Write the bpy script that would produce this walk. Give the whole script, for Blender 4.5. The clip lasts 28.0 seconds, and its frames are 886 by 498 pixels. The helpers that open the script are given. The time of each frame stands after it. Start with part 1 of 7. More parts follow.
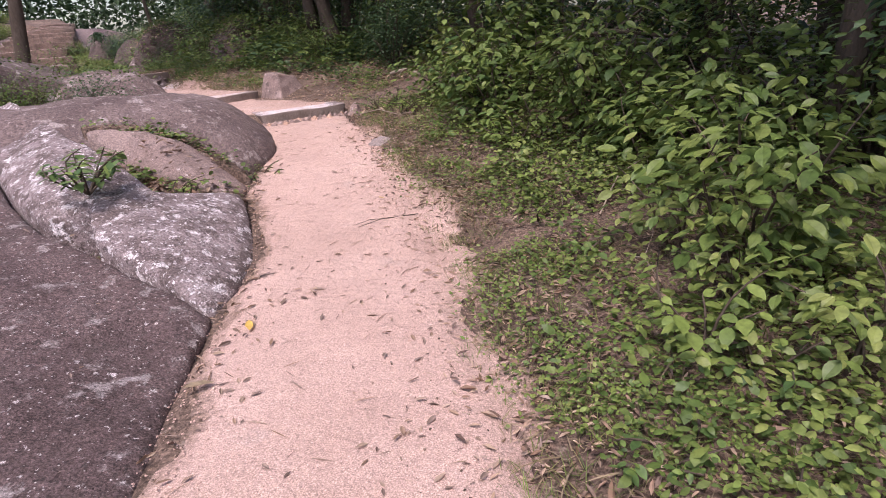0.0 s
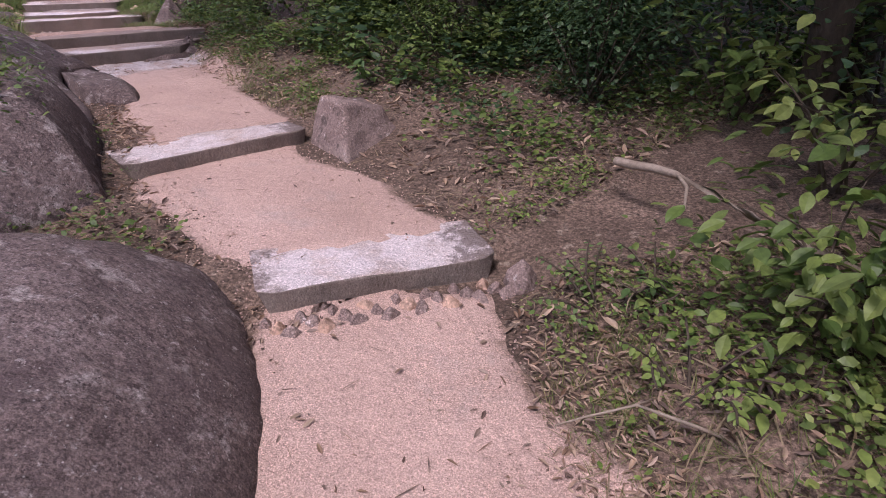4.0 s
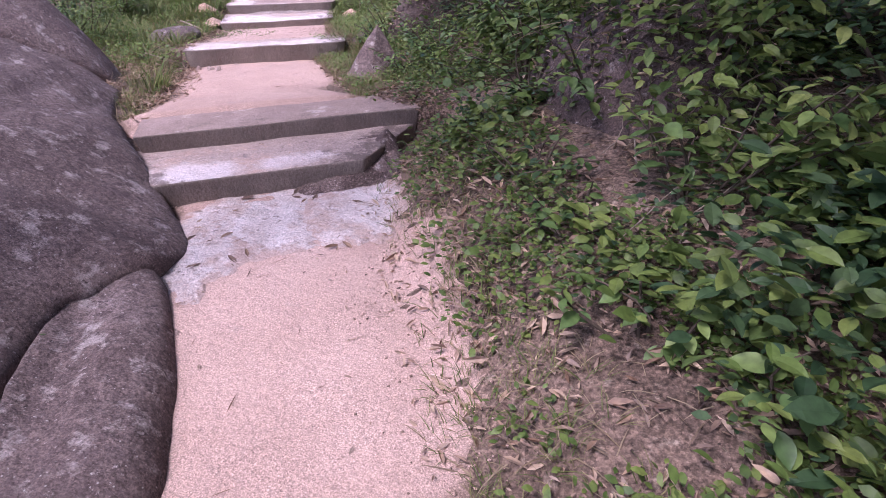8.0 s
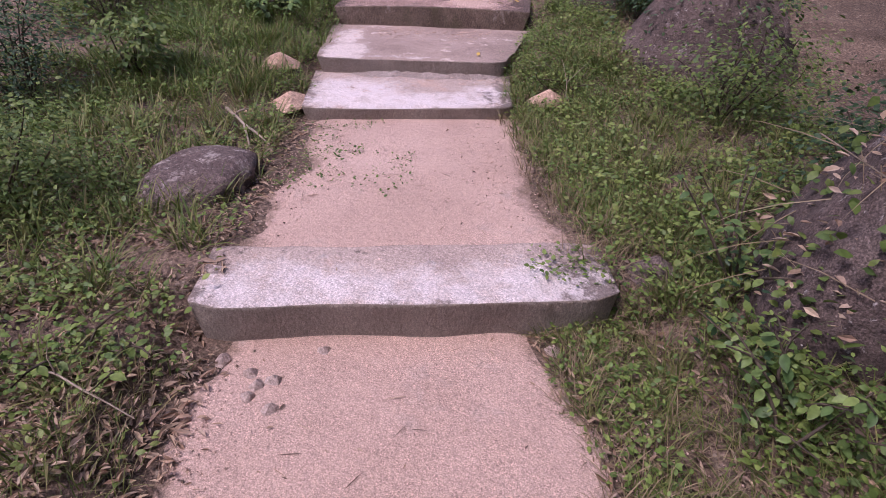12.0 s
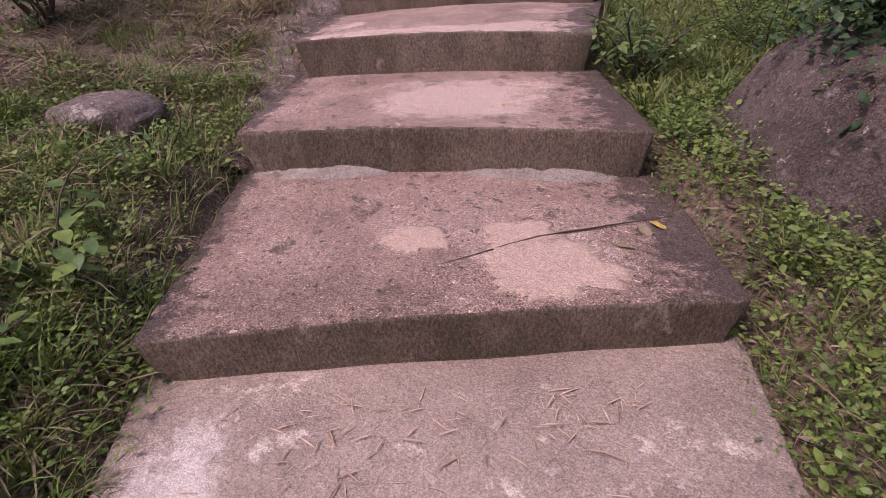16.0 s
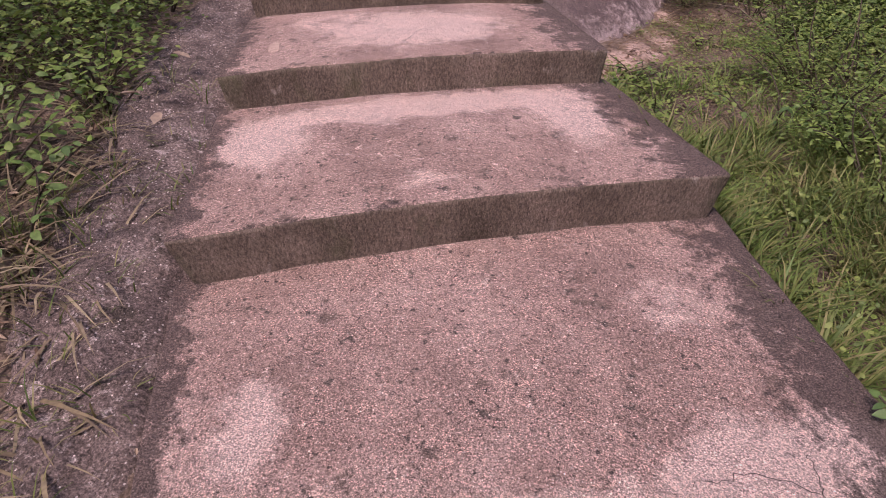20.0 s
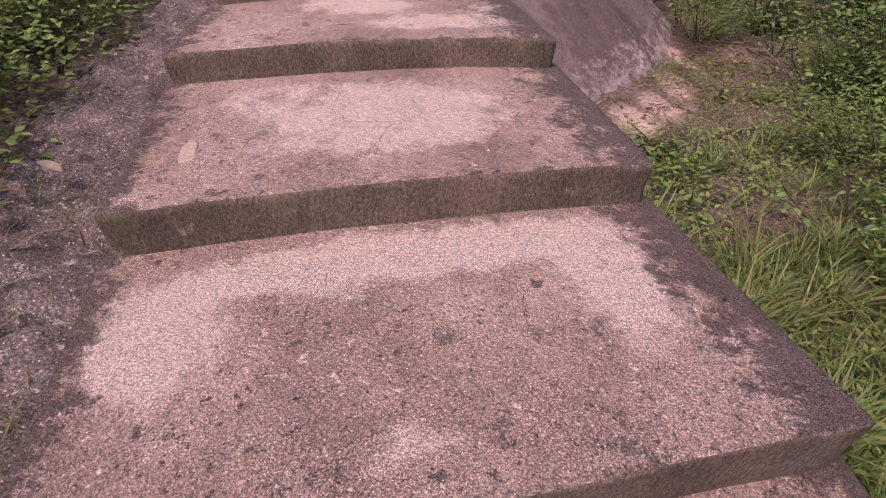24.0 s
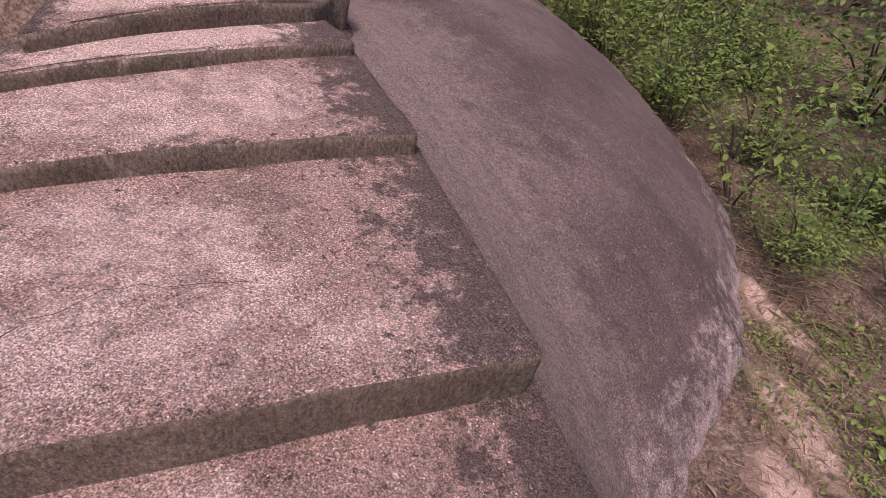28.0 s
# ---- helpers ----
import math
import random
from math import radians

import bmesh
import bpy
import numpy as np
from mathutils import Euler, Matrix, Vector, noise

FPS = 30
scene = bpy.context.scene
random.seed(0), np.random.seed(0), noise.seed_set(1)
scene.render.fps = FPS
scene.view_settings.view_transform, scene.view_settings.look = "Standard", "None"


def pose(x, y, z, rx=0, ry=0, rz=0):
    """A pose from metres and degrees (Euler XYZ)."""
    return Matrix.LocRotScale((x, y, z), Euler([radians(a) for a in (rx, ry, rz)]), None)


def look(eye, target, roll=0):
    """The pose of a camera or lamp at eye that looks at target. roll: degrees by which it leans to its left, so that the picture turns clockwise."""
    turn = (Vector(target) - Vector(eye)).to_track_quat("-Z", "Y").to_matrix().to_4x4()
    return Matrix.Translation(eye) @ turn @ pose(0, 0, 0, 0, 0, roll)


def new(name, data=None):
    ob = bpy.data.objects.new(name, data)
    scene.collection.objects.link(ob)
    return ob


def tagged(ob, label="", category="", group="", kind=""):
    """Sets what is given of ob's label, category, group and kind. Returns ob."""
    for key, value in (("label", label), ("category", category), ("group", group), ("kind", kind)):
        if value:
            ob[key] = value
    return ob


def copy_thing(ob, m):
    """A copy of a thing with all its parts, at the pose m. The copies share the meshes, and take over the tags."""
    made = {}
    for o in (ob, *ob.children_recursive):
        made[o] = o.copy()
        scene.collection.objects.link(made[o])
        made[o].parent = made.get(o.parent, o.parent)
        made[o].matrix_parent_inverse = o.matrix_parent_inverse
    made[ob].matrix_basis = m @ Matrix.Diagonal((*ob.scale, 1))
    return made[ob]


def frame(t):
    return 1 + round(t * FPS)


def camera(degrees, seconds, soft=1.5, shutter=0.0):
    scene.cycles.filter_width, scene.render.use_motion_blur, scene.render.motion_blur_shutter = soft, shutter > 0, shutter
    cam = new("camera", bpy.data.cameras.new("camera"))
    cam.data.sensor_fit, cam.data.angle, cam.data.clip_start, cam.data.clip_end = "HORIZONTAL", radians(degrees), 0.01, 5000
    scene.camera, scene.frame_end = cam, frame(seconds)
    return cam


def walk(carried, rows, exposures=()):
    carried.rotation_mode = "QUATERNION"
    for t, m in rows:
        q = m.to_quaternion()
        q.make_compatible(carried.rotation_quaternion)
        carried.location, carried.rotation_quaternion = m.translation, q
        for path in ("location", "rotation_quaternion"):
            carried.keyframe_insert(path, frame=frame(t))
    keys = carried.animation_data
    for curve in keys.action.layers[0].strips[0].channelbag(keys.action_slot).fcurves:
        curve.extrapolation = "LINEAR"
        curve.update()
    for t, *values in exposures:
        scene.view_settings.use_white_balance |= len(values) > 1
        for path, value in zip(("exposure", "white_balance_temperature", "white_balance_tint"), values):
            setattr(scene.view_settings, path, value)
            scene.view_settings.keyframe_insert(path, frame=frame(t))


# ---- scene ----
cam = camera(76.0, 28.0, soft=0.72)
PATH = [
    (0, (-0.000, -0.000, 1.284), (-0.000, 1.865, 0.562), -5.4),
    (0.5, (-0.162, 0.559, 1.290), (-0.265, 2.394, 0.501), -4.9),
    (1, (-0.264, 1.044, 1.391), (-0.370, 2.868, 0.577), -4.1),
    (1.5, (-0.331, 1.684, 1.517), (-0.449, 3.494, 0.675), -4.3),
    (2, (-0.420, 2.317, 1.554), (-0.555, 4.115, 0.690), -4.5),
    (2.5, (-0.481, 3.046, 1.570), (-0.626, 4.835, 0.687), -4.0),
    (3, (-0.627, 3.651, 1.619), (-0.791, 5.432, 0.723), -3.2),
    (3.5, (-0.766, 4.132, 1.692), (-0.954, 5.909, 0.793), -1.5),
    (4, (-0.909, 4.883, 1.714), (-1.184, 6.647, 0.812), -0.7),
    (4.5, (-1.142, 5.420, 1.791), (-1.463, 7.183, 0.904), 1.2),
    (6.5, (-2.105, 7.662, 1.824), (-2.762, 9.281, 0.852), -3.0),
    (7, (-2.499, 8.225, 1.795), (-3.222, 9.811, 0.815), -3.0),
    (7.5, (-2.802, 8.648, 2.066), (-3.609, 10.183, 1.070), -2.4),
    (8, (-3.131, 9.124, 2.112), (-4.018, 10.615, 1.118), -1.4),
    (8.5, (-3.706, 9.716, 2.093), (-4.692, 11.151, 1.109), -0.8),
    (9, (-4.363, 10.350, 2.123), (-5.401, 11.745, 1.135), 0.9),
    (9.5, (-4.966, 10.909, 2.194), (-6.044, 12.263, 1.192), 2.3),
    (10, (-5.400, 11.287, 2.221), (-6.495, 12.607, 1.193), 0.4),
    (10.5, (-5.980, 11.733, 2.154), (-7.054, 13.073, 1.129), 0.5),
    (11, (-6.330, 12.040, 2.298), (-7.395, 13.352, 1.230), 0.6),
    (11.5, (-6.646, 12.265, 2.470), (-7.673, 13.572, 1.357), 0.8),
    (13.5, (-8.467, 14.056, 2.107), (-9.549, 15.415, 1.116), 4.0),
    (14, (-8.788, 14.464, 2.212), (-9.884, 15.822, 1.235), -0.8),
    (14.5, (-9.100, 14.874, 2.292), (-10.224, 16.212, 1.319), -3.4),
    (15, (-9.555, 15.470, 2.245), (-10.613, 16.860, 1.270), -3.5),
    (15.5, (-10.040, 15.958, 2.294), (-11.036, 17.381, 1.302), -3.6),
    (16, (-10.316, 16.360, 2.377), (-11.324, 17.787, 1.406), -3.9),
    (16.5, (-10.616, 16.701, 2.430), (-11.554, 18.159, 1.433), -4.7),
    (17, (-10.964, 17.309, 2.632), (-11.902, 18.766, 1.633), -4.7),
    (17.5, (-11.405, 17.722, 2.655), (-12.263, 19.211, 1.632), -3.3),
    (18, (-11.863, 18.214, 2.767), (-12.634, 19.770, 1.775), -2.1),
    (18.5, (-12.212, 18.803, 2.758), (-12.948, 20.365, 1.749), -2.3),
    (19, (-12.506, 19.081, 3.018), (-13.160, 20.632, 1.938), -2.1),
    (19.5, (-12.687, 19.100, 3.153), (-13.238, 20.652, 2.019), -1.6),
    (20, (-12.732, 19.108, 3.164), (-13.197, 20.676, 2.013), -1.6),
    (20.5, (-12.709, 19.106, 3.180), (-13.080, 20.695, 2.023), -1.7),
    (22.5, (-12.831, 19.270, 3.190), (-13.191, 20.890, 2.073), 0.4),
    (23, (-12.928, 19.644, 3.113), (-13.305, 21.241, 1.970), -0.0),
    (23.5, (-13.005, 20.046, 3.250), (-13.396, 21.623, 2.084), -0.2),
    (24, (-13.121, 20.299, 3.332), (-13.478, 21.862, 2.137), 0.4),
    (24.5, (-13.346, 20.673, 3.403), (-13.652, 22.205, 2.155), 1.5),
    (25, (-13.477, 21.125, 3.410), (-13.745, 22.620, 2.110), 1.8),
    (25.5, (-13.566, 21.559, 3.455), (-13.808, 23.013, 2.104), 2.4),
    (26, (-13.620, 21.999, 3.530), (-13.830, 23.424, 2.144), 3.0),
    (26.5, (-13.640, 22.459, 3.629), (-13.792, 23.899, 2.249), 3.4),
    (27, (-13.677, 22.888, 3.707), (-13.768, 24.362, 2.357), 4.2),
    (27.5, (-13.817, 23.240, 3.696), (-13.853, 24.749, 2.384), 6.4),
    (28, (-13.993, 23.557, 3.634), (-13.995, 25.106, 2.369), 9.2),
]
walk(cam, [(t, look(eye, target, roll)) for t, eye, target, roll in PATH],
     exposures=[(0, 0.76, 6350, 23), (2, 0.40, 6200, 27), (4.5, 0.32, 6000, 25), (6.5, 0.49, 5800, 29), (8, 0.90, 5680, 32), (9.5, 1.04, 5750, 32), (11, 0.62, 5870, 31), (14, 0.26, 6500, 32), (16, 0.27, 6650, 29), (18, 0.39, 6750, 28), (20, 0.36, 6750, 28), (25, 0.40, 6850, 27), (26, 0.35, 6850, 27), (28, 0.37, 6850, 27)])

# left and right end of each nosing, tread height, riser, depth of the cast edge (0: the whole tread is cast)
STEPS = [
    ((-1.95, 6.67), (-1.01, 7.16), 0.54, 0.11, 0.42, "new"),
    ((-3.24, 7.74), (-2.45, 8.68), 0.67, 0.10, 0.42, "new"),
    ((-6.16, 10.90), (-5.31, 11.83), 0.82, 0.16, 0, "new"),
    ((-6.69, 11.18), (-5.37, 12.60), 0.95, 0.13, 0.46, "dull"),
    ((-8.98, 13.35), (-7.61, 14.57), 0.95, 0.20, 0.45, "new"),
    ((-10.64, 15.30), (-9.37, 16.42), 0.88, 0.11, 0, "new"),
    ((-11.25, 16.00), (-9.85, 17.04), 1.03, 0.11, 0, "dull"),
    ((-12.10, 17.01), (-10.37, 18.24), 1.23, 0.16, 0, "old"),
    ((-12.98, 18.23), (-10.96, 19.11), 1.49, 0.23, 0, "old"),
    ((-13.60, 19.33), (-11.65, 20.12), 1.76, 0.25, 0, "old"),
    ((-14.24, 20.50), (-12.14, 21.54), 1.99, 0.20, 0, "old"),
    ((-14.73, 21.67), (-12.72, 22.57), 2.20, 0.19, 0, "old"),
    ((-15.20, 22.83), (-13.22, 23.62), 2.38, 0.19, 0, "old"),
    ((-15.42, 23.72), (-13.69, 24.52), 2.56, 0.20, 0, "old"),
    ((-15.52, 24.58), (-14.14, 25.37), 2.66, 0.20, 0, "old"),
    ((-15.65, 24.98), (-14.50, 25.94), 2.73, 0.17, 0, "old"),
    ((-15.49, 25.28), (-14.69, 26.10), 2.82, 0.08, 0, "old"),
    ((-15.50, 25.54), (-14.60, 26.30), 2.84, 0.12, 0, "old"),
]

# ---------------------------------------------------------------- light
world = bpy.data.worlds.new("sky")
scene.world = world
world.use_nodes = True
wn = world.node_tree.nodes
sky = wn.new("ShaderNodeTexSky")
sky.sky_type = "NISHITA"
sky.sun_disc = False
sky.sun_elevation, sky.sun_rotation = radians(62), radians(200)
sky.air_density, sky.dust_density = 1.2, 3.0
wn["Background"].inputs["Strength"].default_value = 0.15
world.node_tree.links.new(sky.outputs[0], wn["Background"].inputs["Color"])
sun = new("sun", bpy.data.lights.new("sun", "SUN"))
sun.data.energy, sun.data.angle, sun.data.color = 2.0, radians(14), (1.0, 0.95, 0.88)
sun.rotation_euler = (radians(28), 0, radians(-20))


# ---------------------------------------------------------------- materials
def node(nt, kind, **values):
    n = nt.nodes.new(kind)
    for key, value in values.items():
        if key in n.inputs:
            n.inputs[key].default_value = value
    return n


def ramp(nt, fac, stops):
    r = nt.nodes.new("ShaderNodeValToRGB")
    el = r.color_ramp.elements
    while len(el) < len(stops):
        el.new(0.5)
    for e, (p, c) in zip(el, stops):
        e.position, e.color = p, (*c, 1)
    nt.links.new(fac, r.inputs[0])
    return r.outputs[0]


def mixed(nt, fac, a, b, mode="MIX"):
    m = nt.nodes.new("ShaderNodeMix")
    m.data_type, m.blend_type = "RGBA", mode
    for sock, v in ((m.inputs[0], fac), (m.inputs[6], a), (m.inputs[7], b)):
        if isinstance(v, bpy.types.NodeSocket):
            nt.links.new(v, sock)
        else:
            sock.default_value = v if isinstance(v, float) else (*v, 1)
    return m.outputs[2]


def surface(name, coarse, fine, scales=(1.5, 30), rough=0.9, bump=0.3, bump_scale=60, patches=None, streak=1.0, grit=None, grain=None, rim=None, local=None, worn=None):
    """Colour from coarse stains times fine grain, in world metres. patches: (scale, low, high, colour) blotches on top."""
    m = bpy.data.materials.new(name)
    m.use_nodes = True
    nt = m.node_tree
    bsdf = nt.nodes["Principled BSDF"]
    geo = nt.nodes.new("ShaderNodeNewGeometry")
    at = geo.outputs["Position"]
    if local:
        tc = nt.nodes.new("ShaderNodeTexCoord")
        mp = node(nt, "ShaderNodeMapping", Scale=local)
        nt.links.new(tc.outputs["Object"], mp.inputs["Vector"])
        at = mp.outputs[0]
    if streak != 1.0:
        mp = node(nt, "ShaderNodeMapping", Scale=(1, 1, streak))
        nt.links.new(at, mp.inputs["Vector"])
        at = mp.outputs[0]

    def noise_of(scale, detail=6.0, rough_=0.6):
        n = node(nt, "ShaderNodeTexNoise", Scale=scale, Detail=detail, Roughness=rough_)
        nt.links.new(at, n.inputs["Vector"])
        return n.outputs["Fac"]
    col = ramp(nt, noise_of(scales[0], 8.0, 0.65), coarse)
    col = mixed(nt, 1.0, col, ramp(nt, noise_of(scales[1], 4.0, 0.7), fine), "MULTIPLY")
    for scale, low, high, tone in patches or ():
        f = ramp(nt, noise_of(scale, 9.0, 0.68), [(low, (0, 0, 0)), (high, (1, 1, 1))])
        col = mixed(nt, f, col, tone)
    if grit:
        v = node(nt, "ShaderNodeTexVoronoi", Scale=grit[0])
        nt.links.new(at, v.inputs["Vector"])
        col = mixed(nt, ramp(nt, v.outputs["Distance"], [(grit[1], (1, 1, 1)), (grit[1] + 0.08, (0, 0, 0))]), col, grit[2])
    if worn:
        # pale concrete where feet have rubbed the skin away, breaking up at its border
        att = nt.nodes.new("ShaderNodeAttribute")
        att.attribute_name = "worn"
        add = nt.nodes.new("ShaderNodeMath")
        add.operation = "MULTIPLY_ADD"
        add.inputs[1].default_value = worn[0]
        nt.links.new(att.outputs["Fac"], add.inputs[0])
        nt.links.new(noise_of(7.0, 12.0, 0.78), add.inputs[2])
        col = mixed(nt, ramp(nt, add.outputs[0], [(worn[1], (0, 0, 0)), (worn[2], (0.9, 0.9, 0.9))]), col, worn[3])
    if rim:
        # lichen and soot that start from the worn edges and break up inwards
        att = nt.nodes.new("ShaderNodeAttribute")
        att.attribute_name = "rim"
        add = nt.nodes.new("ShaderNodeMath")
        add.operation = "MULTIPLY_ADD"
        add.inputs[1].default_value = rim[0]
        nt.links.new(att.outputs["Fac"], add.inputs[0])
        nt.links.new(noise_of(8.0, 12.0, 0.8), add.inputs[2])
        col = mixed(nt, ramp(nt, add.outputs[0], [(rim[1], (0, 0, 0)), (rim[2], (0.85, 0.85, 0.85))]), col, rim[3])
    if grain:
        v = node(nt, "ShaderNodeTexVoronoi", Scale=grain[0] * 1.15)
        nt.links.new(geo.outputs["Position"], v.inputs["Vector"])
        sep = nt.nodes.new("ShaderNodeSeparateColor")
        nt.links.new(v.outputs["Color"], sep.inputs[0])
        lo, hi = 1 - 0.75 * (1 - grain[1]), 1 + 0.75 * (grain[2] - 1)
        rough_spots = ramp(nt, noise_of(2.7, 4.0, 0.6), [(0.38, (0.35, 0.35, 0.35)), (0.62, (1, 1, 1))])
        col = mixed(nt, rough_spots, col, mixed(nt, 1.0, col, ramp(nt, noise_of(grain[0] * 0.95, 2.0, 0.65), [(0.36, (lo, lo, lo)), (0.5, (0.97, 0.97, 0.97)), (0.64, (hi, hi, hi))]), "MULTIPLY"))
        col = mixed(nt, 0.8, col, mixed(nt, 1.0, col, ramp(nt, sep.outputs[0], [(0.0, (lo, lo, lo)), (0.5, (0.97, 0.97, 0.97)), (1.0, (hi, hi, hi))]), "MULTIPLY"))
    nt.links.new(col, bsdf.inputs["Base Color"])
    bsdf.inputs["Roughness"].default_value = rough
    bsdf.inputs["Specular IOR Level"].default_value = 0.3
    b0 = node(nt, "ShaderNodeBump", Strength=bump * 0.7, Distance=0.06)
    nt.links.new(noise_of(bump_scale * 0.16, 5.0, 0.6), b0.inputs["Height"])
    b1 = node(nt, "ShaderNodeBump", Strength=bump, Distance=0.02)
    nt.links.new(noise_of(bump_scale, 8.0, 0.7), b1.inputs["Height"])
    nt.links.new(b0.outputs[0], b1.inputs["Normal"])
    nt.links.new(b1.outputs[0], bsdf.inputs["Normal"])
    return m


def leafy(name, tones, rough=0.5, through_=0.25, each=False):
    """Foliage: each leaf takes its own tone; some light comes through the blade."""
    m = bpy.data.materials.new(name)
    m.use_nodes = True
    nt = m.node_tree
    bsdf = nt.nodes["Principled BSDF"]
    geo = nt.nodes.new("ShaderNodeNewGeometry")
    n = len(tones)
    pick = nt.nodes.new("ShaderNodeObjectInfo").outputs["Random"] if each else geo.outputs["Random Per Island"]
    col = ramp(nt, pick, [(i / max(1, n - 1), c) for i, c in enumerate(tones)])
    tex = node(nt, "ShaderNodeTexNoise", Scale=45.0, Detail=3.0)
    nt.links.new(geo.outputs["Position"], tex.inputs["Vector"])
    col = mixed(nt, 1.0, col, ramp(nt, tex.outputs["Fac"], [(0.3, (0.75, 0.75, 0.75)), (0.7, (1.15, 1.15, 1.1))]), "MULTIPLY")
    nt.links.new(col, bsdf.inputs["Base Color"])
    bsdf.inputs["Roughness"].default_value = rough
    bsdf.inputs["Specular IOR Level"].default_value = 0.35
    tr = nt.nodes.new("ShaderNodeBsdfTranslucent")
    nt.links.new(col, tr.inputs["Color"])
    mix = nt.nodes.new("ShaderNodeMixShader")
    mix.inputs[0].default_value = through_
    out = nt.nodes["Material Output"]
    nt.links.new(bsdf.outputs[0], mix.inputs[1])
    nt.links.new(tr.outputs[0], mix.inputs[2])
    nt.links.new(mix.outputs[0], out.inputs["Surface"])
    return m


GREY = [(0.3, (0.75, 0.75, 0.75)), (0.7, (1.2, 1.2, 1.2))]
M_SOIL = surface("soil", [(0.3, (0.095, 0.064, 0.049)), (0.55, (0.185, 0.126, 0.098)), (0.75, (0.30, 0.207, 0.165))], [(0.35, (0.5, 0.5, 0.5)), (0.65, (1.35, 1.35, 1.35))], (1.6, 45), 0.95, 1.0, 28, patches=[(14.0, 0.58, 0.66, (0.30, 0.23, 0.185)), (30.0, 0.60, 0.68, (0.05, 0.035, 0.028))], grain=(80.0, 0.5, 1.5))
M_SAND = surface("sand", [(0.3, (0.49, 0.335, 0.285)), (0.6, (0.60, 0.42, 0.365)), (0.8, (0.66, 0.48, 0.43))], [(0.3, (0.75, 0.73, 0.71)), (0.65, (1.12, 1.12, 1.12))], (1.3, 170), 0.95, 0.5, 140,
                 patches=[(2.2, 0.60, 0.75, (0.47, 0.36, 0.325)), (11.0, 0.66, 0.74, (0.36, 0.26, 0.225))], grain=(190.0, 0.55, 1.36), rim=(0.42, 0.62, 0.80, (0.20, 0.135, 0.10)))
ROCK_TONES = [(0.3, (0.078, 0.052, 0.050)), (0.55, (0.140, 0.096, 0.093)), (0.8, (0.22, 0.163, 0.157))]
M_ROCK = surface("granite", ROCK_TONES, [(0.35, (0.6, 0.6, 0.6)), (0.65, (1.3, 1.3, 1.3))], (1.6, 45), 0.9, 0.9, 40, patches=[(7.0, 0.57, 0.65, (0.34, 0.29, 0.285)), (2.3, 0.57, 0.69, (0.10, 0.075, 0.07)), (32.0, 0.59, 0.63, (0.07, 0.052, 0.05)), (26.0, 0.61, 0.65, (0.56, 0.51, 0.50))], grit=(30.0, 0.06, (0.55, 0.51, 0.49)), grain=(150.0, 0.45, 1.55))
M_GRAN = surface("weathered_granite", [(0.3, (0.115, 0.080, 0.076)), (0.55, (0.20, 0.146, 0.138)), (0.8, (0.31, 0.24, 0.232))], [(0.35, (0.6, 0.6, 0.6)), (0.65, (1.3, 1.3, 1.3))], (1.6, 45), 0.9, 0.9, 40, patches=[(7.0, 0.55, 0.63, (0.40, 0.335, 0.32)), (2.6, 0.54, 0.64, (0.14, 0.10, 0.098)), (15.0, 0.58, 0.62, (0.12, 0.085, 0.082)), (38.0, 0.60, 0.64, (0.095, 0.07, 0.068)), (22.0, 0.62, 0.66, (0.36, 0.30, 0.29)), (44.0, 0.64, 0.68, (0.48, 0.42, 0.41))], grit=(30.0, 0.04, (0.45, 0.41, 0.39)), grain=(150.0, 0.58, 1.38))
M_DOME = surface("dome_granite", [(0.36, (0.112, 0.074, 0.073)), (0.5, (0.150, 0.102, 0.10)), (0.64, (0.20, 0.143, 0.14))], GREY, (1.0, 60), 0.85, 0.7, 60, patches=[(5.0, 0.62, 0.74, (0.25, 0.19, 0.185)), (1.6, 0.56, 0.66, (0.10, 0.07, 0.068))], grit=(44.0, 0.06, (0.46, 0.40, 0.38)), grain=(150.0, 0.40, 1.6), rim=(0.26, 0.66, 0.80, (0.47, 0.355, 0.35)), worn=(0.40, 0.60, 0.78, (0.215, 0.155, 0.142)))
M_HUMP = surface("pinkish_granite", [(0.3, (0.20, 0.14, 0.125)), (0.55, (0.31, 0.225, 0.205)), (0.8, (0.43, 0.325, 0.30))], GREY, (2.2, 60), 0.9, 0.8, 40, patches=[(8.0, 0.58, 0.64, (0.16, 0.12, 0.11)), (20.0, 0.61, 0.66, (0.55, 0.46, 0.44))], grain=(150.0, 0.5, 1.5))
M_DARK = surface("dark_granite", [(0.3, (0.075, 0.053, 0.049)), (0.55, (0.14, 0.10, 0.093)), (0.8, (0.23, 0.175, 0.165))], GREY, (2.4, 60), 0.92, 1.0, 30, patches=[(6.0, 0.58, 0.64, (0.045, 0.034, 0.032)), (11.0, 0.60, 0.66, (0.22, 0.18, 0.175)), (26.0, 0.62, 0.66, (0.36, 0.31, 0.30))], grain=(130.0, 0.45, 1.55))
M_PALE = surface("lichened_granite", [(0.3, (0.16, 0.118, 0.118)), (0.55, (0.28, 0.222, 0.222)), (0.8, (0.44, 0.38, 0.378))], GREY, (5.0, 60), 0.9, 0.8, 40,
                 patches=[(7.0, 0.53, 0.57, (0.14, 0.105, 0.10)), (11.0, 0.56, 0.60, (0.62, 0.565, 0.575)), (26.0, 0.58, 0.62, (0.11, 0.082, 0.08)), (34.0, 0.58, 0.62, (0.68, 0.63, 0.64))], grain=(120.0, 0.45, 1.5))
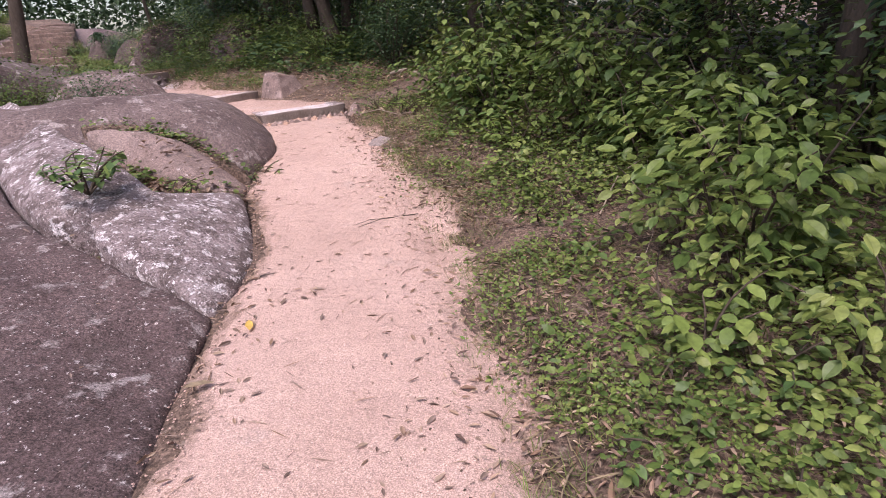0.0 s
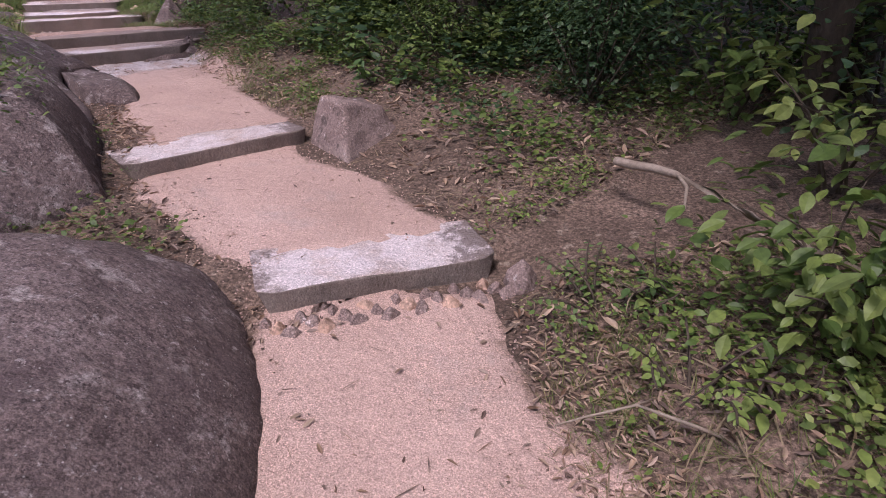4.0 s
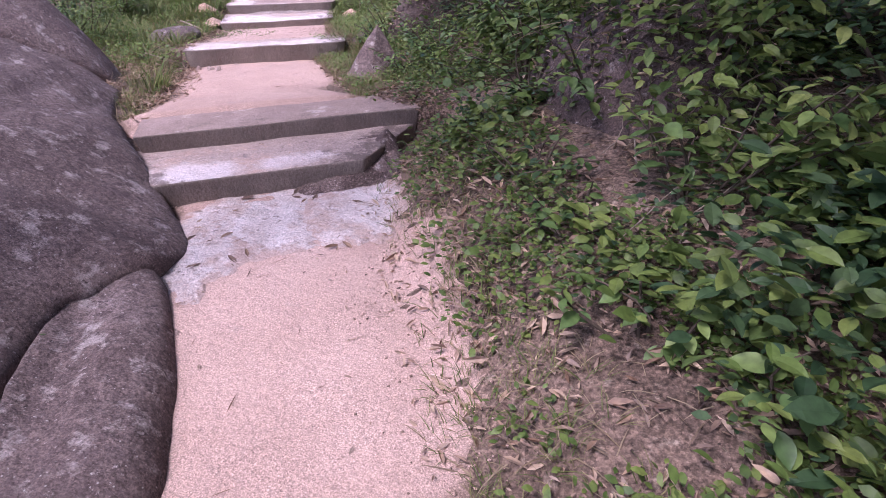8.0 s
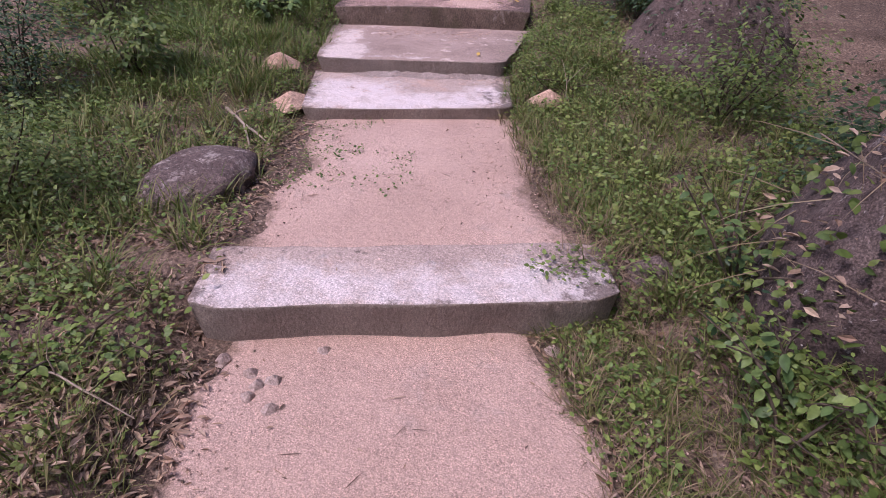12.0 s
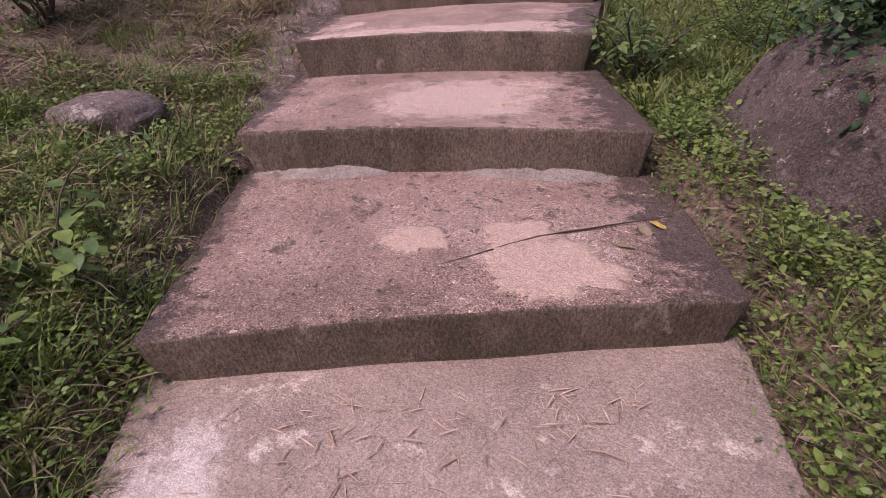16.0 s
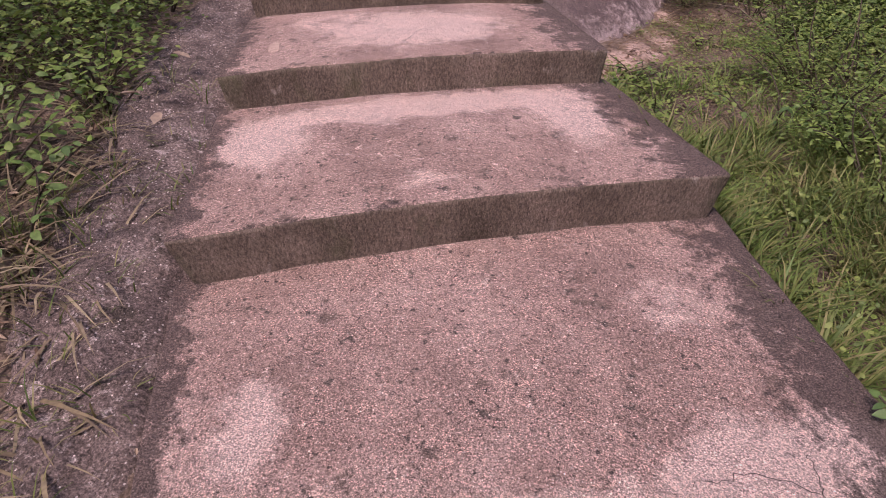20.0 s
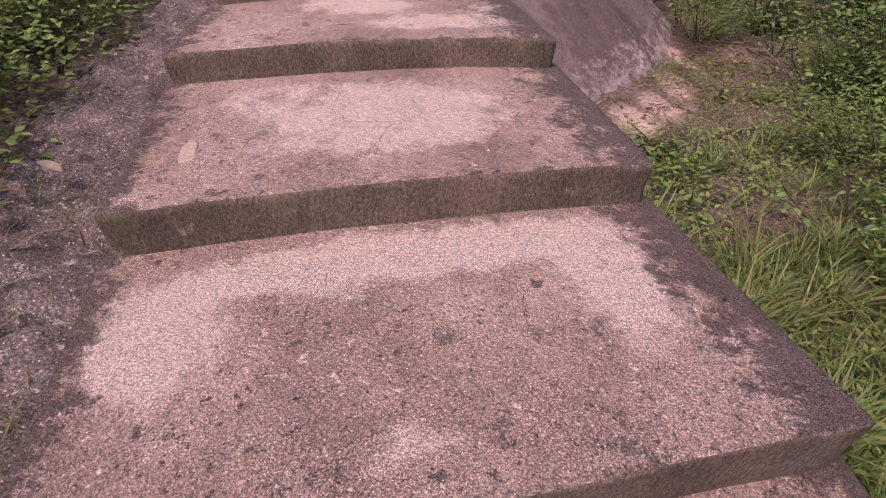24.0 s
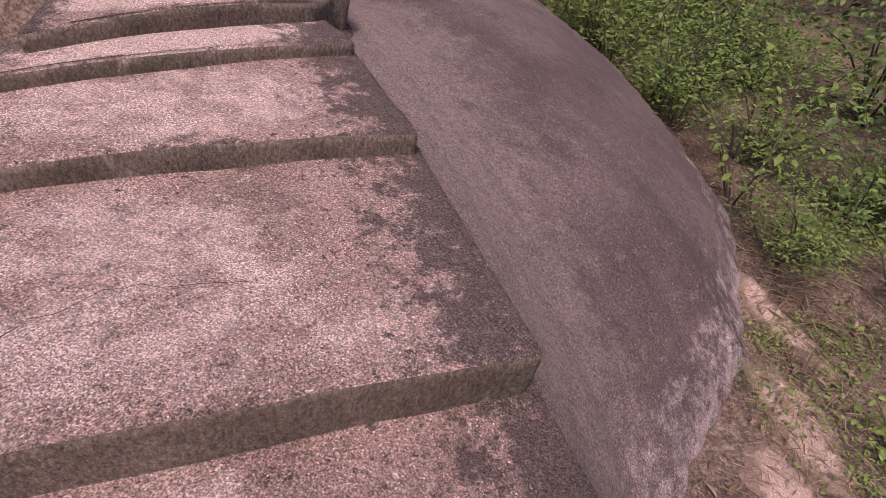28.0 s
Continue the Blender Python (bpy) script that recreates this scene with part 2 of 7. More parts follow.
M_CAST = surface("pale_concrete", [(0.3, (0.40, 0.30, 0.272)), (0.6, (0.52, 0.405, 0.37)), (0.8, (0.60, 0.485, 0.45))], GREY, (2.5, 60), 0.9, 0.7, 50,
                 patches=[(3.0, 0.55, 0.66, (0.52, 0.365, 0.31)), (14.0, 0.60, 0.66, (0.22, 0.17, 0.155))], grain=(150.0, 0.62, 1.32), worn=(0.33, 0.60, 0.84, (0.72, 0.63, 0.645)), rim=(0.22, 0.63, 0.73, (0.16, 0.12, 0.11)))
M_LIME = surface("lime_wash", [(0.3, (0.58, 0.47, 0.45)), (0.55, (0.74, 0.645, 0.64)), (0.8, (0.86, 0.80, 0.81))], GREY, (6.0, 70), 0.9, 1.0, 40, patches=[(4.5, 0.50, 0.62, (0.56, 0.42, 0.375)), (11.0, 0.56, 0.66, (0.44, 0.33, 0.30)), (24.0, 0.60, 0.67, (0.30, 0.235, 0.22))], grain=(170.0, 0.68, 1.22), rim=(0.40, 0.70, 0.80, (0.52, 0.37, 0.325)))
M_RISER = surface("dark_riser", [(0.3, (0.19, 0.15, 0.13)), (0.6, (0.29, 0.235, 0.205)), (0.8, (0.40, 0.335, 0.30))], GREY, (3.0, 90), 0.92, 0.6, 70, patches=[(6.0, 0.60, 0.70, (0.17, 0.135, 0.115))], streak=0.55, grain=(190.0, 0.7, 1.25))
M_OLD = surface("old_concrete", [(0.32, (0.34, 0.218, 0.192)), (0.5, (0.495, 0.322, 0.285)), (0.66, (0.63, 0.43, 0.385))],
                [(0.36, (0.60, 0.58, 0.58)), (0.50, (0.97, 0.97, 0.97)), (0.66, (1.24, 1.24, 1.24))], (1.9, 110), 0.92, 1.0, 100, patches=[(5.0, 0.59, 0.635, (0.25, 0.168, 0.148)), (14.0, 0.60, 0.64, (0.16, 0.115, 0.104)), (34.0, 0.60, 0.64, (0.12, 0.085, 0.08)), (24.0, 0.61, 0.65, (0.80, 0.60, 0.55))],
                grit=(60.0, 0.12, (0.84, 0.65, 0.60)), grain=(210.0, 0.26, 1.85), rim=(0.27, 0.62, 0.70, (0.105, 0.075, 0.07)), worn=(0.42, 0.66, 0.80, (0.79, 0.57, 0.52)))
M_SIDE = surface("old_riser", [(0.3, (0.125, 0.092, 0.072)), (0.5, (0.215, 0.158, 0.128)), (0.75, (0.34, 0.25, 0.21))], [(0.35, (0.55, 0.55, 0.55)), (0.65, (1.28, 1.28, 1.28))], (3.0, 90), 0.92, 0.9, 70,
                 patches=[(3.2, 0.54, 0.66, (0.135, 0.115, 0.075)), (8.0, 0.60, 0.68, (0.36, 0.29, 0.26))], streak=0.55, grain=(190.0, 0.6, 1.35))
M_DULL = surface("dull_concrete", [(0.3, (0.28, 0.20, 0.18)), (0.6, (0.42, 0.31, 0.278)), (0.8, (0.54, 0.41, 0.375))], GREY, (2.0, 80), 0.92, 0.6, 60, patches=[(2.4, 0.56, 0.66, (0.27, 0.205, 0.18)), (5.0, 0.58, 0.66, (0.66, 0.53, 0.49))], grain=(190.0, 0.6, 1.35), rim=(0.2, 0.66, 0.78, (0.24, 0.18, 0.16)), worn=(0.36, 0.62, 0.80, (0.68, 0.57, 0.555)))
M_MORTAR = surface("rough_mortar", [(0.3, (0.10, 0.070, 0.064)), (0.5, (0.18, 0.128, 0.118)), (0.7, (0.30, 0.22, 0.205))], [(0.36, (0.5, 0.5, 0.5)), (0.64, (1.3, 1.3, 1.3))], (6.0, 70), 0.95, 1.0, 40, patches=[(13.0, 0.59, 0.64, (0.42, 0.33, 0.315)), (5.0, 0.58, 0.64, (0.09, 0.066, 0.058))], grit=(42.0, 0.12, (0.55, 0.46, 0.44)), grain=(150.0, 0.40, 1.6))
M_CEMENT = surface("grey_cement", [(0.3, (0.27, 0.21, 0.195)), (0.6, (0.38, 0.31, 0.295)), (0.8, (0.52, 0.45, 0.44))], GREY, (7.0, 80), 0.92, 0.7, 60, patches=[(9.0, 0.56, 0.62, (0.20, 0.15, 0.135))], grain=(150.0, 0.55, 1.4))
M_BRICK = surface("pink_granite", [(0.3, (0.42, 0.26, 0.19)), (0.7, (0.62, 0.42, 0.33))], GREY, (5.0, 60), 0.9, 0.7, 40, grain=(70.0, 0.6, 1.3))
M_BARK = surface("bark", [(0.3, (0.06, 0.045, 0.035)), (0.7, (0.14, 0.105, 0.08))], GREY, (6.0, 60), 0.95, 0.9, 30, streak=0.3)
M_TWIG = surface("dry_twig", [(0.3, (0.22, 0.165, 0.125)), (0.7, (0.42, 0.34, 0.28))], GREY, (6.0, 60), 0.9, 0.4, 40)
M_GREEN = leafy("green_leaf", [(0.063, 0.105, 0.026), (0.113, 0.172, 0.042), (0.185, 0.232, 0.060), (0.082, 0.132, 0.042)])
M_MEADOW = leafy("meadow_leaf", [(0.092, 0.152, 0.038), (0.155, 0.235, 0.054), (0.240, 0.305, 0.082), (0.085, 0.140, 0.044)])
M_BRIGHT = leafy("bright_leaf", [(0.130, 0.182, 0.046), (0.190, 0.252, 0.064), (0.255, 0.292, 0.088), (0.102, 0.152, 0.048)])
M_DEEP = leafy("deep_leaf", [(0.026, 0.058, 0.026), (0.047, 0.090, 0.038), (0.078, 0.125, 0.052)])
M_BLADE = leafy("single_leaf", [(0.068, 0.126, 0.040), (0.128, 0.202, 0.062), (0.215, 0.285, 0.084)], each=True)
M_LIGHT = leafy("single_bright_leaf", [(0.165, 0.235, 0.055), (0.235, 0.302, 0.08), (0.128, 0.190, 0.054)], each=True)
M_CHAFF = leafy("pale_dry_leaf", [(0.42, 0.29, 0.21), (0.55, 0.41, 0.32), (0.30, 0.19, 0.14), (0.48, 0.36, 0.30)], 0.8, 0.1)
M_GRASS = leafy("grass", [(0.075, 0.115, 0.028), (0.125, 0.165, 0.042), (0.19, 0.20, 0.065), (0.28, 0.235, 0.115)], 0.6)
M_STRAW = leafy("straw", [(0.26, 0.19, 0.12), (0.36, 0.28, 0.19), (0.20, 0.14, 0.10)], 0.8)
M_DRY = leafy("dry_leaf", [(0.163, 0.094, 0.062), (0.300, 0.194, 0.138), (0.413, 0.300, 0.231), (0.125, 0.075, 0.062), (0.338, 0.250, 0.213)], 0.75, 0.1)
M_CURL = leafy("pink_dry_leaf", [(0.60, 0.41, 0.33), (0.68, 0.50, 0.43), (0.44, 0.27, 0.20), (0.56, 0.42, 0.37)], 0.8, 0.2)
M_YELLOW = leafy("yellow_leaf", [(0.62, 0.36, 0.06), (0.70, 0.50, 0.16)], 0.6)


# ---------------------------------------------------------------- plan
class Frame:
    """A step's own axes: ahead of its nosing and to its left."""
    def __init__(self, left, right, z):
        l, r = Vector(left), Vector(right)
        self.mid, self.half, self.z = (l + r) / 2, (l - r).length / 2, z
        self.left = (l - r).normalized()
        self.ahead = Vector((self.left.y, -self.left.x))

    def at(self, ahead, left):
        return self.mid + self.ahead * ahead + self.left * left


FR = [Frame((-1.05, 1.4), (0.05, 1.4), 0.0)] + [Frame(s[0], s[1], s[2]) for s in STEPS]
LINE, PROFILE, RAMP = [], [], []      # centre line; height along it; smoothed height along it
pts = [(FR[0].at(-9, -0.8), -0.25), (FR[0].at(0, 0), -0.02), (FR[0].at(1.7, 0.1), 0.03)]
for f, s in zip(FR[1:], STEPS):
    pts.append((f.mid, f.z))
pts.append((FR[-1].at(3, 0), FR[-1].z + 0.5))
pts.append((FR[-1].at(30, 0), FR[-1].z + 1.0))
CX = np.array([p[0].x for p in pts])
CY = np.array([p[0].y for p in pts])
CS = np.concatenate([[0], np.cumsum(np.hypot(np.diff(CX), np.diff(CY)))])
S_OF = {k: CS[k + 2] for k in range(1, len(STEPS) + 1)}      # distance along the line of step k
S_OF[0] = CS[1]
hs, hz = [0.0, CS[1], CS[2]], [pts[0][1], pts[1][1], pts[2][1]]
for k, s in enumerate(STEPS, 1):
    hs += [S_OF[k] + 0.05, S_OF[k] + 0.22]
    hz += [s[2] - s[3], s[2] - 0.012]
hs += [CS[-2], CS[-1]]
hz += [pts[-2][1], pts[-1][1]]
HALF = np.array([0.75, 0.55, 0.42] + [f.half for f in FR[1:]] + [FR[-1].half] * 2)


def along(x, y):
    """Distance along the centre line and offset to its left, for arrays of places."""
    x, y = np.asarray(x, float), np.asarray(y, float)
    best, bs, bd = np.full(x.shape, 1e9), np.zeros(x.shape), np.zeros(x.shape)
    for i in range(len(CX) - 1):
        ax, ay, dx, dy = CX[i], CY[i], CX[i + 1] - CX[i], CY[i + 1] - CY[i]
        ln = math.hypot(dx, dy)
        lo, hi = (-50.0 if i == 0 else 0.0), (60.0 if i == len(CX) - 2 else 1.0)
        u = np.clip(((x - ax) * dx + (y - ay) * dy) / ln ** 2, lo, hi)
        px, py = x - ax - u * dx, y - ay - u * dy
        dist = np.hypot(px, py)
        side = np.sign(dx * py - dy * px)
        take = dist < best
        best = np.where(take, dist, best)
        bs = np.where(take, CS[i] + u * ln, bs)
        bd = np.where(take, dist * side, bd)
    return bs, bd


def on_line(s, d):
    """The place at distance s along the line, d to its left."""
    i = int(np.clip(np.searchsorted(CS, s) - 1, 0, len(CS) - 2))
    u = (s - CS[i]) / (CS[i + 1] - CS[i])
    dx, dy = CX[i + 1] - CX[i], CY[i + 1] - CY[i]
    ln = math.hypot(dx, dy)
    return CX[i] + u * dx - dy / ln * d, CY[i] + u * dy + dx / ln * d


def ripple(x, y, scale, seed=0.0):
    """Cheap smooth unevenness, about -1 to 1."""
    a, b = x * scale + seed, y * scale - seed
    return (np.sin(a * 1.3 + 1.7 * np.sin(b * 0.7)) + np.sin(b * 1.1 + 1.3 * np.sin(a * 0.9 + 2)) + 0.6 * np.sin((a + b) * 2.3) + 0.5 * np.sin((a - b) * 3.1 + 1)) / 3.1


def step_s(k):
    return S_OF[k]


NS = len(STEPS)
BANK_S = [0, step_s(0), step_s(1), step_s(2), step_s(2) + 1.5, step_s(4), step_s(5), step_s(6), step_s(8), step_s(9), CS[-1]]
BANK_R = [0.10, 0.10, 0.22, 0.30, 0.45, 0.45, 0.22, 0.12, 0.06, 0.0, 0.0]
BANK_L = [0.06, 0.06, 0.08, 0.05, 0.05, 0.10, 0.05, 0.05, 0.10, 0.16, 0.10]


def step_run(x, y, s, d):
    """Distance along the line, squared up to each nosing near it."""
    best = np.full(np.shape(x), 9.0)
    out = s.copy()
    for k in range(1, NS + 1):
        f = FR[k]
        a = (x - f.mid.x) * f.ahead.x + (y - f.mid.y) * f.ahead.y
        b = (x - f.mid.x) * f.left.x + (y - f.mid.y) * f.left.y
        near = (np.abs(a) < 0.8) & (np.abs(b) < f.half + 0.7) & (np.abs(a) < best)
        w = np.clip((0.8 - np.abs(a)) / 0.3, 0, 1)
        out = np.where(near, s * (1 - w) + (S_OF[k] + a) * w, out)
        best = np.where(near, np.abs(a), best)
    return out


def ground_z(x, y):
    s, d = along(x, y)
    x, y = np.asarray(x, float), np.asarray(y, float)
    run_ = step_run(x, y, s, d)
    half = np.interp(s, CS, HALF)
    core = np.interp(run_, hs, hz)
    mids = [h[1] for h in pts]
    smooth = np.interp(s, CS, mids) - 0.06
    out = np.maximum(0, np.abs(d) - half)
    w = np.clip(out / 0.25, 0, 1)
    w = w * w * (3 - 2 * w)
    side = smooth + np.where(d < 0, np.interp(s, BANK_S, BANK_R), np.interp(s, BANK_S, BANK_L)) * 1.6 * (1 - np.exp(-np.maximum(0, out - 0.15) / 1.6))
    # beside the upper flight the ground falls away on the outer side
    low = STEPS[8][2] - 0.14 + 0.035 * (s - step_s(9))
    drop = np.clip((s - step_s(9) + 0.4) / 1.0, 0, 1) * (d < 0)
    side = np.where(drop > 0, side * (1 - drop) + np.minimum(side, low) * drop, side)
    # and sinks below the mortar apron on the inner side
    dip = np.clip((s - step_s(9) + 0.2) / 0.8, 0, 1) * np.clip((step_s(15) + 1.5 - s) / 0.8, 0, 1) * (d > 0)
    side = side - 0.19 * dip * np.clip(1.6 - out / 1.2, 0, 1)
    z = core * (1 - w) + side * w
    run_ = run_ - 0.09
    cast = np.interp(run_, [0, step_s(6) + 0.2, step_s(6) + 0.5, CS[-1]], [0, 0, 1, 1]) + ((run_ > step_s(3)) & (run_ < step_s(4) + 0.33))
    z = z - np.clip(cast, 0, 1) * (1 - w) * 0.10
    return z + w * (0.035 * ripple(x, y, 2.1) + 0.02 * ripple(x, y, 6.0, 3.0))


def gz(x, y):
    return float(ground_z(np.array([x]), np.array([y]))[0])


# ---------------------------------------------------------------- mesh helpers
def mesh_of(name, verts, faces, material, smooth=False):
    me = bpy.data.meshes.new(name)
    verts, faces = np.asarray(verts, np.float32), np.asarray(faces, np.int32)
    n = faces.shape[1]
    me.vertices.add(len(verts))
    me.vertices.foreach_set("co", verts.ravel())
    me.loops.add(faces.size)
    me.loops.foreach_set("vertex_index", faces.ravel())
    me.polygons.add(len(faces))
    me.polygons.foreach_set("loop_start", np.arange(0, faces.size, n, dtype=np.int32))
    me.polygons.foreach_set("use_smooth", np.full(len(faces), smooth))
    me.update(calc_edges=True)
    me.materials.append(material)
    return me


def part(name, me, parent=None, label=""):
    ob = new(name, me)
    if parent:
        ob.parent = parent
    if label:
        ob["label"] = label
    return ob


def grid_faces(nu, nv):
    i = np.arange(nu * nv).reshape(nu, nv)
    return np.stack([i[:-1, :-1], i[1:, :-1], i[1:, 1:], i[:-1, 1:]], -1).reshape(-1, 4)


def tube(points, radii, sides=5):
    """Vertices and quads of a bent, tapering rod."""
    pts_ = [Vector(p) for p in points]
    vs, fs = [], []
    for i, p in enumerate(pts_):
        t = (pts_[min(i + 1, len(pts_) - 1)] - pts_[max(i - 1, 0)]).normalized()
        u = t.orthogonal().normalized()
        v = t.cross(u)
        for k in range(sides):
            a = 2 * math.pi * k / sides
            vs.append(p + (u * math.cos(a) + v * math.sin(a)) * radii[i])
    for i in range(len(pts_) - 1):
        for k in range(sides):
            a, b = i * sides + k, i * sides + (k + 1) % sides
            fs.append((a, b, b + sides, a + sides))
    return vs, fs


# blade outlines: across, along, up, for a unit length
OVAL_F = np.array([(0, 2, 1), (0, 3, 2), (1, 2, 5), (1, 5, 4), (2, 3, 6), (2, 6, 5), (4, 5, 7), (5, 6, 7)])
LEAF_ROWS = [(0.10, 0.11, 0.02), (0.28, 0.235, 0.04), (0.48, 0.27, 0.035), (0.68, 0.225, 0.01), (0.86, 0.115, -0.04)]
LEAF = np.array([(0, 0, 0)] + [(sx * w, v, z - (0.05 if sx == 0 else 0)) for v, w, z in LEAF_ROWS for sx in (-1, 0, 1)] + [(0, 1, -0.12)])
LEAF_F = np.array([(0, 2, 1), (0, 3, 2)] + [t for r in range(4) for c in (1, 2) for t in ((3 * r + c, 3 * r + c + 1, 3 * r + c + 4), (3 * r + c, 3 * r + c + 4, 3 * r + c + 3))] + [(13, 14, 16), (14, 15, 16)])
SMALL = np.array([(0, 0, 0), (-0.27, 0.33, 0.05), (0.27, 0.33, 0.03), (-0.23, 0.68, 0.02), (0.23, 0.68, 0.05), (0, 1, -0.06)])
SMALL_F = np.array([(0, 2, 1), (1, 2, 4), (1, 4, 3), (3, 4, 5)])
BLADE = np.array([(-0.018, 0, 0), (0.018, 0, 0), (-0.016, 0.4, 0.0), (0.016, 0.4, 0.0), (-0.01, 0.75, -0.08), (0.01, 0.75, -0.08), (0, 1, -0.25)])
BLADE_F = np.array([(0, 1, 3), (0, 3, 2), (2, 3, 5), (2, 5, 4), (4, 5, 6)])
CURL = np.array([(0, 0, 0), (-0.2, 0.35, 0.16), (0, 0.35, 0.02), (0.2, 0.35, 0.13), (-0.14, 0.75, 0.15), (0, 0.75, 0.05), (0.14, 0.75, 0.2), (0, 1, 0.12)])


def blades(places, sizes, turn, tilt, roll, shape, faces):
    """Many copies of one blade as arrays: turn about z, tilt up from the ground, roll about its own length."""
    n = len(places)
    v = np.repeat(shape[None], n, 0) * np.asarray(sizes)[:, None, None]
    x, y, z = v[..., 0], v[..., 1], v[..., 2]
    c, s = np.cos(roll)[:, None], np.sin(roll)[:, None]
    x, z = x * c + z * s, -x * s + z * c
    c, s = np.cos(tilt)[:, None], np.sin(tilt)[:, None]
    y, z = y * c - z * s, y * s + z * c
    c, s = np.cos(turn)[:, None], np.sin(turn)[:, None]
    x, y = x * c - y * s, x * s + y * c
    out = np.stack([x, y, z], -1) + np.asarray(places)[:, None, :]
    f = faces[None] + (np.arange(n) * len(shape))[:, None, None]
    return out.reshape(-1, 3), f.reshape(-1, faces.shape[1])


rng = np.random.default_rng(5)
# ---------------------------------------------------------------- ground
def axis_lines(a, b, step, far):
    mid = np.arange(a, b, step)
    grow = step * 1.25 ** np.arange(1, 40)
    grow = np.cumsum(grow)
    grow = grow[grow < far]
    return np.concatenate([(a - grow)[::-1], mid, b + grow])


gx, gy = axis_lines(-19, 4.5, 0.11, 900), axis_lines(-1.5, 30, 0.11, 900)
GX, GY = np.meshgrid(gx, gy, indexing="ij")
GZ = ground_z(GX.ravel(), GY.ravel())
ground = new("ground", mesh_of("ground", np.stack([GX.ravel(), GY.ravel(), GZ], -1), grid_faces(len(gx), len(gy)), M_SOIL, True))
tagged(ground, "brown forest soil with dry leaf litter on a slope", "ground", kind="structure")


def set_rim(me, values):
    """How near each vertex lies to a worn edge, for the materials."""
    me.attributes.new("rim", "FLOAT", "POINT").data.foreach_set("value", np.asarray(values, np.float32))


def sand_strip(s0, s1, left, right, label, seed, low=None, high=None):
    """A trodden bed of sand along the line; its ragged edges sink under the soil."""
    n, m = max(8, int((s1 - s0) / 0.06)), 40
    ss = np.linspace(s0, s1, n)
    vs = np.zeros((n, m, 3))
    for i, s in enumerate(ss):
        l = np.interp(s, *left) + 0.06 * math.sin(s * 3.1 + seed) + 0.04 * math.sin(s * 7.7 + seed)
        r = np.interp(s, *right) - 0.06 * math.sin(s * 2.7 + seed * 2) - 0.05 * math.sin(s * 6.1)
        for j in range(m):
            d = r - 0.12 + (l - r + 0.24) * j / (m - 1)
            x, y = on_line(s, d)
            vs[i, j] = x, y, 0
    x, y = vs[..., 0].ravel(), vs[..., 1].ravel()
    j = np.tile(np.arange(m), n) / (m - 1)
    edge = np.clip(np.minimum(j, 1 - j) / 0.16, 0, 1)
    z = ground_z(x, y)
    z = np.where(edge < 1, np.maximum(z, -9), z) + 0.012 - 0.03 * (1 - edge) ** 1.5 + 0.006 * ripple(x, y, 5.0, seed) + 0.010 * (1 - edge) * ripple(x, y, 17.0, seed)
    if low == 4:
        f = FR[4]
        a = (x - f.mid.x) * f.ahead.x + (y - f.mid.y) * f.ahead.y
        z = z + 0.045 * np.clip((1.25 - a) / 0.5, 0, 1) * edge ** 0.5
    for k, sign, gap in ((low, -1, 0.30), (high, 1, 0.07)):
        if k:
            f = FR[k]
            a = (x - f.mid.x) * f.ahead.x + (y - f.mid.y) * f.ahead.y - gap
            a = a + (0.05 * ripple(x, y, 9.0, seed) + 0.03 * ripple(x, y, 25.0, seed) if k == low else 0)
            z = np.where(a * sign > 0, z - np.clip(a * sign * 3, 0.0, 0.3) - 0.004, z)
    me = mesh_of("sand_path", np.stack([x, y, z], -1), grid_faces(n, m), M_SAND, True)
    set_rim(me, 1.15 * (1 - edge))
    return tagged(new("sand_path", me), label, "path", kind="structure")


a, b = S_OF[0], S_OF[1]
sand_strip(0.2, b + 0.3, ([0, a, a + 2, b - 1.2, b], [0.7, 0.55, 0.52, 0.5, 0.45]), ([0, a, a + 2, b - 2.0, b - 1.2, b - 0.6, b], [-0.80, -0.72, -0.84, -0.78, -0.68, -0.48, -0.45]), "pink granite sand path strewn with dry leaves", 1.0, None, 1)
sand_strip(S_OF[1] - 0.1, S_OF[2] + 0.3, ([0, 99], [0.52, 0.52]), ([0, 99], [-0.5, -0.5]), "pink sand landing between two cast edges", 2.0, 1, 2)
sand_strip(S_OF[2] - 0.1, S_OF[3] + 0.3, ([S_OF[2], S_OF[2] + 0.6, S_OF[3] - 2.4, S_OF[3] - 1.6, S_OF[3]], [0.55, 0.40, 0.36, 0.5, 0.6]), ([S_OF[2], S_OF[3] - 3.2, S_OF[3] - 2, S_OF[3] - 1, S_OF[3]], [-0.55, -0.58, -0.78, -0.92, -0.88]), "pink sand path along a granite boulder", 3.0, 2, 3)
sand_strip(S_OF[4] + 0.2, S_OF[5] + 0.3, ([S_OF[4], S_OF[4] + 0.75, S_OF[4] + 1.2, S_OF[5]], [1.12, 1.0, 0.88, 0.86]), ([S_OF[4], S_OF[4] + 0.6, S_OF[4] + 1.0, S_OF[4] + 1.5, S_OF[5]], [-0.72, -0.56, -0.46, -0.52, -0.64]), "sunlit pink sand path below a concrete edge", 4.0, 4, 5)
sand_strip(S_OF[5] - 0.1, S_OF[6] + 0.3, ([S_OF[5], S_OF[6]], [0.72, 0.75]), ([S_OF[5], S_OF[6]], [-0.62, -0.95]), "pink sand landing edged with grass", 5.0, 5, 6)


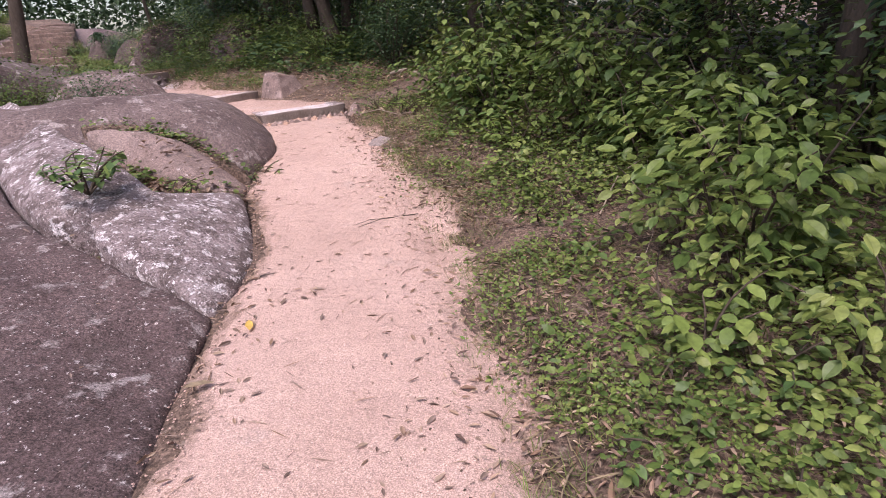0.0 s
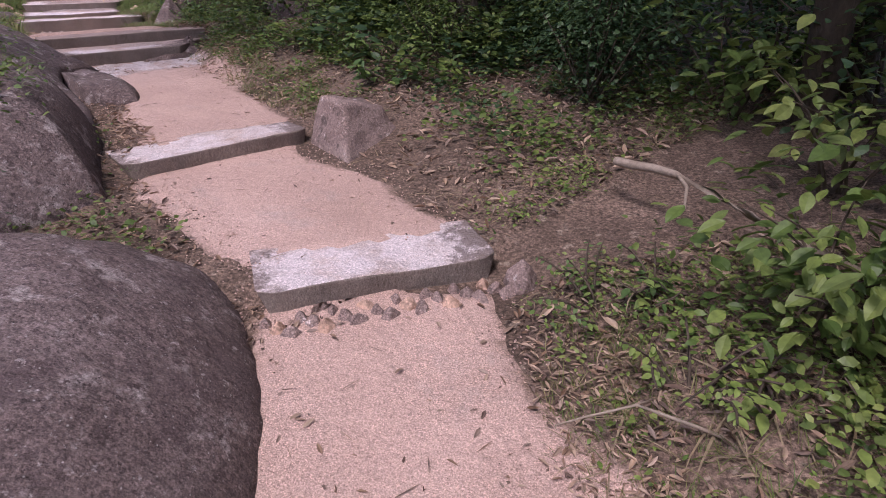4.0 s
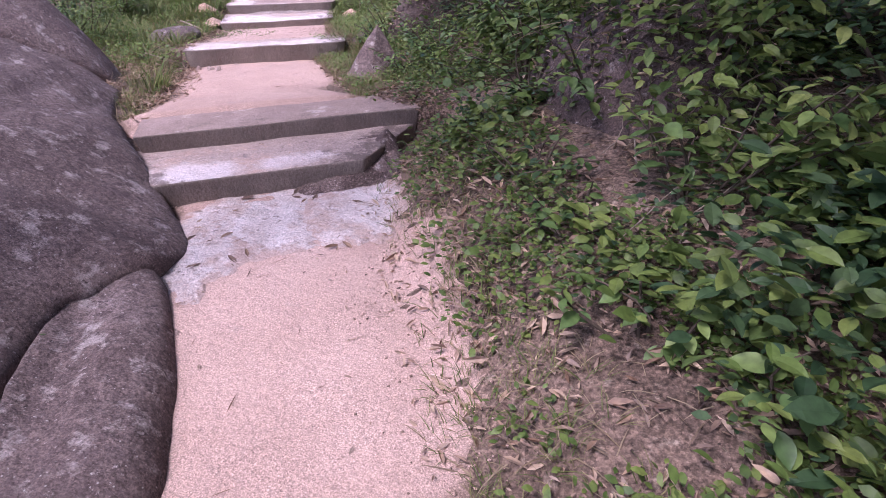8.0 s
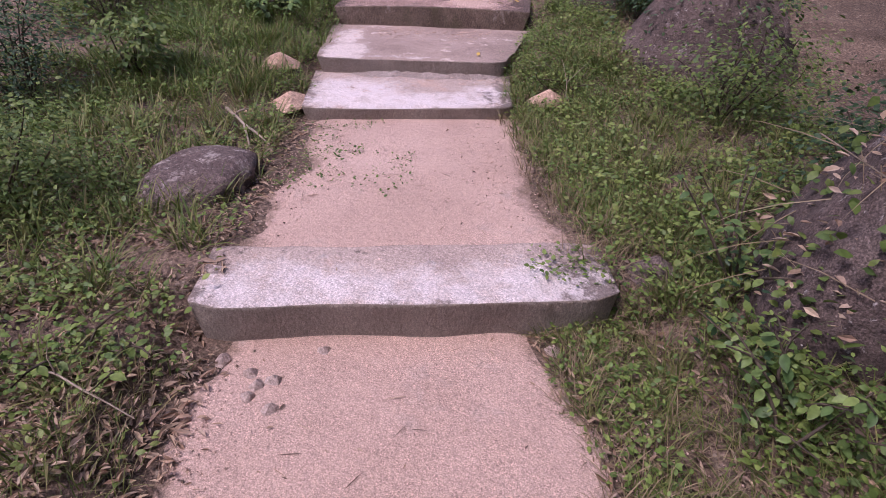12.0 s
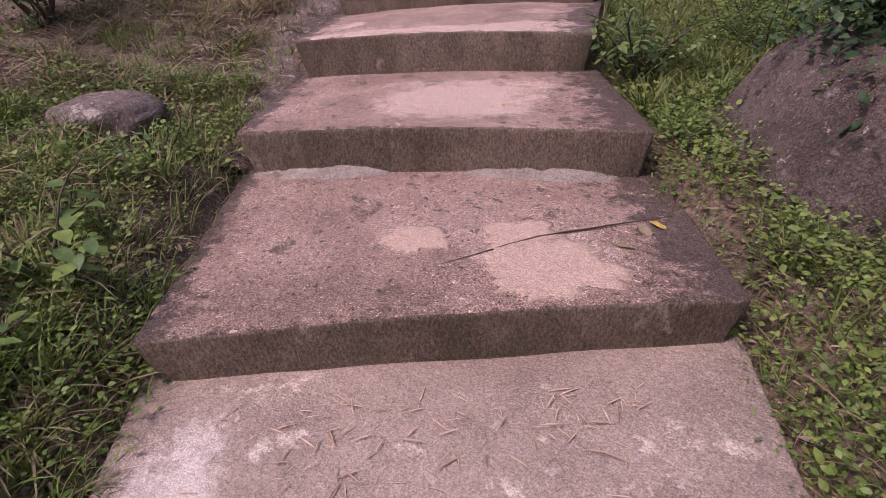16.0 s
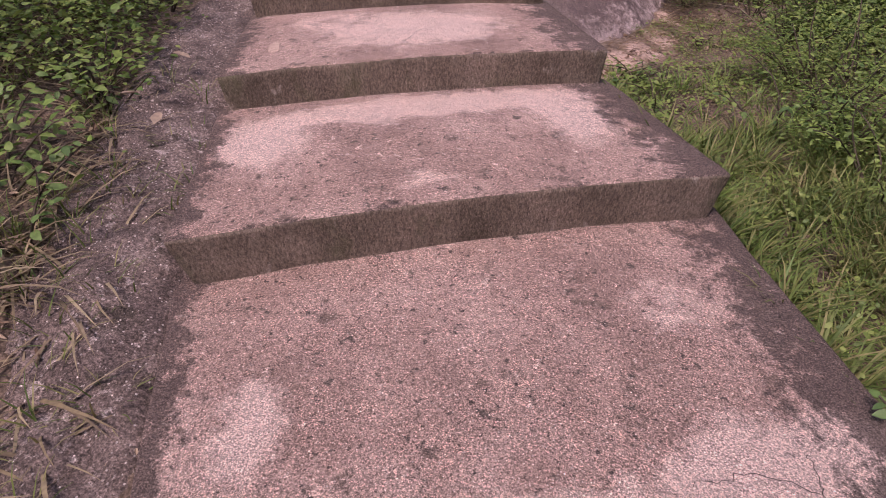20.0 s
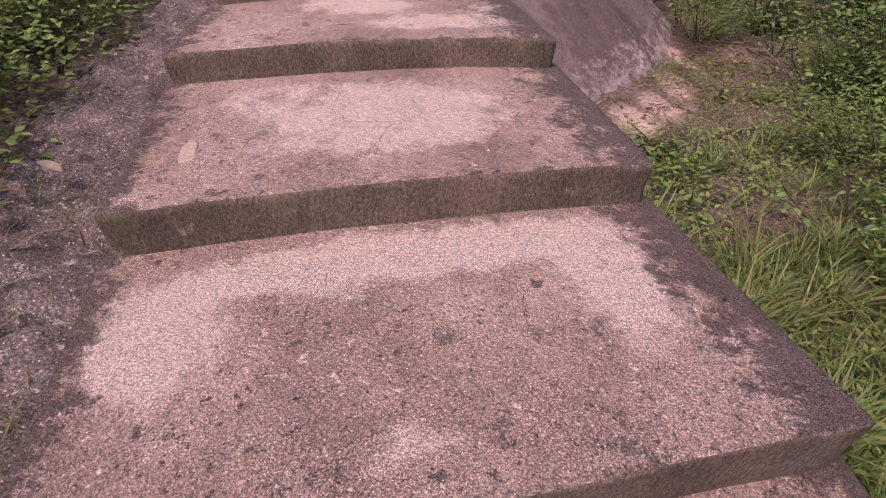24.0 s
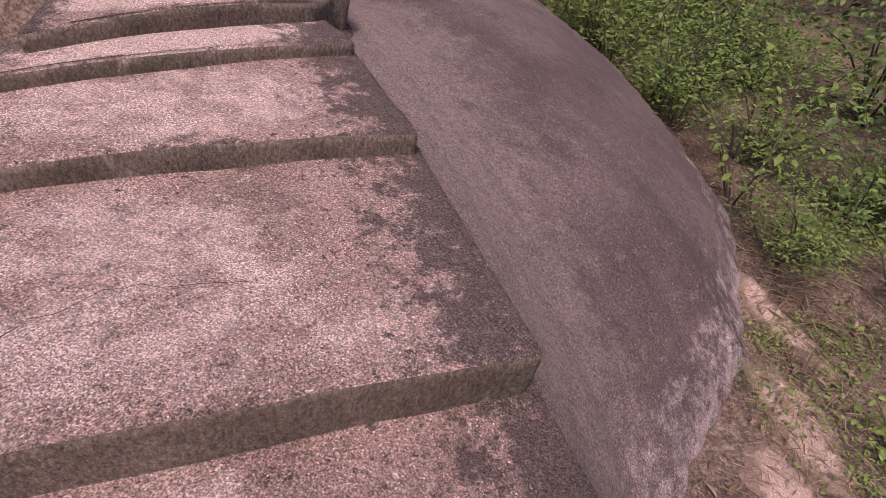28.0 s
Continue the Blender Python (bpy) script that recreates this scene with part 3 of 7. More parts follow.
# ---------------------------------------------------------------- steps
def block(name, base, top, mats, rough=0.008, bevel=0.022, cuts=13, seed=0, crown=0.0, wave=0.0):
    """A cast block from four lower and four upper corners, with rounded, worn arrises and uneven faces."""
    bm = bmesh.new()
    vs = [bm.verts.new(p) for p in (*base, *top)]
    for f in ((3, 2, 1, 0), (4, 5, 6, 7), (0, 1, 5, 4), (1, 2, 6, 5), (2, 3, 7, 6), (3, 0, 4, 7)):
        bm.faces.new([vs[i] for i in f])
    bmesh.ops.subdivide_edges(bm, edges=bm.edges[:], cuts=cuts, use_grid_fill=True)
    bevel = min(bevel, 0.7 * (top[0][2] - base[0][2]) / (cuts + 1))
    sharp = [e for e in bm.edges if len(e.link_faces) == 2 and e.calc_face_angle(0) > 0.7]
    bmesh.ops.bevel(bm, geom=sharp, offset=bevel, segments=2, profile=0.6, affect="EDGES")
    bm.normal_update()
    m0, h0 = (Vector(top[0]) + Vector(top[1])) / 2, (Vector(top[0]) - Vector(top[1])) / 2
    ah = (Vector(top[3]) - Vector(top[0])).normalized()
    for v in bm.verts:
        u = abs((v.co - m0).dot(h0) / h0.length_squared)
        depth_ = (v.co - m0).dot(ah)
        v.co += ah * (wave * (2.2 if wave > 0.02 else 0.0) * max(0.0, (u - 0.86) / 0.14) ** 2 * max(0.0, 1 - depth_ / 0.3) + wave * noise.noise(Vector((v.co.x, v.co.y, 0)) * 2.1 + Vector((seed, 3, 0))))
        v.co.z += wave * 0.35 * noise.noise(Vector((v.co.x, v.co.y, 0)) * 2.6 + Vector((0, seed, 0)))
    bm.normal_update()
    for v in bm.verts:
        n = noise.noise(v.co * 3.0 + Vector((seed, 0, 0))) + 0.6 * noise.noise(v.co * 9.0)
        v.co += v.normal * n * rough
    mid, half = (Vector(top[0]) + Vector(top[1])) / 2, (Vector(top[0]) - Vector(top[1])) / 2
    if crown:
        for v in bm.verts:
            u = (v.co - mid).dot(half) / half.length_squared
            v.co.z += crown * max(0.0, 1 - u * u)
    for f in bm.faces:
        f.smooth = True
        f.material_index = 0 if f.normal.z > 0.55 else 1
    me = bpy.data.meshes.new(name)
    bm.to_mesh(me)
    bm.free()
    for m in mats:
        me.materials.append(m)
    # how near each vertex lies to the ends and to the nosing of the tread
    fl, fr_, br, bl = (Vector(p[:2]) for p in top)
    rim = np.zeros(len(me.vertices), np.float32)
    for i, v in enumerate(me.vertices):
        p = v.co.xy
        ends = []
        for a_, b_ in ((fl, bl), (fr_, br)):
            t = (b_ - a_).normalized()
            ends.append(abs((p - a_).cross(t)))
        front = abs((p - fl).cross((fr_ - fl).normalized()))
        rim[i] = max(0.0, 1 - ends[0] / 0.22, 1.15 - ends[1] / 0.42, 0.55 - front / 0.12)
    me.attributes.new("rim", "FLOAT", "POINT").data.foreach_set("value", rim)
    return me


# where the upper treads are rubbed pale: ahead, left, half ahead, half left, strength
WORN = {1: [(0.20, 0.28, 0.30, 0.42, 1.0), (0.20, -0.30, 0.30, 0.45, 1.0)], 2: [(0.20, 0.3, 0.28, 0.5, 1.0), (0.20, -0.35, 0.24, 0.4, 0.8)],
        3: [(0.10, 0.42, 0.24, 0.35, 1.0), (0.14, -0.22, 0.14, 0.30, 0.9)], 4: [(0.2, -0.25, 0.10, 0.12, 0.8)],
        5: [(0.10, 0.0, 0.20, 0.6, 0.8), (0.12, 0.55, 0.26, 0.55, 0.9), (0.12, -0.55, 0.24, 0.55, 0.9)], 6: [(0.16, 0.0, 0.26, 1.1, 1.0), (0.45, 0.45, 0.40, 0.50, 1.0), (0.35, -0.65, 0.3, 0.25, 0.9)],
        7: [(0.25, 0.66, 0.40, 0.26, 1.0), (0.75, 0.70, 0.45, 0.16, 0.9), (0.10, 0.10, 0.10, 0.5, 0.5)],
        8: [(0.30, -0.42, 0.30, 0.40, 0.7), (0.60, 0.05, 0.25, 0.30, 0.5)], 9: [(0.50, -0.05, 0.42, 0.60, 1.0), (0.85, -0.1, 0.25, 0.8, 0.6)],
        10: [(0.09, 0.0, 0.20, 1.4, 1.0), (0.18, -0.75, 0.32, 0.55, 1.0), (0.55, 0.86, 0.34, 0.10, 1.0), (0.95, -0.62, 0.2, 0.2, 0.7)],
        11: [(1.02, 0.0, 0.20, 1.2, 0.9), (0.78, 0.86, 0.36, 0.26, 1.0), (0.72, -0.72, 0.40, 0.22, 1.0), (0.22, 0.10, 0.10, 0.14, 0.8)],
        12: [(0.62, -0.05, 0.50, 0.75, 0.85), (0.9, 0.4, 0.3, 0.5, 0.65)], 13: [(0.32, -0.45, 0.20, 0.50, 0.85), (0.72, 0.02, 0.26, 0.46, 0.85), (0.5, -0.75, 0.3, 0.2, 0.6)],
        14: [(0.45, 0.1, 0.50, 0.75, 0.6), (0.2, -0.3, 0.2, 0.6, 0.5)], 15: [(0.30, 0.0, 0.32, 0.9, 0.6)], 16: [(0.2, 0.0, 0.25, 0.8, 1.0)], 17: [(0.2, 0.0, 0.2, 0.5, 1.0)], 18: [(0.3, 0.0, 0.3, 0.5, 1.0)]}


def set_worn(me, f, spots):
    co = np.array([v.co for v in me.vertices])
    dx, dy = co[:, 0] - f.mid.x, co[:, 1] - f.mid.y
    a_, l_ = dx * f.ahead.x + dy * f.ahead.y, dx * f.left.x + dy * f.left.y
    out = np.zeros(len(co))
    for a0, l0, ha, hl, w in spots:
        r = np.sqrt(((a_ - a0) / ha) ** 2 + ((l_ - l0) / hl) ** 2)
        out = np.maximum(out, w * np.clip(1.6 * (1.15 - r), 0, 1))
    me.attributes.new("worn", "FLOAT", "POINT").data.foreach_set("value", out.astype(np.float32))


def crown_of(k):
    """How far the middle of a tread stands above its ends."""
    return 0.0 if STEPS[k - 1][5] != "old" else 0.024 if k < 10 else 0.036


def v3(p, z):
    return (p.x, p.y, z)


for k, (left, right, z, riser, depth, look_) in enumerate(STEPS, 1):
    f = FR[k]
    nxt = FR[k + 1] if k < NS else None
    run = (nxt.mid - f.mid).dot(f.ahead) + 0.12 if nxt else 1.0
    back = depth or run
    hl = f.half
    hb = hl if (depth or not nxt) else hl * 0.35 + nxt.half * 0.65 + 0.05
    foot = z - riser - (0.45 if k >= 12 else 0.10)
    if depth or not nxt:
        bl, br = f.at(back, hb), f.at(back, -hb)
    else:
        bl = nxt.at(0.10, nxt.half + 0.03)
        br = nxt.at(0.10, -nxt.half - 0.03)
    rear = z + (0.012 if not depth else 0.0)
    fl, fr_ = f.at(0, hl), f.at(0, -hl)
    tops = [v3(fl, z), v3(fr_, z), v3(br, rear), v3(bl, rear)]
    inset = f.left * (0.05 if k in (3, 4) else 0.075)
    bases = [v3(fl + f.ahead * 0.02 - inset, foot), v3(fr_ + f.ahead * 0.02 + inset, foot), v3(br, foot), v3(bl, foot)]
    # tread material, then the darker one for risers and sides
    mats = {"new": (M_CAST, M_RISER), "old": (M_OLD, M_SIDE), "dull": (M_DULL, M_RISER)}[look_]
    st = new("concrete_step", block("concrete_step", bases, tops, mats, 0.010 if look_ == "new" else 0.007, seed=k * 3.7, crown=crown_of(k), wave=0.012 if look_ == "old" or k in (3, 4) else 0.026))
    set_worn(st.data, f, WORN.get(k, []))
    tagged(st, {"new": "pale cast concrete step edge dusted with pink sand", "old": "weathered pinkish concrete step with dark lichen stains",
                "dull": "dark weathered concrete step, mottled and dirty"}[look_], "step", group="steps up the slope", kind="structure")


# ---------------------------------------------------------------- rocks
def rock(name, k, ahead, left, size, turn, sink, material, label, seed, bumps=0.10, cut=0.35, angular=0.0, z=None, sub=5, lean=0.0, hull=0, apex=(0, 0), tilt=0.0):
    """A boulder half sunk in the ground: a squarish ball, dented and cracked."""
    p = FR[k].at(ahead, left)
    base = gz(p.x, p.y) if z is None else z
    bm = bmesh.new()
    if hull:
        # a broken stone: the hull of a few corners, its arrises slightly worn
        r = np.random.default_rng(seed)
        for i in range(hull):
            a_ = 6.28 * i / hull + r.normal() * 0.2
            bm.verts.new((math.cos(a_) * r.uniform(0.8, 1.05), math.sin(a_) * r.uniform(0.8, 1.05), r.uniform(-0.6, -0.1)))
            if i % 2:
                bm.verts.new((math.cos(a_ + 0.3) * 0.72 + apex[0] * 0.3, math.sin(a_ + 0.3) * 0.72 + apex[1] * 0.3, r.uniform(0.0, 0.45)))
        bm.verts.new((apex[0], apex[1], 1.0))
        bm.verts.new((apex[0] * 0.6 - 0.34, apex[1] * 0.6 + 0.30, 0.80))
        bm.verts.new((apex[0] - 0.30, apex[1] * 0.8 - 0.12, 0.74))
        bmesh.ops.convex_hull(bm, input=bm.verts[:])
        bmesh.ops.bevel(bm, geom=bm.edges[:], offset=0.035, segments=1, affect="EDGES")
        bmesh.ops.triangulate(bm, faces=bm.faces[:])
        bmesh.ops.subdivide_edges(bm, edges=bm.edges[:], cuts=3)
        cut, bumps = 0, bumps * 0.35
    else:
        bmesh.ops.create_icosphere(bm, subdivisions=sub, radius=1)
    off = Vector((seed * 7.3, seed * 1.9, seed * 4.1))
    for v in bm.verts:
        c = v.co.copy()
        p_ = 2 + cut * 4
        q = c.copy() if hull else c / (abs(c.x) ** p_ + abs(c.y) ** p_ + abs(c.z) ** p_) ** (1 / p_)
        n = noise.noise(c * 1.3 + off) * bumps * 1.6 + noise.noise(c * 3.1 + off) * bumps * 0.6 + noise.noise(c * 9 + off) * bumps * 0.15
        if angular:
            n += angular * (round(noise.noise(c * 1.1 - off) * 3) / 3)
        q *= 1 + n
        v.co = Vector((q.x * size[0], q.y * size[1], q.z * size[2]))
        v.co.x += v.co.z * lean
        v.co.z += v.co.y * tilt
    for f in bm.faces:
        f.smooth = not hull
    me = bpy.data.meshes.new(name)
    bm.to_mesh(me)
    bm.free()
    me.materials.append(material)
    ob = new(name, me)
    ang = math.atan2(FR[k].ahead.y, FR[k].ahead.x) + radians(turn)
    ob.matrix_world = Matrix.LocRotScale((p.x, p.y, base + sink), Euler((0, 0, ang)), None)
    tagged(ob, label, "rock")
    ROCKS.append((p.x, p.y, max(size[0], size[1]) * 0.9, ang, size[0], size[1]))
    return ob


ROCKS, POLYS = [], []


def inside(x, y, poly):
    """Which places lie inside a closed outline."""
    hit = np.zeros(np.shape(x), bool)
    for (x0, y0), (x1, y1) in zip(poly, np.roll(poly, -1, 0)):
        cross = (y0 > y) != (y1 > y)
        hit ^= cross & (x < (x1 - x0) * (y - y0) / (y1 - y0 + 1e-12) + x0)
    return hit


def slab(name, k, corners, bulge, material, label, seed, power=1.15, top=None, rough=1.0):
    """A sheet or block of bedrock: an outline of (ahead, left, height), a rounded shoulder, an uneven top."""
    c = np.array([((a_, l_) if k is None else tuple(FR[k].at(a_, l_))) + (z_,) for a_, l_, z_ in corners])
    m = len(c)
    ring = []
    for i in range(m):
        p0, p1, p2, p3 = (c[(i + j) % m] for j in (-1, 0, 1, 2))
        for u in np.linspace(0, 1, 14, endpoint=False):
            ring.append((1 - u) * p1 + u * p2 + 0.35 * u * (1 - u) * ((1 - u) * (p2 - p0) / 2 - u * (p3 - p1) / 2))
    ring = np.array(ring)
    n = len(ring)
    wob = ripple(ring[:, 0], ring[:, 1], 9.0, seed) * 0.012
    mid = ring.mean(0)
    mid[2] += bulge
    if top:
        mid = np.array(((top[0], top[1]) if k is None else tuple(FR[k].at(top[0], top[1]))) + (top[2],))
    qs = np.concatenate([np.linspace(0.0, 0.9, 26), [0.93, 0.955, 0.975, 0.99, 1.0, 1.0]])
    vs = []
    for q in qs:
        p = mid + (ring - mid) * q
        p[:, :2] += (ring[:, :2] - mid[:2]) * (wob * q)[:, None]
        far = np.linalg.norm(ring[:, :2] - mid[:2], axis=1) * (1 - q)
        p[:, 2] = mid[2] + (ring[:, 2] - mid[2]) * q ** power + bulge * 0.5 * (1 - q ** 4)
        p[:, 2] += rough * (0.030 * ripple(p[:, 0], p[:, 1], 2.4, seed) * min(1, 4 * (1 - q)) + 0.015 * ripple(p[:, 0], p[:, 1], 8.0, seed) + 0.007 * ripple(p[:, 0], p[:, 1], 21.0, seed))
        p[:, 2] -= 0.035 * np.exp(-far / 0.025)
        vs.append(p)
    vs[-1][:, 2] -= 0.55
    vs = np.concatenate(vs)
    i = np.arange(len(qs) * n).reshape(len(qs), n)
    j = np.roll(i, -1, 1)
    fs = np.stack([i[:-1], i[1:], j[1:], j[:-1]], -1).reshape(-1, 4)
    me = mesh_of(name, vs, fs, material, True)
    set_rim(me, np.repeat(np.clip((qs - 0.80) / 0.2, 0, 1), n))
    POLYS.append(ring[:, :2])
    return tagged(new(name, me), label, "rock")


slab("rock_slab", 0, [(-2.2, 0.7, -0.1), (-1.2, 0.58, -0.06), (0.0, 0.55, -0.01), (0.83, 0.69, 0.01), (1.22, 0.71, 0.04), (1.40, 1.06, 0.18), (1.62, 1.45, 0.29), (1.85, 1.85, 0.37), (2.4, 2.4, 0.46), (3.9, 3.7, 0.70), (3.6, 5.2, 1.1), (-2.4, 5.2, 0.95)], 0.02, M_ROCK, "dark smooth granite sheet sloping down to the sand path", 1)
slab("boulder", 0, [(1.27, 0.72, 0.04), (1.9, 0.68, 0.06), (2.48, 0.85, 0.20), (2.73, 0.97, 0.28), (2.42, 1.4, 0.44), (2.15, 1.7, 0.50), (1.74, 1.50, 0.36), (1.45, 1.05, 0.20)], 0.03, M_PALE, "grey granite block mottled with pale lichen", 2)
slab("boulder", 0, [(2.34, 1.36, 0.40), (2.78, 1.86, 0.64), (3.25, 2.42, 0.78), (4.3, 3.5, 1.02), (4.05, 3.72, 0.82), (2.52, 2.48, 0.54), (2.0, 1.94, 0.42), (2.14, 1.62, 0.44)], 0.05, M_PALE, "long grey lichened granite ridge above the path", 22)
hump = slab("boulder", 0, [(2.92, 1.03, 0.24), (3.17, 1.06, 0.27), (3.37, 1.38, 0.47), (3.36, 1.55, 0.62), (3.34, 1.85, 0.74), (3.25, 2.25, 0.80), (3.12, 2.05, 0.60), (3.0, 1.78, 0.50), (2.86, 1.44, 0.42), (2.86, 1.2, 0.31)], 0.03, M_HUMP, "low pinkish brown granite hump among dry leaves", 3)
slab("soil_mound", 0, [(2.35, 1.0, 0.15), (2.7, 0.94, 0.19), (2.95, 1.0, 0.22), (3.0, 1.4, 0.36), (3.15, 1.9, 0.50), (3.45, 2.5, 0.66), (3.2, 2.9, 0.62), (2.7, 2.3, 0.50), (2.45, 1.7, 0.38)], 0.0, M_SOIL, "dark leafy soil filling the gap between granite slabs", 5)
moss = slab("moss_strip", 0, [(3.30, 1.05, 0.28), (3.50, 1.25, 0.40), (3.60, 1.6, 0.62), (3.60, 2.1, 0.78), (3.45, 2.4, 0.82), (3.30, 1.9, 0.74), (3.34, 1.5, 0.58)], 0.0, M_SOIL, "strip of mossy soil between granite humps", 6)
# size: half length ahead, half width to the side, half height
slab("boulder", 1, [(-1.66, 1.05, 0.33), (-1.35, 0.75, 0.33), (-0.97, 0.62, 0.36), (-0.55, 0.54, 0.40), (0.0, 0.58, 0.45), (0.30, 0.70, 0.52), (0.42, 0.95, 0.62), (0.46, 1.5, 0.76), (0.35, 2.4, 0.86), (0.0, 3.4, 0.95), (-1.0, 3.3, 0.8), (-1.3, 2.2, 0.6), (-1.45, 1.55, 0.42)], 0.0, M_GRAN, "large flat-topped granite boulder bulging over the path edge", 4, 2.7, (-0.3, 1.75, 0.95))
mossy = slab("boulder", None, [(-3.10, 7.38, 0.58), (-3.33, 7.66, 0.62), (-3.68, 8.18, 0.64), (-4.12, 8.62, 0.68), (-4.6, 8.85, 0.8), (-5.2, 8.2, 1.0), (-4.8, 7.2, 1.0), (-3.9, 6.75, 0.85), (-3.35, 6.95, 0.68)], 0.0, M_GRAN, "dark granite boulder at the edge of the landing", 6, 3.2, (-4.0, 7.75, 1.15))
f2 = FR[2]
stone_ = new("stone", block("stone", [(*f2.at(a_, l_), 0.48) for a_, l_ in ((-0.58, -0.54), (-0.54, -1.16), (0.02, -1.2), (0.02, -0.58))], [(*f2.at(a_, l_), z_) for a_, l_, z_ in ((-0.40, -0.66, 0.90), (-0.38, -0.98, 0.84), (-0.08, -1.02, 0.85), (-0.08, -0.68, 0.91))], (M_HUMP, M_HUMP), 0.03, 0.03, seed=7))
tagged(stone_, "upright block of grey granite at the end of a step", "rock")
POLYS.append(np.array([tuple(f2.at(a_, l_)) for a_, l_ in ((-0.58, -0.54), (-0.54, -1.16), (0.02, -1.2), (0.02, -0.58))]))
slab("mortar_lump", 3, [(-0.16, -0.18, 0.655), (-0.20, -0.55, 0.66), (-0.14, -0.86, 0.68), (0.10, -0.90, 0.76), (0.42, -0.86, 0.86), (0.40, -0.66, 0.84), (0.12, -0.56, 0.72), (0.06, -0.18, 0.69)], 0.02, M_MORTAR, "rough mortar lump packed under the end of a step", 51)
slab("boulder", 3, [(-2.46, 0.46, 0.66), (-2.1, 0.38, 0.68), (-1.64, 0.38, 0.69), (-0.97, 0.48, 0.72), (-0.82, 0.57, 0.76), (-1.1, 0.84, 0.84), (-1.7, 0.86, 0.88), (-2.2, 0.82, 0.84), (-2.42, 0.68, 0.72)], 0.03, M_GRAN, "block of granite split from the large boulder", 8, 4.5)
buried = slab("soil_mound", 4, [(-0.02, -1.25, 0.92), (0.3, -1.4, 0.97), (0.6, -1.2, 0.97), (0.60, -0.78, 0.945), (0.44, -0.70, 0.955), (0.14, -0.84, 0.955), (0.0, -0.96, 0.92)], 0.0, M_SOIL, "loose soil and leaves over the end of a step", 51)
slab("boulder", 4, [(-4.4, 1.3, 0.66), (-3.5, 1.05, 0.74), (-2.5, 1.1, 0.84), (-1.75, 0.98, 0.86), (-1.42, 0.68, 0.78), (-1.1, 0.58, 0.68), (-0.55, 0.78, 0.80), (-0.04, 0.97, 0.95), (0.65, 1.19, 0.96), (1.42, 1.28, 0.97), (1.45, 1.6, 1.25), (1.15, 2.3, 1.65), (0.8, 4.6, 2.6), (-2.0, 5.4, 2.7), (-4.6, 4.2, 1.9)], 0.12, M_GRAN, "huge smooth dark granite boulder beside the steps", 9)
slab("boulder", 5, [(-1.58, 1.55, 1.25), (-1.36, 1.22, 0.95), (-1.0, 1.27, 0.92), (-0.3, 1.6, 0.92), (0.3, 1.9, 0.94), (0.8, 2.8, 1.1), (0.3, 4.2, 1.5), (-1.6, 4.4, 2.0), (-1.72, 2.4, 1.75)], 0.0, M_GRAN, "tall granite boulder with a deep crack at its foot", 10, 2.0, (-0.5, 2.8, 2.15))
slab("stone", 5, [(-1.74, -0.98, 0.70), (-1.52, -0.74, 0.72), (-1.16, -0.78, 0.74), (-0.95, -1.08, 0.76), (-1.1, -1.42, 0.78), (-1.52, -1.44, 0.76)], 0.0, M_GRAN, "pointed grey granite stone beside the path", 11, 1.08, (-1.28, -1.17, 1.30))
slab("boulder", None, [(-9.25, 18.0, 1.12), (-8.85, 17.6, 1.05), (-8.3, 17.6, 1.02), (-7.7, 18.3, 1.02), (-8.0, 19.0, 1.1), (-8.8, 19.0, 1.12)], 0.0, M_DARK, "dark granite boulder half hidden by leaves", 12, 2.4, (-8.5, 18.3, 1.80), rough=2.4)
lichened = slab("boulder", None, [(-10.85, 19.85, 1.30), (-10.68, 19.3, 1.28), (-10.42, 18.92, 1.26), (-10.05, 18.72, 1.22), (-9.6, 19.1, 1.2), (-9.55, 19.9, 1.25), (-10.0, 20.4, 1.3), (-10.6, 20.3, 1.3)], 0.0, M_DARK, "rough dark lichened granite boulder beside the steps", 13, 2.4, (-10.2, 19.5, 1.92), rough=2.4)
face = slab("boulder", None, [(-7.25, 14.95, 1.08), (-7.10, 14.66, 1.06), (-6.80, 14.60, 1.08), (-6.4, 14.85, 1.12), (-5.9, 15.1, 1.15), (-5.5, 15.9, 1.2), (-6.3, 16.5, 1.2), (-7.0, 16.2, 1.1), (-7.3, 15.5, 1.08)], 0.0, M_DARK, "large dark rock face behind the weeds", 33, 2.3, (-6.3, 15.5, 2.05), rough=2.4)
outcrop = slab("boulder", None, [(-4.75, 12.95, 1.0), (-4.38, 12.42, 0.95), (-3.85, 12.05, 0.9), (-3.2, 12.1, 0.95), (-2.9, 12.7, 1.05), (-3.3, 13.3, 1.1), (-4.1, 13.6, 1.1)], 0.0, M_DARK, "dark granite outcrop in the shade behind shrubs", 34, 2.2, (-3.8, 12.75, 1.80), rough=2.4)
rock("stone", 6, -1.3, 1.2, (0.35, 0.3, 0.16), 0, 0.0, M_GRAN, "low granite stone in the grass", 14, 0.1, 0.2, sub=4)
rock("stone", 9, 0.15, 2.0, (0.26, 0.32, 0.14), 0, 0.02, M_GRAN, "low granite stone in the weeds", 15, 0.1, 0.2, sub=4)
rock("stone", 8, 0.1, 1.75, (0.18, 0.22, 0.10), 0, 0.02, M_GRAN, "small half-buried stone in the weeds", 25, 0.1, 0.2, sub=4)
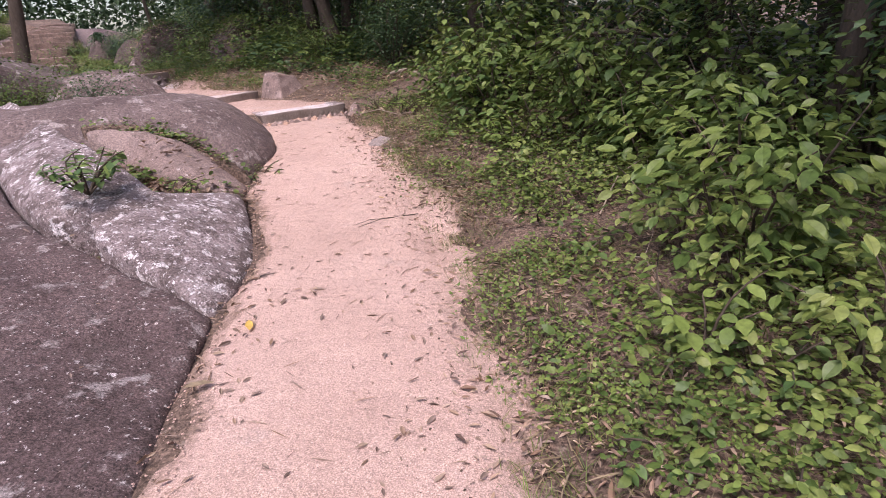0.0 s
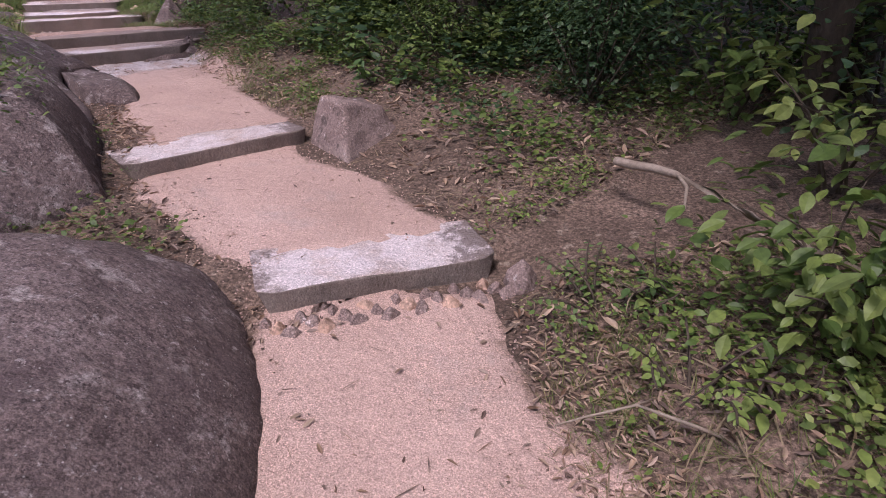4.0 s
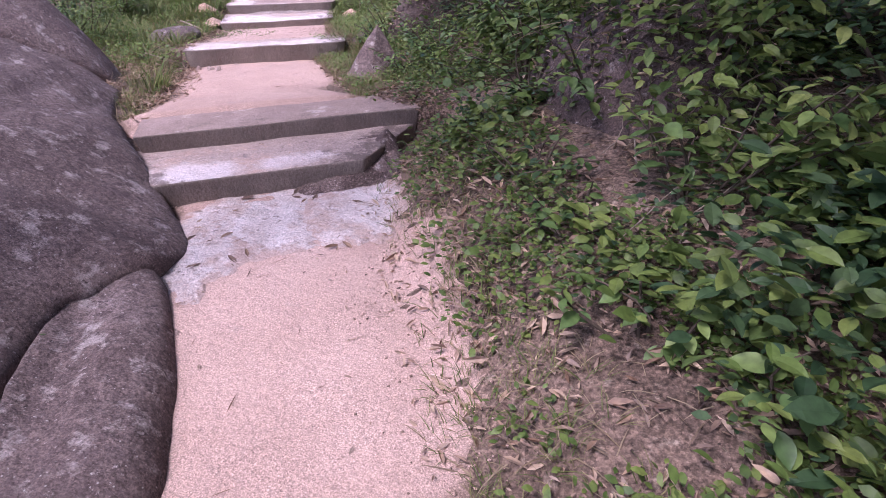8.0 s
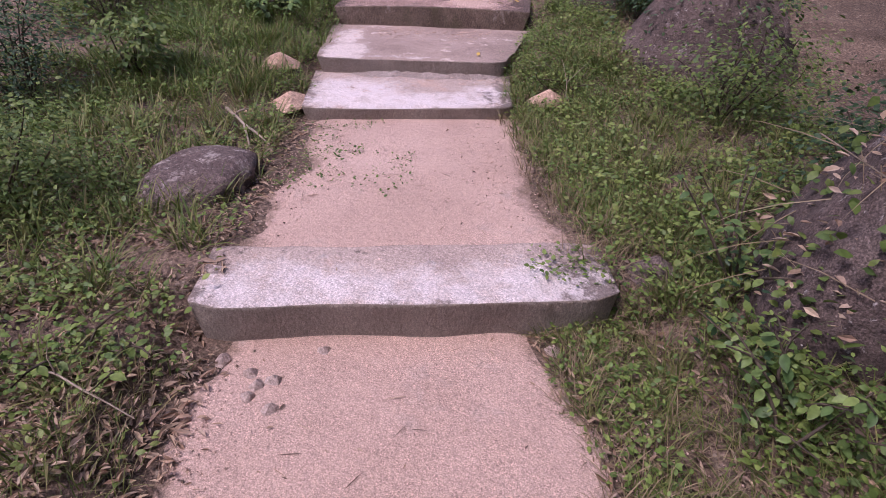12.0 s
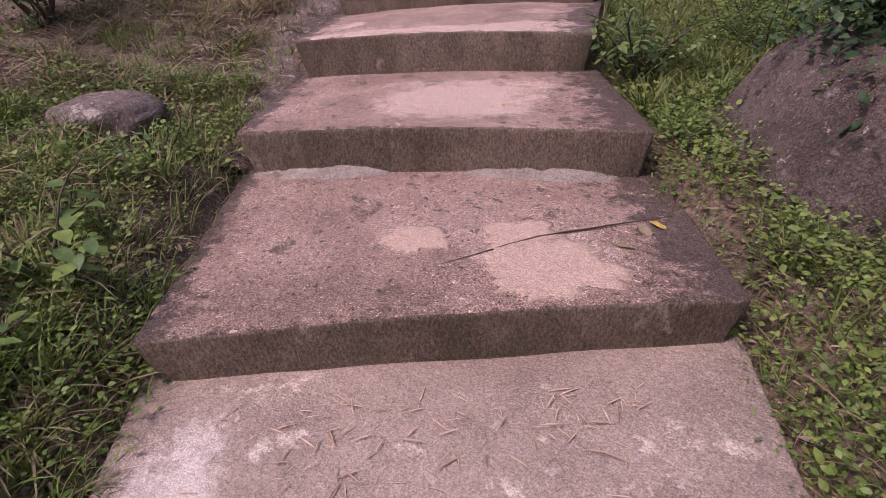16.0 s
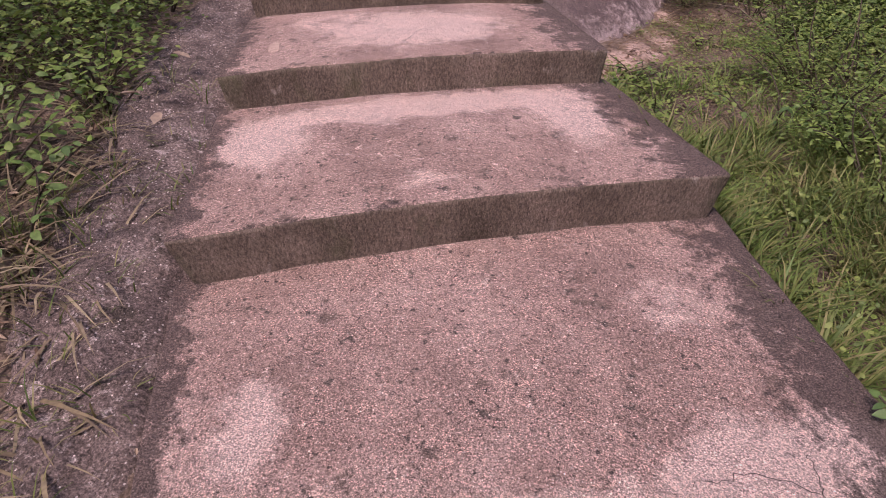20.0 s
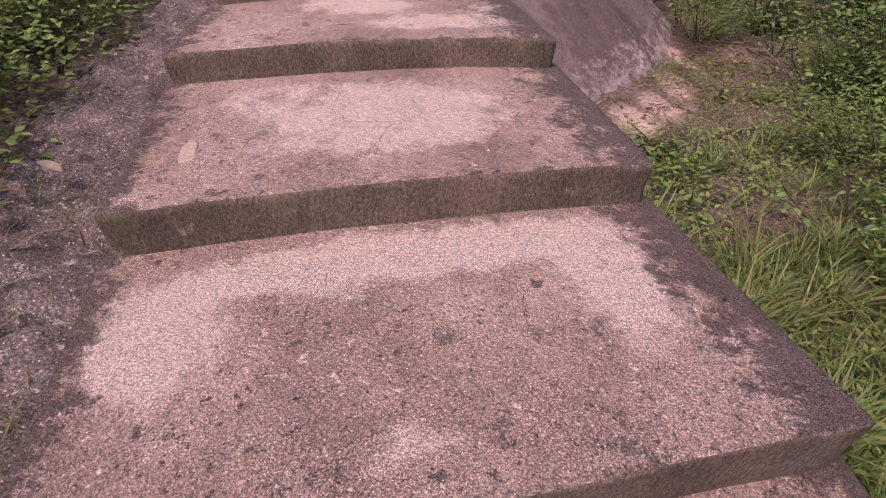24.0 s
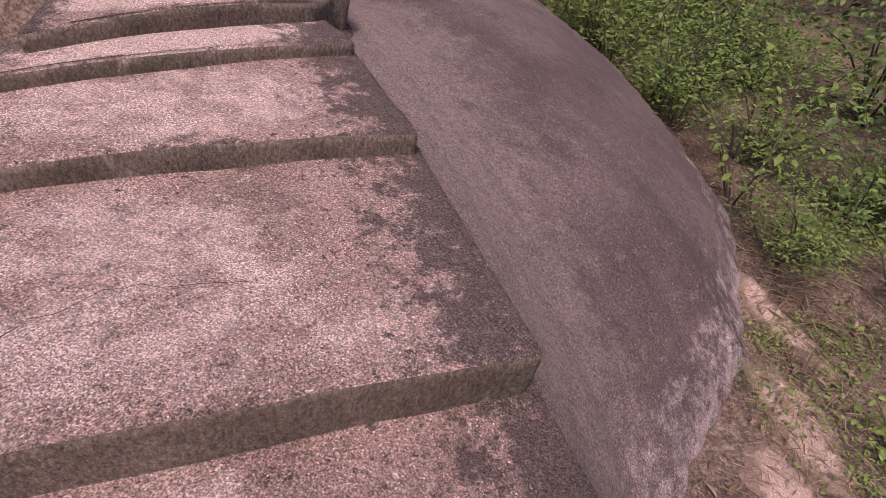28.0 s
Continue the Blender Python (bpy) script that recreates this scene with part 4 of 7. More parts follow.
slab("rock_slab", None, [(-13.38, 23.75, 2.0), (-13.12, 24.38, 1.66), (-12.97, 24.68, 1.61), (-12.71, 25.06, 1.60), (-12.41, 25.56, 1.60), (-12.24, 26.15, 1.62), (-12.15, 26.8, 1.66), (-12.3, 27.5, 1.7), (-12.7, 28.5, 1.85), (-14.0, 29.6, 2.3), (-16.5, 29.0, 2.5), (-17.2, 26.0, 2.4), (-15.9, 24.3, 2.25), (-14.4, 23.8, 2.15)], 0.0, M_DOME, "smooth dark granite dome that carries the upper steps", 16, 2.5, (-14.9, 26.8, 2.62))
dome = bpy.data.objects["rock_slab.001"].data
co = np.array([v.co for v in dome.vertices])
edge = [FR[k].at(0.0, -FR[k].half) for k in range(13, NS + 1)]
gap_ = np.full(len(co), 9.0)
for p0, p1 in zip(edge, edge[1:]):
    t_ = np.clip(((co[:, :2] - p0) @ (p1 - p0)) / (p1 - p0).length_squared, 0, 1)
    gap_ = np.minimum(gap_, np.hypot(*(co[:, :2] - (np.array(p0) + t_[:, None] * np.array(p1 - p0))).T))
dome.attributes.new("worn", "FLOAT", "POINT").data.foreach_set("value", np.clip(1.25 - gap_ / 0.75, 0, 1).astype(np.float32))
rock("stone", 6, 0.85, 1.14, (0.15, 0.22, 0.10), 0, 0.05, M_BRICK, "pink granite block lying beside a step", 17, 0.12, hull=6)
rock("stone", 6, 0.20, 0.95, (0.24, 0.18, 0.08), 0, 0.02, M_BRICK, "pink granite block at the end of a step", 18, 0.12, hull=6)
rock("stone", 6, 0.18, -1.16, (0.12, 0.2, 0.09), 0, 0.03, M_BRICK, "small pink granite block in the grass", 19, 0.12, hull=6)
rock("stone", 5, 0.25, -1.12, (0.12, 0.16, 0.10), 0, 0.03, M_GRAN, "rough stone at the end of a concrete edge", 20, 0.12, hull=6)
rock("stone", 3, 0.30, -0.85, (0.14, 0.12, 0.14), 0, 0.06, M_GRAN, "broken stone wedged at the end of a step", 21, 0.12, hull=6)
rock("stone", 3, 0.05, -0.76, (0.11, 0.1, 0.10), 0, 0.04, M_GRAN, "broken stone at the foot of a step", 23, 0.12, hull=6)
slab("stone", 1, [(a_, l_, gz(*FR[1].at(a_, l_)) + z_) for a_, l_, z_ in ((-1.76, -0.20, 0.004), (-1.70, -0.36, 0.010), (-1.56, -0.41, 0.012), (-1.44, -0.33, 0.012), (-1.42, -0.22, 0.010), (-1.55, -0.12, 0.004), (-1.68, -0.13, 0.002))], 0.004, M_CEMENT, "flat grey stone set in the path edge", 24)
rock("stone", 1, -0.10, -0.60, (0.10, 0.09, 0.10), 20, 0.03, M_HUMP, "pinkish stone at the end of a concrete edge", 39, 0.15, hull=7)
for i in range(24):
    u = i / 23
    rock("stone", 1, -0.05 - 0.04 * (i % 3), 0.50 - 1.02 * u, (0.032 + 0.014 * (i % 3), 0.040 + 0.014 * (i % 2), 0.04), i * 37, 0.008, M_BRICK if i % 4 == 1 else M_HUMP, "fist-sized stone packed below a concrete edge", 40 + i, 0.2, hull=6)
for i, (a_, b_) in enumerate([(-0.2, 0.62), (-0.27, 0.58), (-0.33, 0.6), (-0.25, 0.52), (-0.4, 0.5), (-0.12, 0.75), (-0.1, -0.6), (-0.08, 0.35)]):
    rock("stone", 5, a_, b_, (0.036, 0.042, 0.03), i * 50, 0.012, M_CAST, "loose pale pebble on the sand", 160 + i, 0.2, hull=6)


# ---- rough mortar apron along the upper steps' inner ends
def apron():
    ks = list(range(9, 16))
    us = np.linspace(0, len(ks) - 1, 240)
    lx = np.interp(us, range(len(ks)), [FR[k].at(0.0, FR[k].half).x for k in ks])
    ly = np.interp(us, range(len(ks)), [FR[k].at(0.0, FR[k].half).y for k in ks])
    lz = np.interp(us, range(len(ks)), [FR[k].z - STEPS[k - 1][3] for k in ks])
    out = FR[12].left
    ds = np.linspace(-0.30, 0.68, 26)
    wide = np.interp(us, [0, 1.0, 2, 3.6, 4.6, 6], [0.35, 0.7, 1.0, 1.0, 0.72, 0.5])
    x = lx[:, None] + out.x * ds[None] * wide[:, None]
    y = ly[:, None] + out.y * ds[None] * wide[:, None]
    z = lz[:, None] - 0.02 + 0.035 * np.clip(ds[None] / 0.06, -1, 1) + 0.03 * np.clip(ds[None] / 0.3, 0, 1) - 0.30 * np.clip((ds[None] - 0.5) / 0.3, 0, 1) ** 2
    z = z + np.clip(ds[None] / 0.1, 0, 1) * (0.022 * ripple(x, y, 8.0) + 0.018 * ripple(x, y, 19.0, 2.0) + 0.010 * ripple(x, y, 47.0, 5.0))
    me = mesh_of("mortar_apron", np.stack([x, y, z], -1).reshape(-1, 3), grid_faces(240, 26), M_MORTAR, True)
    tagged(new("mortar_apron", me), "rough grey mortar apron along the inner ends of the steps", "mortar", kind="structure")


apron()


# ---- thin crusts on the treads: lime, sand and patched mortar
def crust(name, k, ahead, left, size, material, label, seed, lift=0.004, ragged=0.22, turn=0.0):
    """A ragged skin a few millimetres thick; size: half ahead, half left."""
    f, n, rings = FR[k], 150, 7
    vs, fs = [], []
    r = np.random.default_rng(seed)
    ph = r.uniform(0, 6.28, 6)
    for j in range(rings + 1):
        for i in range(n):
            a_ = 6.283 * i / n
            c, sn = math.cos(a_), math.sin(a_)
            rad = 1 / (abs(c) ** 3 + abs(sn) ** 3) ** (1 / 3)
            v_ = Vector((c, sn, ph[0]))
            rad *= 1 + ragged * (0.9 * noise.noise(v_ * 1.6) + 0.6 * noise.noise(v_ * 4.3) + 0.45 * noise.noise(v_ * 11.0) + 0.3 * noise.noise(v_ * 27.0))
            q = rad * min(1.0, j / (rings - 1))
            ca, sa = math.cos(turn), math.sin(turn)
            u, w = c * q * size[0], sn * q * size[1]
            p = f.at(max(0.03 + (0.05 if abs(left + w) > f.half * 0.8 else 0.0), ahead + u * ca - w * sa), max(-f.half + 0.07, min(f.half - 0.07, left + u * sa + w * ca)))
            vs.append((p.x, p.y, f.z + lift + 0.012 * max(0, min(1, (ahead + u) / 1.2)) * (STEPS[k - 1][4] == 0) + crown_of(k) * max(0.0, 1 - ((left + w) / f.half) ** 2) - (0.008 if j == rings else 0) + 0.0015 * math.sin(p.x * 40) * math.sin(p.y * 37)))
    for j in range(rings):
        for i in range(n):
            b_ = (i + 1) % n
            fs.append((j * n + i, j * n + b_, (j + 1) * n + b_, (j + 1) * n + i))
    me = mesh_of(name, vs, fs, material, True)
    if material is not M_SAND:
        set_rim(me, np.repeat((np.arange(rings + 1) / rings) ** 3, n))
    tagged(new(name, me), label, "crust", kind="structure")


# ---------------------------------------------------------------- plants
def free(x, y, margin=0.0):
    """False on the trodden line, on steps and on rocks."""
    s_, d_ = along(x, y)
    ok = np.abs(d_) > np.interp(s_, CS, HALF) + margin
    for rx, ry, _, ang, a_, b_ in ROCKS:
        c, sn = math.cos(ang), math.sin(ang)
        u, v = (x - rx) * c + (y - ry) * sn, -(x - rx) * sn + (y - ry) * c
        ok &= (u / a_) ** 2 + (v / b_) ** 2 > 0.85
    for poly in POLYS:
        ok &= ~inside(np.asarray(x), np.asarray(y), poly)
    return ok


def scatter(n, s0, s1, d0, d1, margin=0.02, bias=1.0, gaps=0.0):
    """n places between two distances along the line and two offsets; bias over 1 crowds them towards d0; gaps leaves bare spots."""
    ss, dd = rng.uniform(s0, s1, n), d0 + (d1 - d0) * rng.random(n) ** bias
    a_ = np.array([on_line(p, q) for p, q in zip(ss, dd)]).reshape(-1, 2)
    ok = free(a_[:, 0], a_[:, 1], margin)
    if gaps:
        ok &= ripple(a_[:, 0], a_[:, 1], 2.6, 4.0) + 0.6 * ripple(a_[:, 0], a_[:, 1], 7.0, 1.0) > gaps - 1
    a_ = a_[ok]
    return np.column_stack([a_, ground_z(a_[:, 0], a_[:, 1])]) if len(a_) else np.zeros((0, 3))


def clumps(places, per, size, height, spread, shape=SMALL, faces=SMALL_F, tilt=(-0.3, 0.6)):
    """Low leafy clumps: per leaves round each place."""
    if size[1] > 0.08:
        shape, faces = LEAF, LEAF_F
    n = len(places) * per
    base = np.repeat(places, per, 0)
    ang, rad = rng.uniform(0, 6.28, n), spread * np.sqrt(rng.random(n))
    grow = np.repeat(rng.uniform(0.35, 1.25, len(places)), per)
    p = base + np.column_stack([np.cos(ang) * rad, np.sin(ang) * rad, height * grow * rng.random(n) ** 0.7 + 0.004])
    return blades(p, rng.uniform(*size, n) * (0.6 + 0.4 * grow), ang - 1.57 + rng.normal(0, 0.7, n), rng.uniform(*tilt, n), rng.normal(0, 0.45, n), shape, faces)


def stuff(name, geo, material, label, category):
    ob = new(name, mesh_of(name, geo[0], geo[1], material))
    return tagged(ob, label, category, kind="stuff")


def carpet(n, s0, s1, d0, d1, bias, material, label, per=9, size=(0.022, 0.045), height=0.10, spread=0.09, margin=0.02, tilt=(-0.3, 0.6), gaps=0.0):
    return stuff("ground_cover", clumps(scatter(n, s0, s1, d0, d1, margin, bias, gaps), per, size, height, spread, tilt=tilt), material, label, "undergrowth")


def tufts(n, s0, s1, d0, d1, bias, material, label, per=30, size=(0.10, 0.26), margin=0.02, spread=0.05, lean=(0.5, 1.35)):
    places = scatter(n, s0, s1, d0, d1, margin, bias)
    m = len(places) * per
    base = np.repeat(places, per, 0)
    ang, rad = rng.uniform(0, 6.28, m), spread * np.sqrt(rng.random(m))
    p = base + np.column_stack([np.cos(ang) * rad, np.sin(ang) * rad, np.zeros(m)])
    return stuff("grass", blades(p, rng.uniform(*size, m), ang - 1.57 + rng.normal(0, 0.5, m), rng.uniform(*lean, m), rng.normal(0, 0.2, m), BLADE * np.array([1.05, 1, 1]), BLADE_F), material, label, "grass")


def litter(n, s0, s1, d0, d1, bias, label, size=(0.03, 0.085), margin=-0.1, material=None):
    p = scatter(n, s0, s1, d0, d1, margin, bias, 0.55 if material else 0.0)
    p[:, 2] += rng.uniform(0.004, 0.03, len(p))
    m = len(p)
    return stuff("leaf_litter", blades(p, rng.uniform(*size, m), rng.uniform(0, 6.28, m), rng.normal(0, 0.25, m), rng.normal(0, 0.6, m), CURL * np.array([0.7, 1, 1]), OVAL_F), material or M_DRY, label, "dead leaves")


s = S_OF
W, H_ = dict(per=16, size=(0.02, 0.048), height=0.13, spread=0.13), dict(per=12, size=(0.022, 0.042), height=0.07, spread=0.10)
F_ = dict(per=14, size=(0.014, 0.034), height=0.07, spread=0.11)
carpet(2800, 0.5, s[1] + 0.6, -0.95, -4.0, 0.8, M_GREEN, "low green weeds carpeting the slope beside the path", per=13, size=(0.022, 0.065), height=0.15, spread=0.14, gaps=0.68)
carpet(520, s[0] - 1.0, s[1] - 0.8, -1.25, -2.6, 0.9, M_BRIGHT, "lush yellow-green weeds on the slope", per=12, size=(0.03, 0.065), height=0.22, spread=0.16, gaps=0.7)
carpet(1500, s[0] - 1.5, s[1] + 0.4, -0.7, -2.8, 0.9, M_BRIGHT, "yellow-green seedlings among dry leaves", **F_, gaps=0.75)
carpet(900, s[0] - 1, s[1] + 0.4, -0.62, -1.5, 0.8, M_MEADOW, "sparse weeds creeping onto the sand", **F_, gaps=1.05)
tufts(900, s[0] - 1.2, s[1] + 0.4, -0.6, -2.6, 0.9, M_STRAW, "dry stalks and straw among the weeds", size=(0.04, 0.15), per=6, lean=(0.0, 0.5), spread=0.08)
tufts(500, s[0] - 1.2, s[1] + 0.4, -0.7, -2.6, 0.9, M_GRASS, "fine green grass among the weeds", size=(0.04, 0.12), per=9, lean=(0.2, 1.2), spread=0.06)
tufts(900, s[1] + 0.2, s[5], -0.65, -2.6, 0.9, M_STRAW, "dry stalks on the leaf-strewn bank", size=(0.05, 0.18), per=5, lean=(0.0, 0.5), spread=0.09)
carpet(1700, s[1] + 0.3, s[5], -0.95, -3.8, 0.7, M_GREEN, "dark green weeds on a leaf-strewn bank", per=12, size=(0.03, 0.075), height=0.24, spread=0.16, gaps=1.1)
carpet(1600, s[1] + 0.6, s[5], -1.2, -3.6, 0.8, M_DEEP, "deep green undergrowth on the shaded bank", per=14, size=(0.025, 0.055), height=0.2, spread=0.17, gaps=1.05)
carpet(700, s[2] + 0.2, s[4] + 0.6, -1.25, -3.4, 0.8, M_GREEN, "broad green weeds over leaf litter", per=10, size=(0.05, 0.11), height=0.32, spread=0.22, gaps=0.98)
carpet(1500, s[2] + 0.3, s[5] - 0.4, -0.84, -1.7, 0.9, M_GREEN, "small weeds along the foot of the bank", per=12, size=(0.02, 0.05), height=0.09, spread=0.11, gaps=0.85)
carpet(3400, s[4] + 0.8, s[9], -0.78, -3.8, 0.9, M_MEADOW, "dense green weeds beside the path", per=16, size=(0.012, 0.036), height=0.16, spread=0.14, gaps=0.85)
tufts(620, s[5], s[8] + 0.3, -0.82, -2.8, 1.0, M_GRASS, "mixed green and dry grass beside the steps", size=(0.06, 0.20), per=14)
tufts(260, s[5], s[8] + 0.3, -0.82, -2.4, 1.0, M_STRAW, "dry straw matted beside the steps", size=(0.06, 0.2), per=9, lean=(0.0, 0.7))
carpet(900, s[5], s[9], -0.75, -3.0, 1.0, M_BRIGHT, "fresh green weeds beside the steps", **W, gaps=0.7)
carpet(4200, s[5] - 0.3, s[10], 0.92, 4.2, 0.95, M_MEADOW, "green weeds covering the gentle slope", per=16, size=(0.014, 0.042), height=0.13, spread=0.13, gaps=0.72)
carpet(1000, s[5] - 0.9, s[10], 0.82, 3.2, 1.0, M_BRIGHT, "yellow-green weeds among grass", **H_, gaps=0.7)
carpet(1300, s[8], s[13] + 0.5, -1.12, -4.0, 0.9, M_BRIGHT, "bright green weeds below the flight of steps", **W, gaps=0.7)
carpet(1300, s[11] + 0.5, s[14] + 4, 1.62, 5.0, 0.9, M_MEADOW, "green brambles above the flight of steps", per=13, size=(0.035, 0.075), height=0.45, spread=0.2, gaps=0.5)
carpet(1300, s[12] + 0.5, s[14] + 3.5, -2.3, -4.3, 0.8, M_BRIGHT, "short weeds on the trodden ground by the dome", per=12, size=(0.012, 0.03), height=0.05, spread=0.10, gaps=0.6)
tufts(500, s[12] + 0.5, s[14] + 3.5, -2.3, -4.5, 0.9, M_STRAW, "short dry grass on the trodden ground", size=(0.03, 0.10), per=10, lean=(0.0, 0.8), spread=0.08)
carpet(1500, s[13], s[14] + 7, -3.7, -6.5, 0.8, M_MEADOW, "leafy green bushes around the granite dome", per=18, size=(0.03, 0.07), height=0.55, spread=0.22, gaps=0.6)
carpet(900, s[13], s[14] + 7, -3.5, -6.0, 0.8, M_BRIGHT, "yellow-green bushes around the granite dome", per=16, size=(0.025, 0.06), height=0.4, spread=0.2, gaps=0.8)
carpet(1100, s[13] - 0.1, s[16] + 2, 1.38, 2.8, 0.9, M_BRIGHT, "yellow-green brambles crowding the apron", per=16, size=(0.025, 0.06), height=0.34, spread=0.16, gaps=0.35)
carpet(1500, s[12] + 0.2, s[15] + 3, 1.6, 3.6, 0.9, M_BRIGHT, "yellow-green brambles above the apron", per=16, size=(0.025, 0.06), height=0.38, spread=0.2, gaps=0.5)
carpet(700, s[13], s[14] + 6, -3.0, -7.5, 0.9, M_BRIGHT, "green weeds around the granite dome", **W, gaps=0.7)
carpet(90, s[5] + 0.9, s[6] - 0.05, 0.75, -0.1, 1.4, M_GREEN, "weeds sprouting from the sand below a step", per=9, size=(0.015, 0.03), height=0.04, spread=0.07, margin=-2.0, gaps=0.9)
carpet(620, s[0] - 1, s[2] + 1.5, 0.6, 2.9, 1.0, M_GREEN, "weeds rooted between granite humps", **W, margin=0.0)
tufts(650, s[5] - 0.6, s[9] + 0.6, 0.75, 3.8, 0.9, M_GRASS, "tufts of mixed green and dry grass", size=(0.08, 0.24), per=16)
tufts(700, s[4] + 0.7, s[7], -0.66, -1.5, 1.0, M_GRASS, "rusty grass along the path edge", size=(0.05, 0.17), per=14)
tufts(420, s[9] + 0.3, s[12] + 0.2, -1.15, -3.2, 1.1, M_GRASS, "lush green grass below the steps", size=(0.12, 0.30), lean=(0.4, 1.2))
tufts(420, s[8] + 0.2, s[12] + 0.5, 1.45, 3.4, 1.0, M_STRAW, "dry straw and dead stalks on the slope", size=(0.12, 0.42), per=9, lean=(0.0, 0.7))
tufts(420, s[8] - 0.4, s[12] + 0.5, 1.15, 3.4, 1.0, M_GRASS, "green grass mixed with straw on the slope", size=(0.08, 0.22), per=12)
tufts(7, s[5] - 1.5, s[5] - 1.2, 0.84, 1.0, 1.0, M_BRIGHT, "bright yellow-green grass tuft at the path edge", size=(0.10, 0.26), per=45, spread=0.04)
tufts(520, s[4] + 0.5, s[5] + 0.1, -0.50, -1.2, 1.0, M_GRASS, "short grass along the path edge", size=(0.04, 0.13), per=16, margin=-0.35)
tufts(200, s[4] + 0.3, s[5] + 0.1, -0.50, -1.15, 1.0, M_STRAW, "rusty dry grass beside the sand", size=(0.05, 0.15), per=14, margin=-0.4)
litter(1500, s[4] + 0.35, s[5], -0.46, -1.3, 1.0, "brown dead leaves beside the sand", size=(0.02, 0.06), margin=-0.42)
litter(900, s[4] + 0.35, s[5], -0.44, -1.3, 1.0, "pale dry leaf scraps beside the sand", size=(0.02, 0.05), margin=-0.42, material=M_CHAFF)
litter(1200, s[4] + 0.35, s[5], 0.70, 1.4, 0.7, "pale dry leaf scraps beside the sand", size=(0.02, 0.07), margin=-0.4, material=M_CHAFF)
tufts(260, s[4] + 0.5, s[5] + 0.1, 0.80, 1.3, 1.0, M_GRASS, "sparse grass along the path edge", size=(0.04, 0.12), per=12)
carpet(460, s[4] + 0.45, s[5] + 0.3, -0.58, -1.25, 1.0, M_MEADOW, "small weeds along the path edge", per=14, size=(0.015, 0.035), height=0.08, spread=0.1, margin=-0.35, gaps=0.6)
tufts(9, s[5] - 1.6, s[5] - 1.1, 0.8, 1.05, 1.0, M_GRASS, "long fine grass tufts at the path edge", size=(0.15, 0.34), per=26)
tufts(120, s[4] + 0.6, s[5] + 0.3, 0.95, 1.7, 1.0, M_STRAW, "dry grass at the foot of the boulder", size=(0.05, 0.15), per=8)
tufts(260, s[5] + 0.3, s[7] + 0.4, -0.80, -1.8, 1.0, M_GRASS, "soft green grass beside the steps", size=(0.06, 0.19), per=16, margin=-0.1)
tufts(120, s[5] + 0.2, s[6] + 0.1, -0.72, -1.15, 1.0, M_STRAW, "rusty dry grass beside the landing", size=(0.05, 0.14), per=14, margin=-0.25)
tufts(340, s[5] + 0.2, s[7] + 0.5, 0.95, 2.8, 1.0, M_GRASS, "tall soft grass beside the steps", size=(0.10, 0.28), per=16)
tufts(190, s[2] + 0.3, s[3] - 0.2, -0.66, -1.15, 1.0, M_GRASS, "short grass at the foot of the bank", size=(0.03, 0.11), per=12, margin=-0.2)
litter(500, s[2] + 0.3, s[3], -0.56, -1.1, 1.0, "pale dry leaf scraps at the foot of the bank", size=(0.02, 0.05), margin=-0.25, material=M_CHAFF)
litter(900, s[0] - 1.2, s[1] - 0.2, -0.48, -1.2, 1.0, "pale dry leaf scraps beside the sand path", size=(0.015, 0.05), margin=-0.1, material=M_CHAFF)
tufts(90, s[0] - 0.6, s[1] - 0.2, -0.58, -0.95, 1.0, M_GRASS, "sparse grass beside the sand path", size=(0.03, 0.09), per=12, margin=-0.05)
tufts(260, s[0] - 0.8, s[1] - 0.1, -0.66, -1.25, 1.0, M_GRASS, "fine short grass at the edge of the sand path", size=(0.03, 0.10), per=14, margin=-0.05)
tufts(60, s[0] - 0.8, s[1] - 0.1, -0.60, -1.1, 1.0, M_MEADOW, "fresh green grass sprouting from the sand", size=(0.03, 0.09), per=16, margin=-0.05, spread=0.08)
tufts(110, s[0] - 0.8, s[1] + 0.3, -0.8, -1.8, 1.0, M_STRAW, "dry stalks lying beside the sand path", size=(0.08, 0.26), per=6, lean=(-0.05, 0.35))
litter(1500, s[0] - 1.0, s[1], -0.72, -1.35, 1.0, "brown dead leaves along the sand path", size=(0.02, 0.06), margin=-0.1)
litter(1200, s[2] + 0.2, s[4], -0.9, -2.6, 0.9, "thick pinkish leaf litter on the bank", size=(0.03, 0.09), material=M_CHAFF)
litter(700, s[1] - 2.4, s[1] - 0.3, -0.52, -0.95, 1.0, "pale leaf scraps along the edge of the sand", size=(0.015, 0.05), margin=-0.35, material=M_CHAFF)
litter(600, s[1] - 2.4, s[1] - 0.2, -0.52, -0.95, 1.0, "brown leaf scraps along the edge of the sand", size=(0.015, 0.05), margin=-0.35)
tufts(90, s[1] - 2.6, s[1] - 0.3, -0.56, -0.95, 1.0, M_GRASS, "small grass tufts at the edge of the sand", size=(0.03, 0.09), per=14, margin=-0.3)
tufts(60, s[2] + 0.4, s[3] - 0.3, -0.62, -1.0, 1.0, M_GRASS, "small grass tufts at the edge of the sand", size=(0.03, 0.09), per=14, margin=-0.3)
litter(4200, 0.5, s[1] + 0.5, -0.40, -3.4, 0.8, "brown dead leaves under the weeds")
litter(6500, s[1], s[5], -0.60, -3.6, 0.8, "thick layer of curled brown leaves on the bank", size=(0.025, 0.07))
litter(3200, s[0] - 1.5, s[3], 0.45, 2.8, 1.0, "dead leaves caught between the rocks", size=(0.025, 0.07))
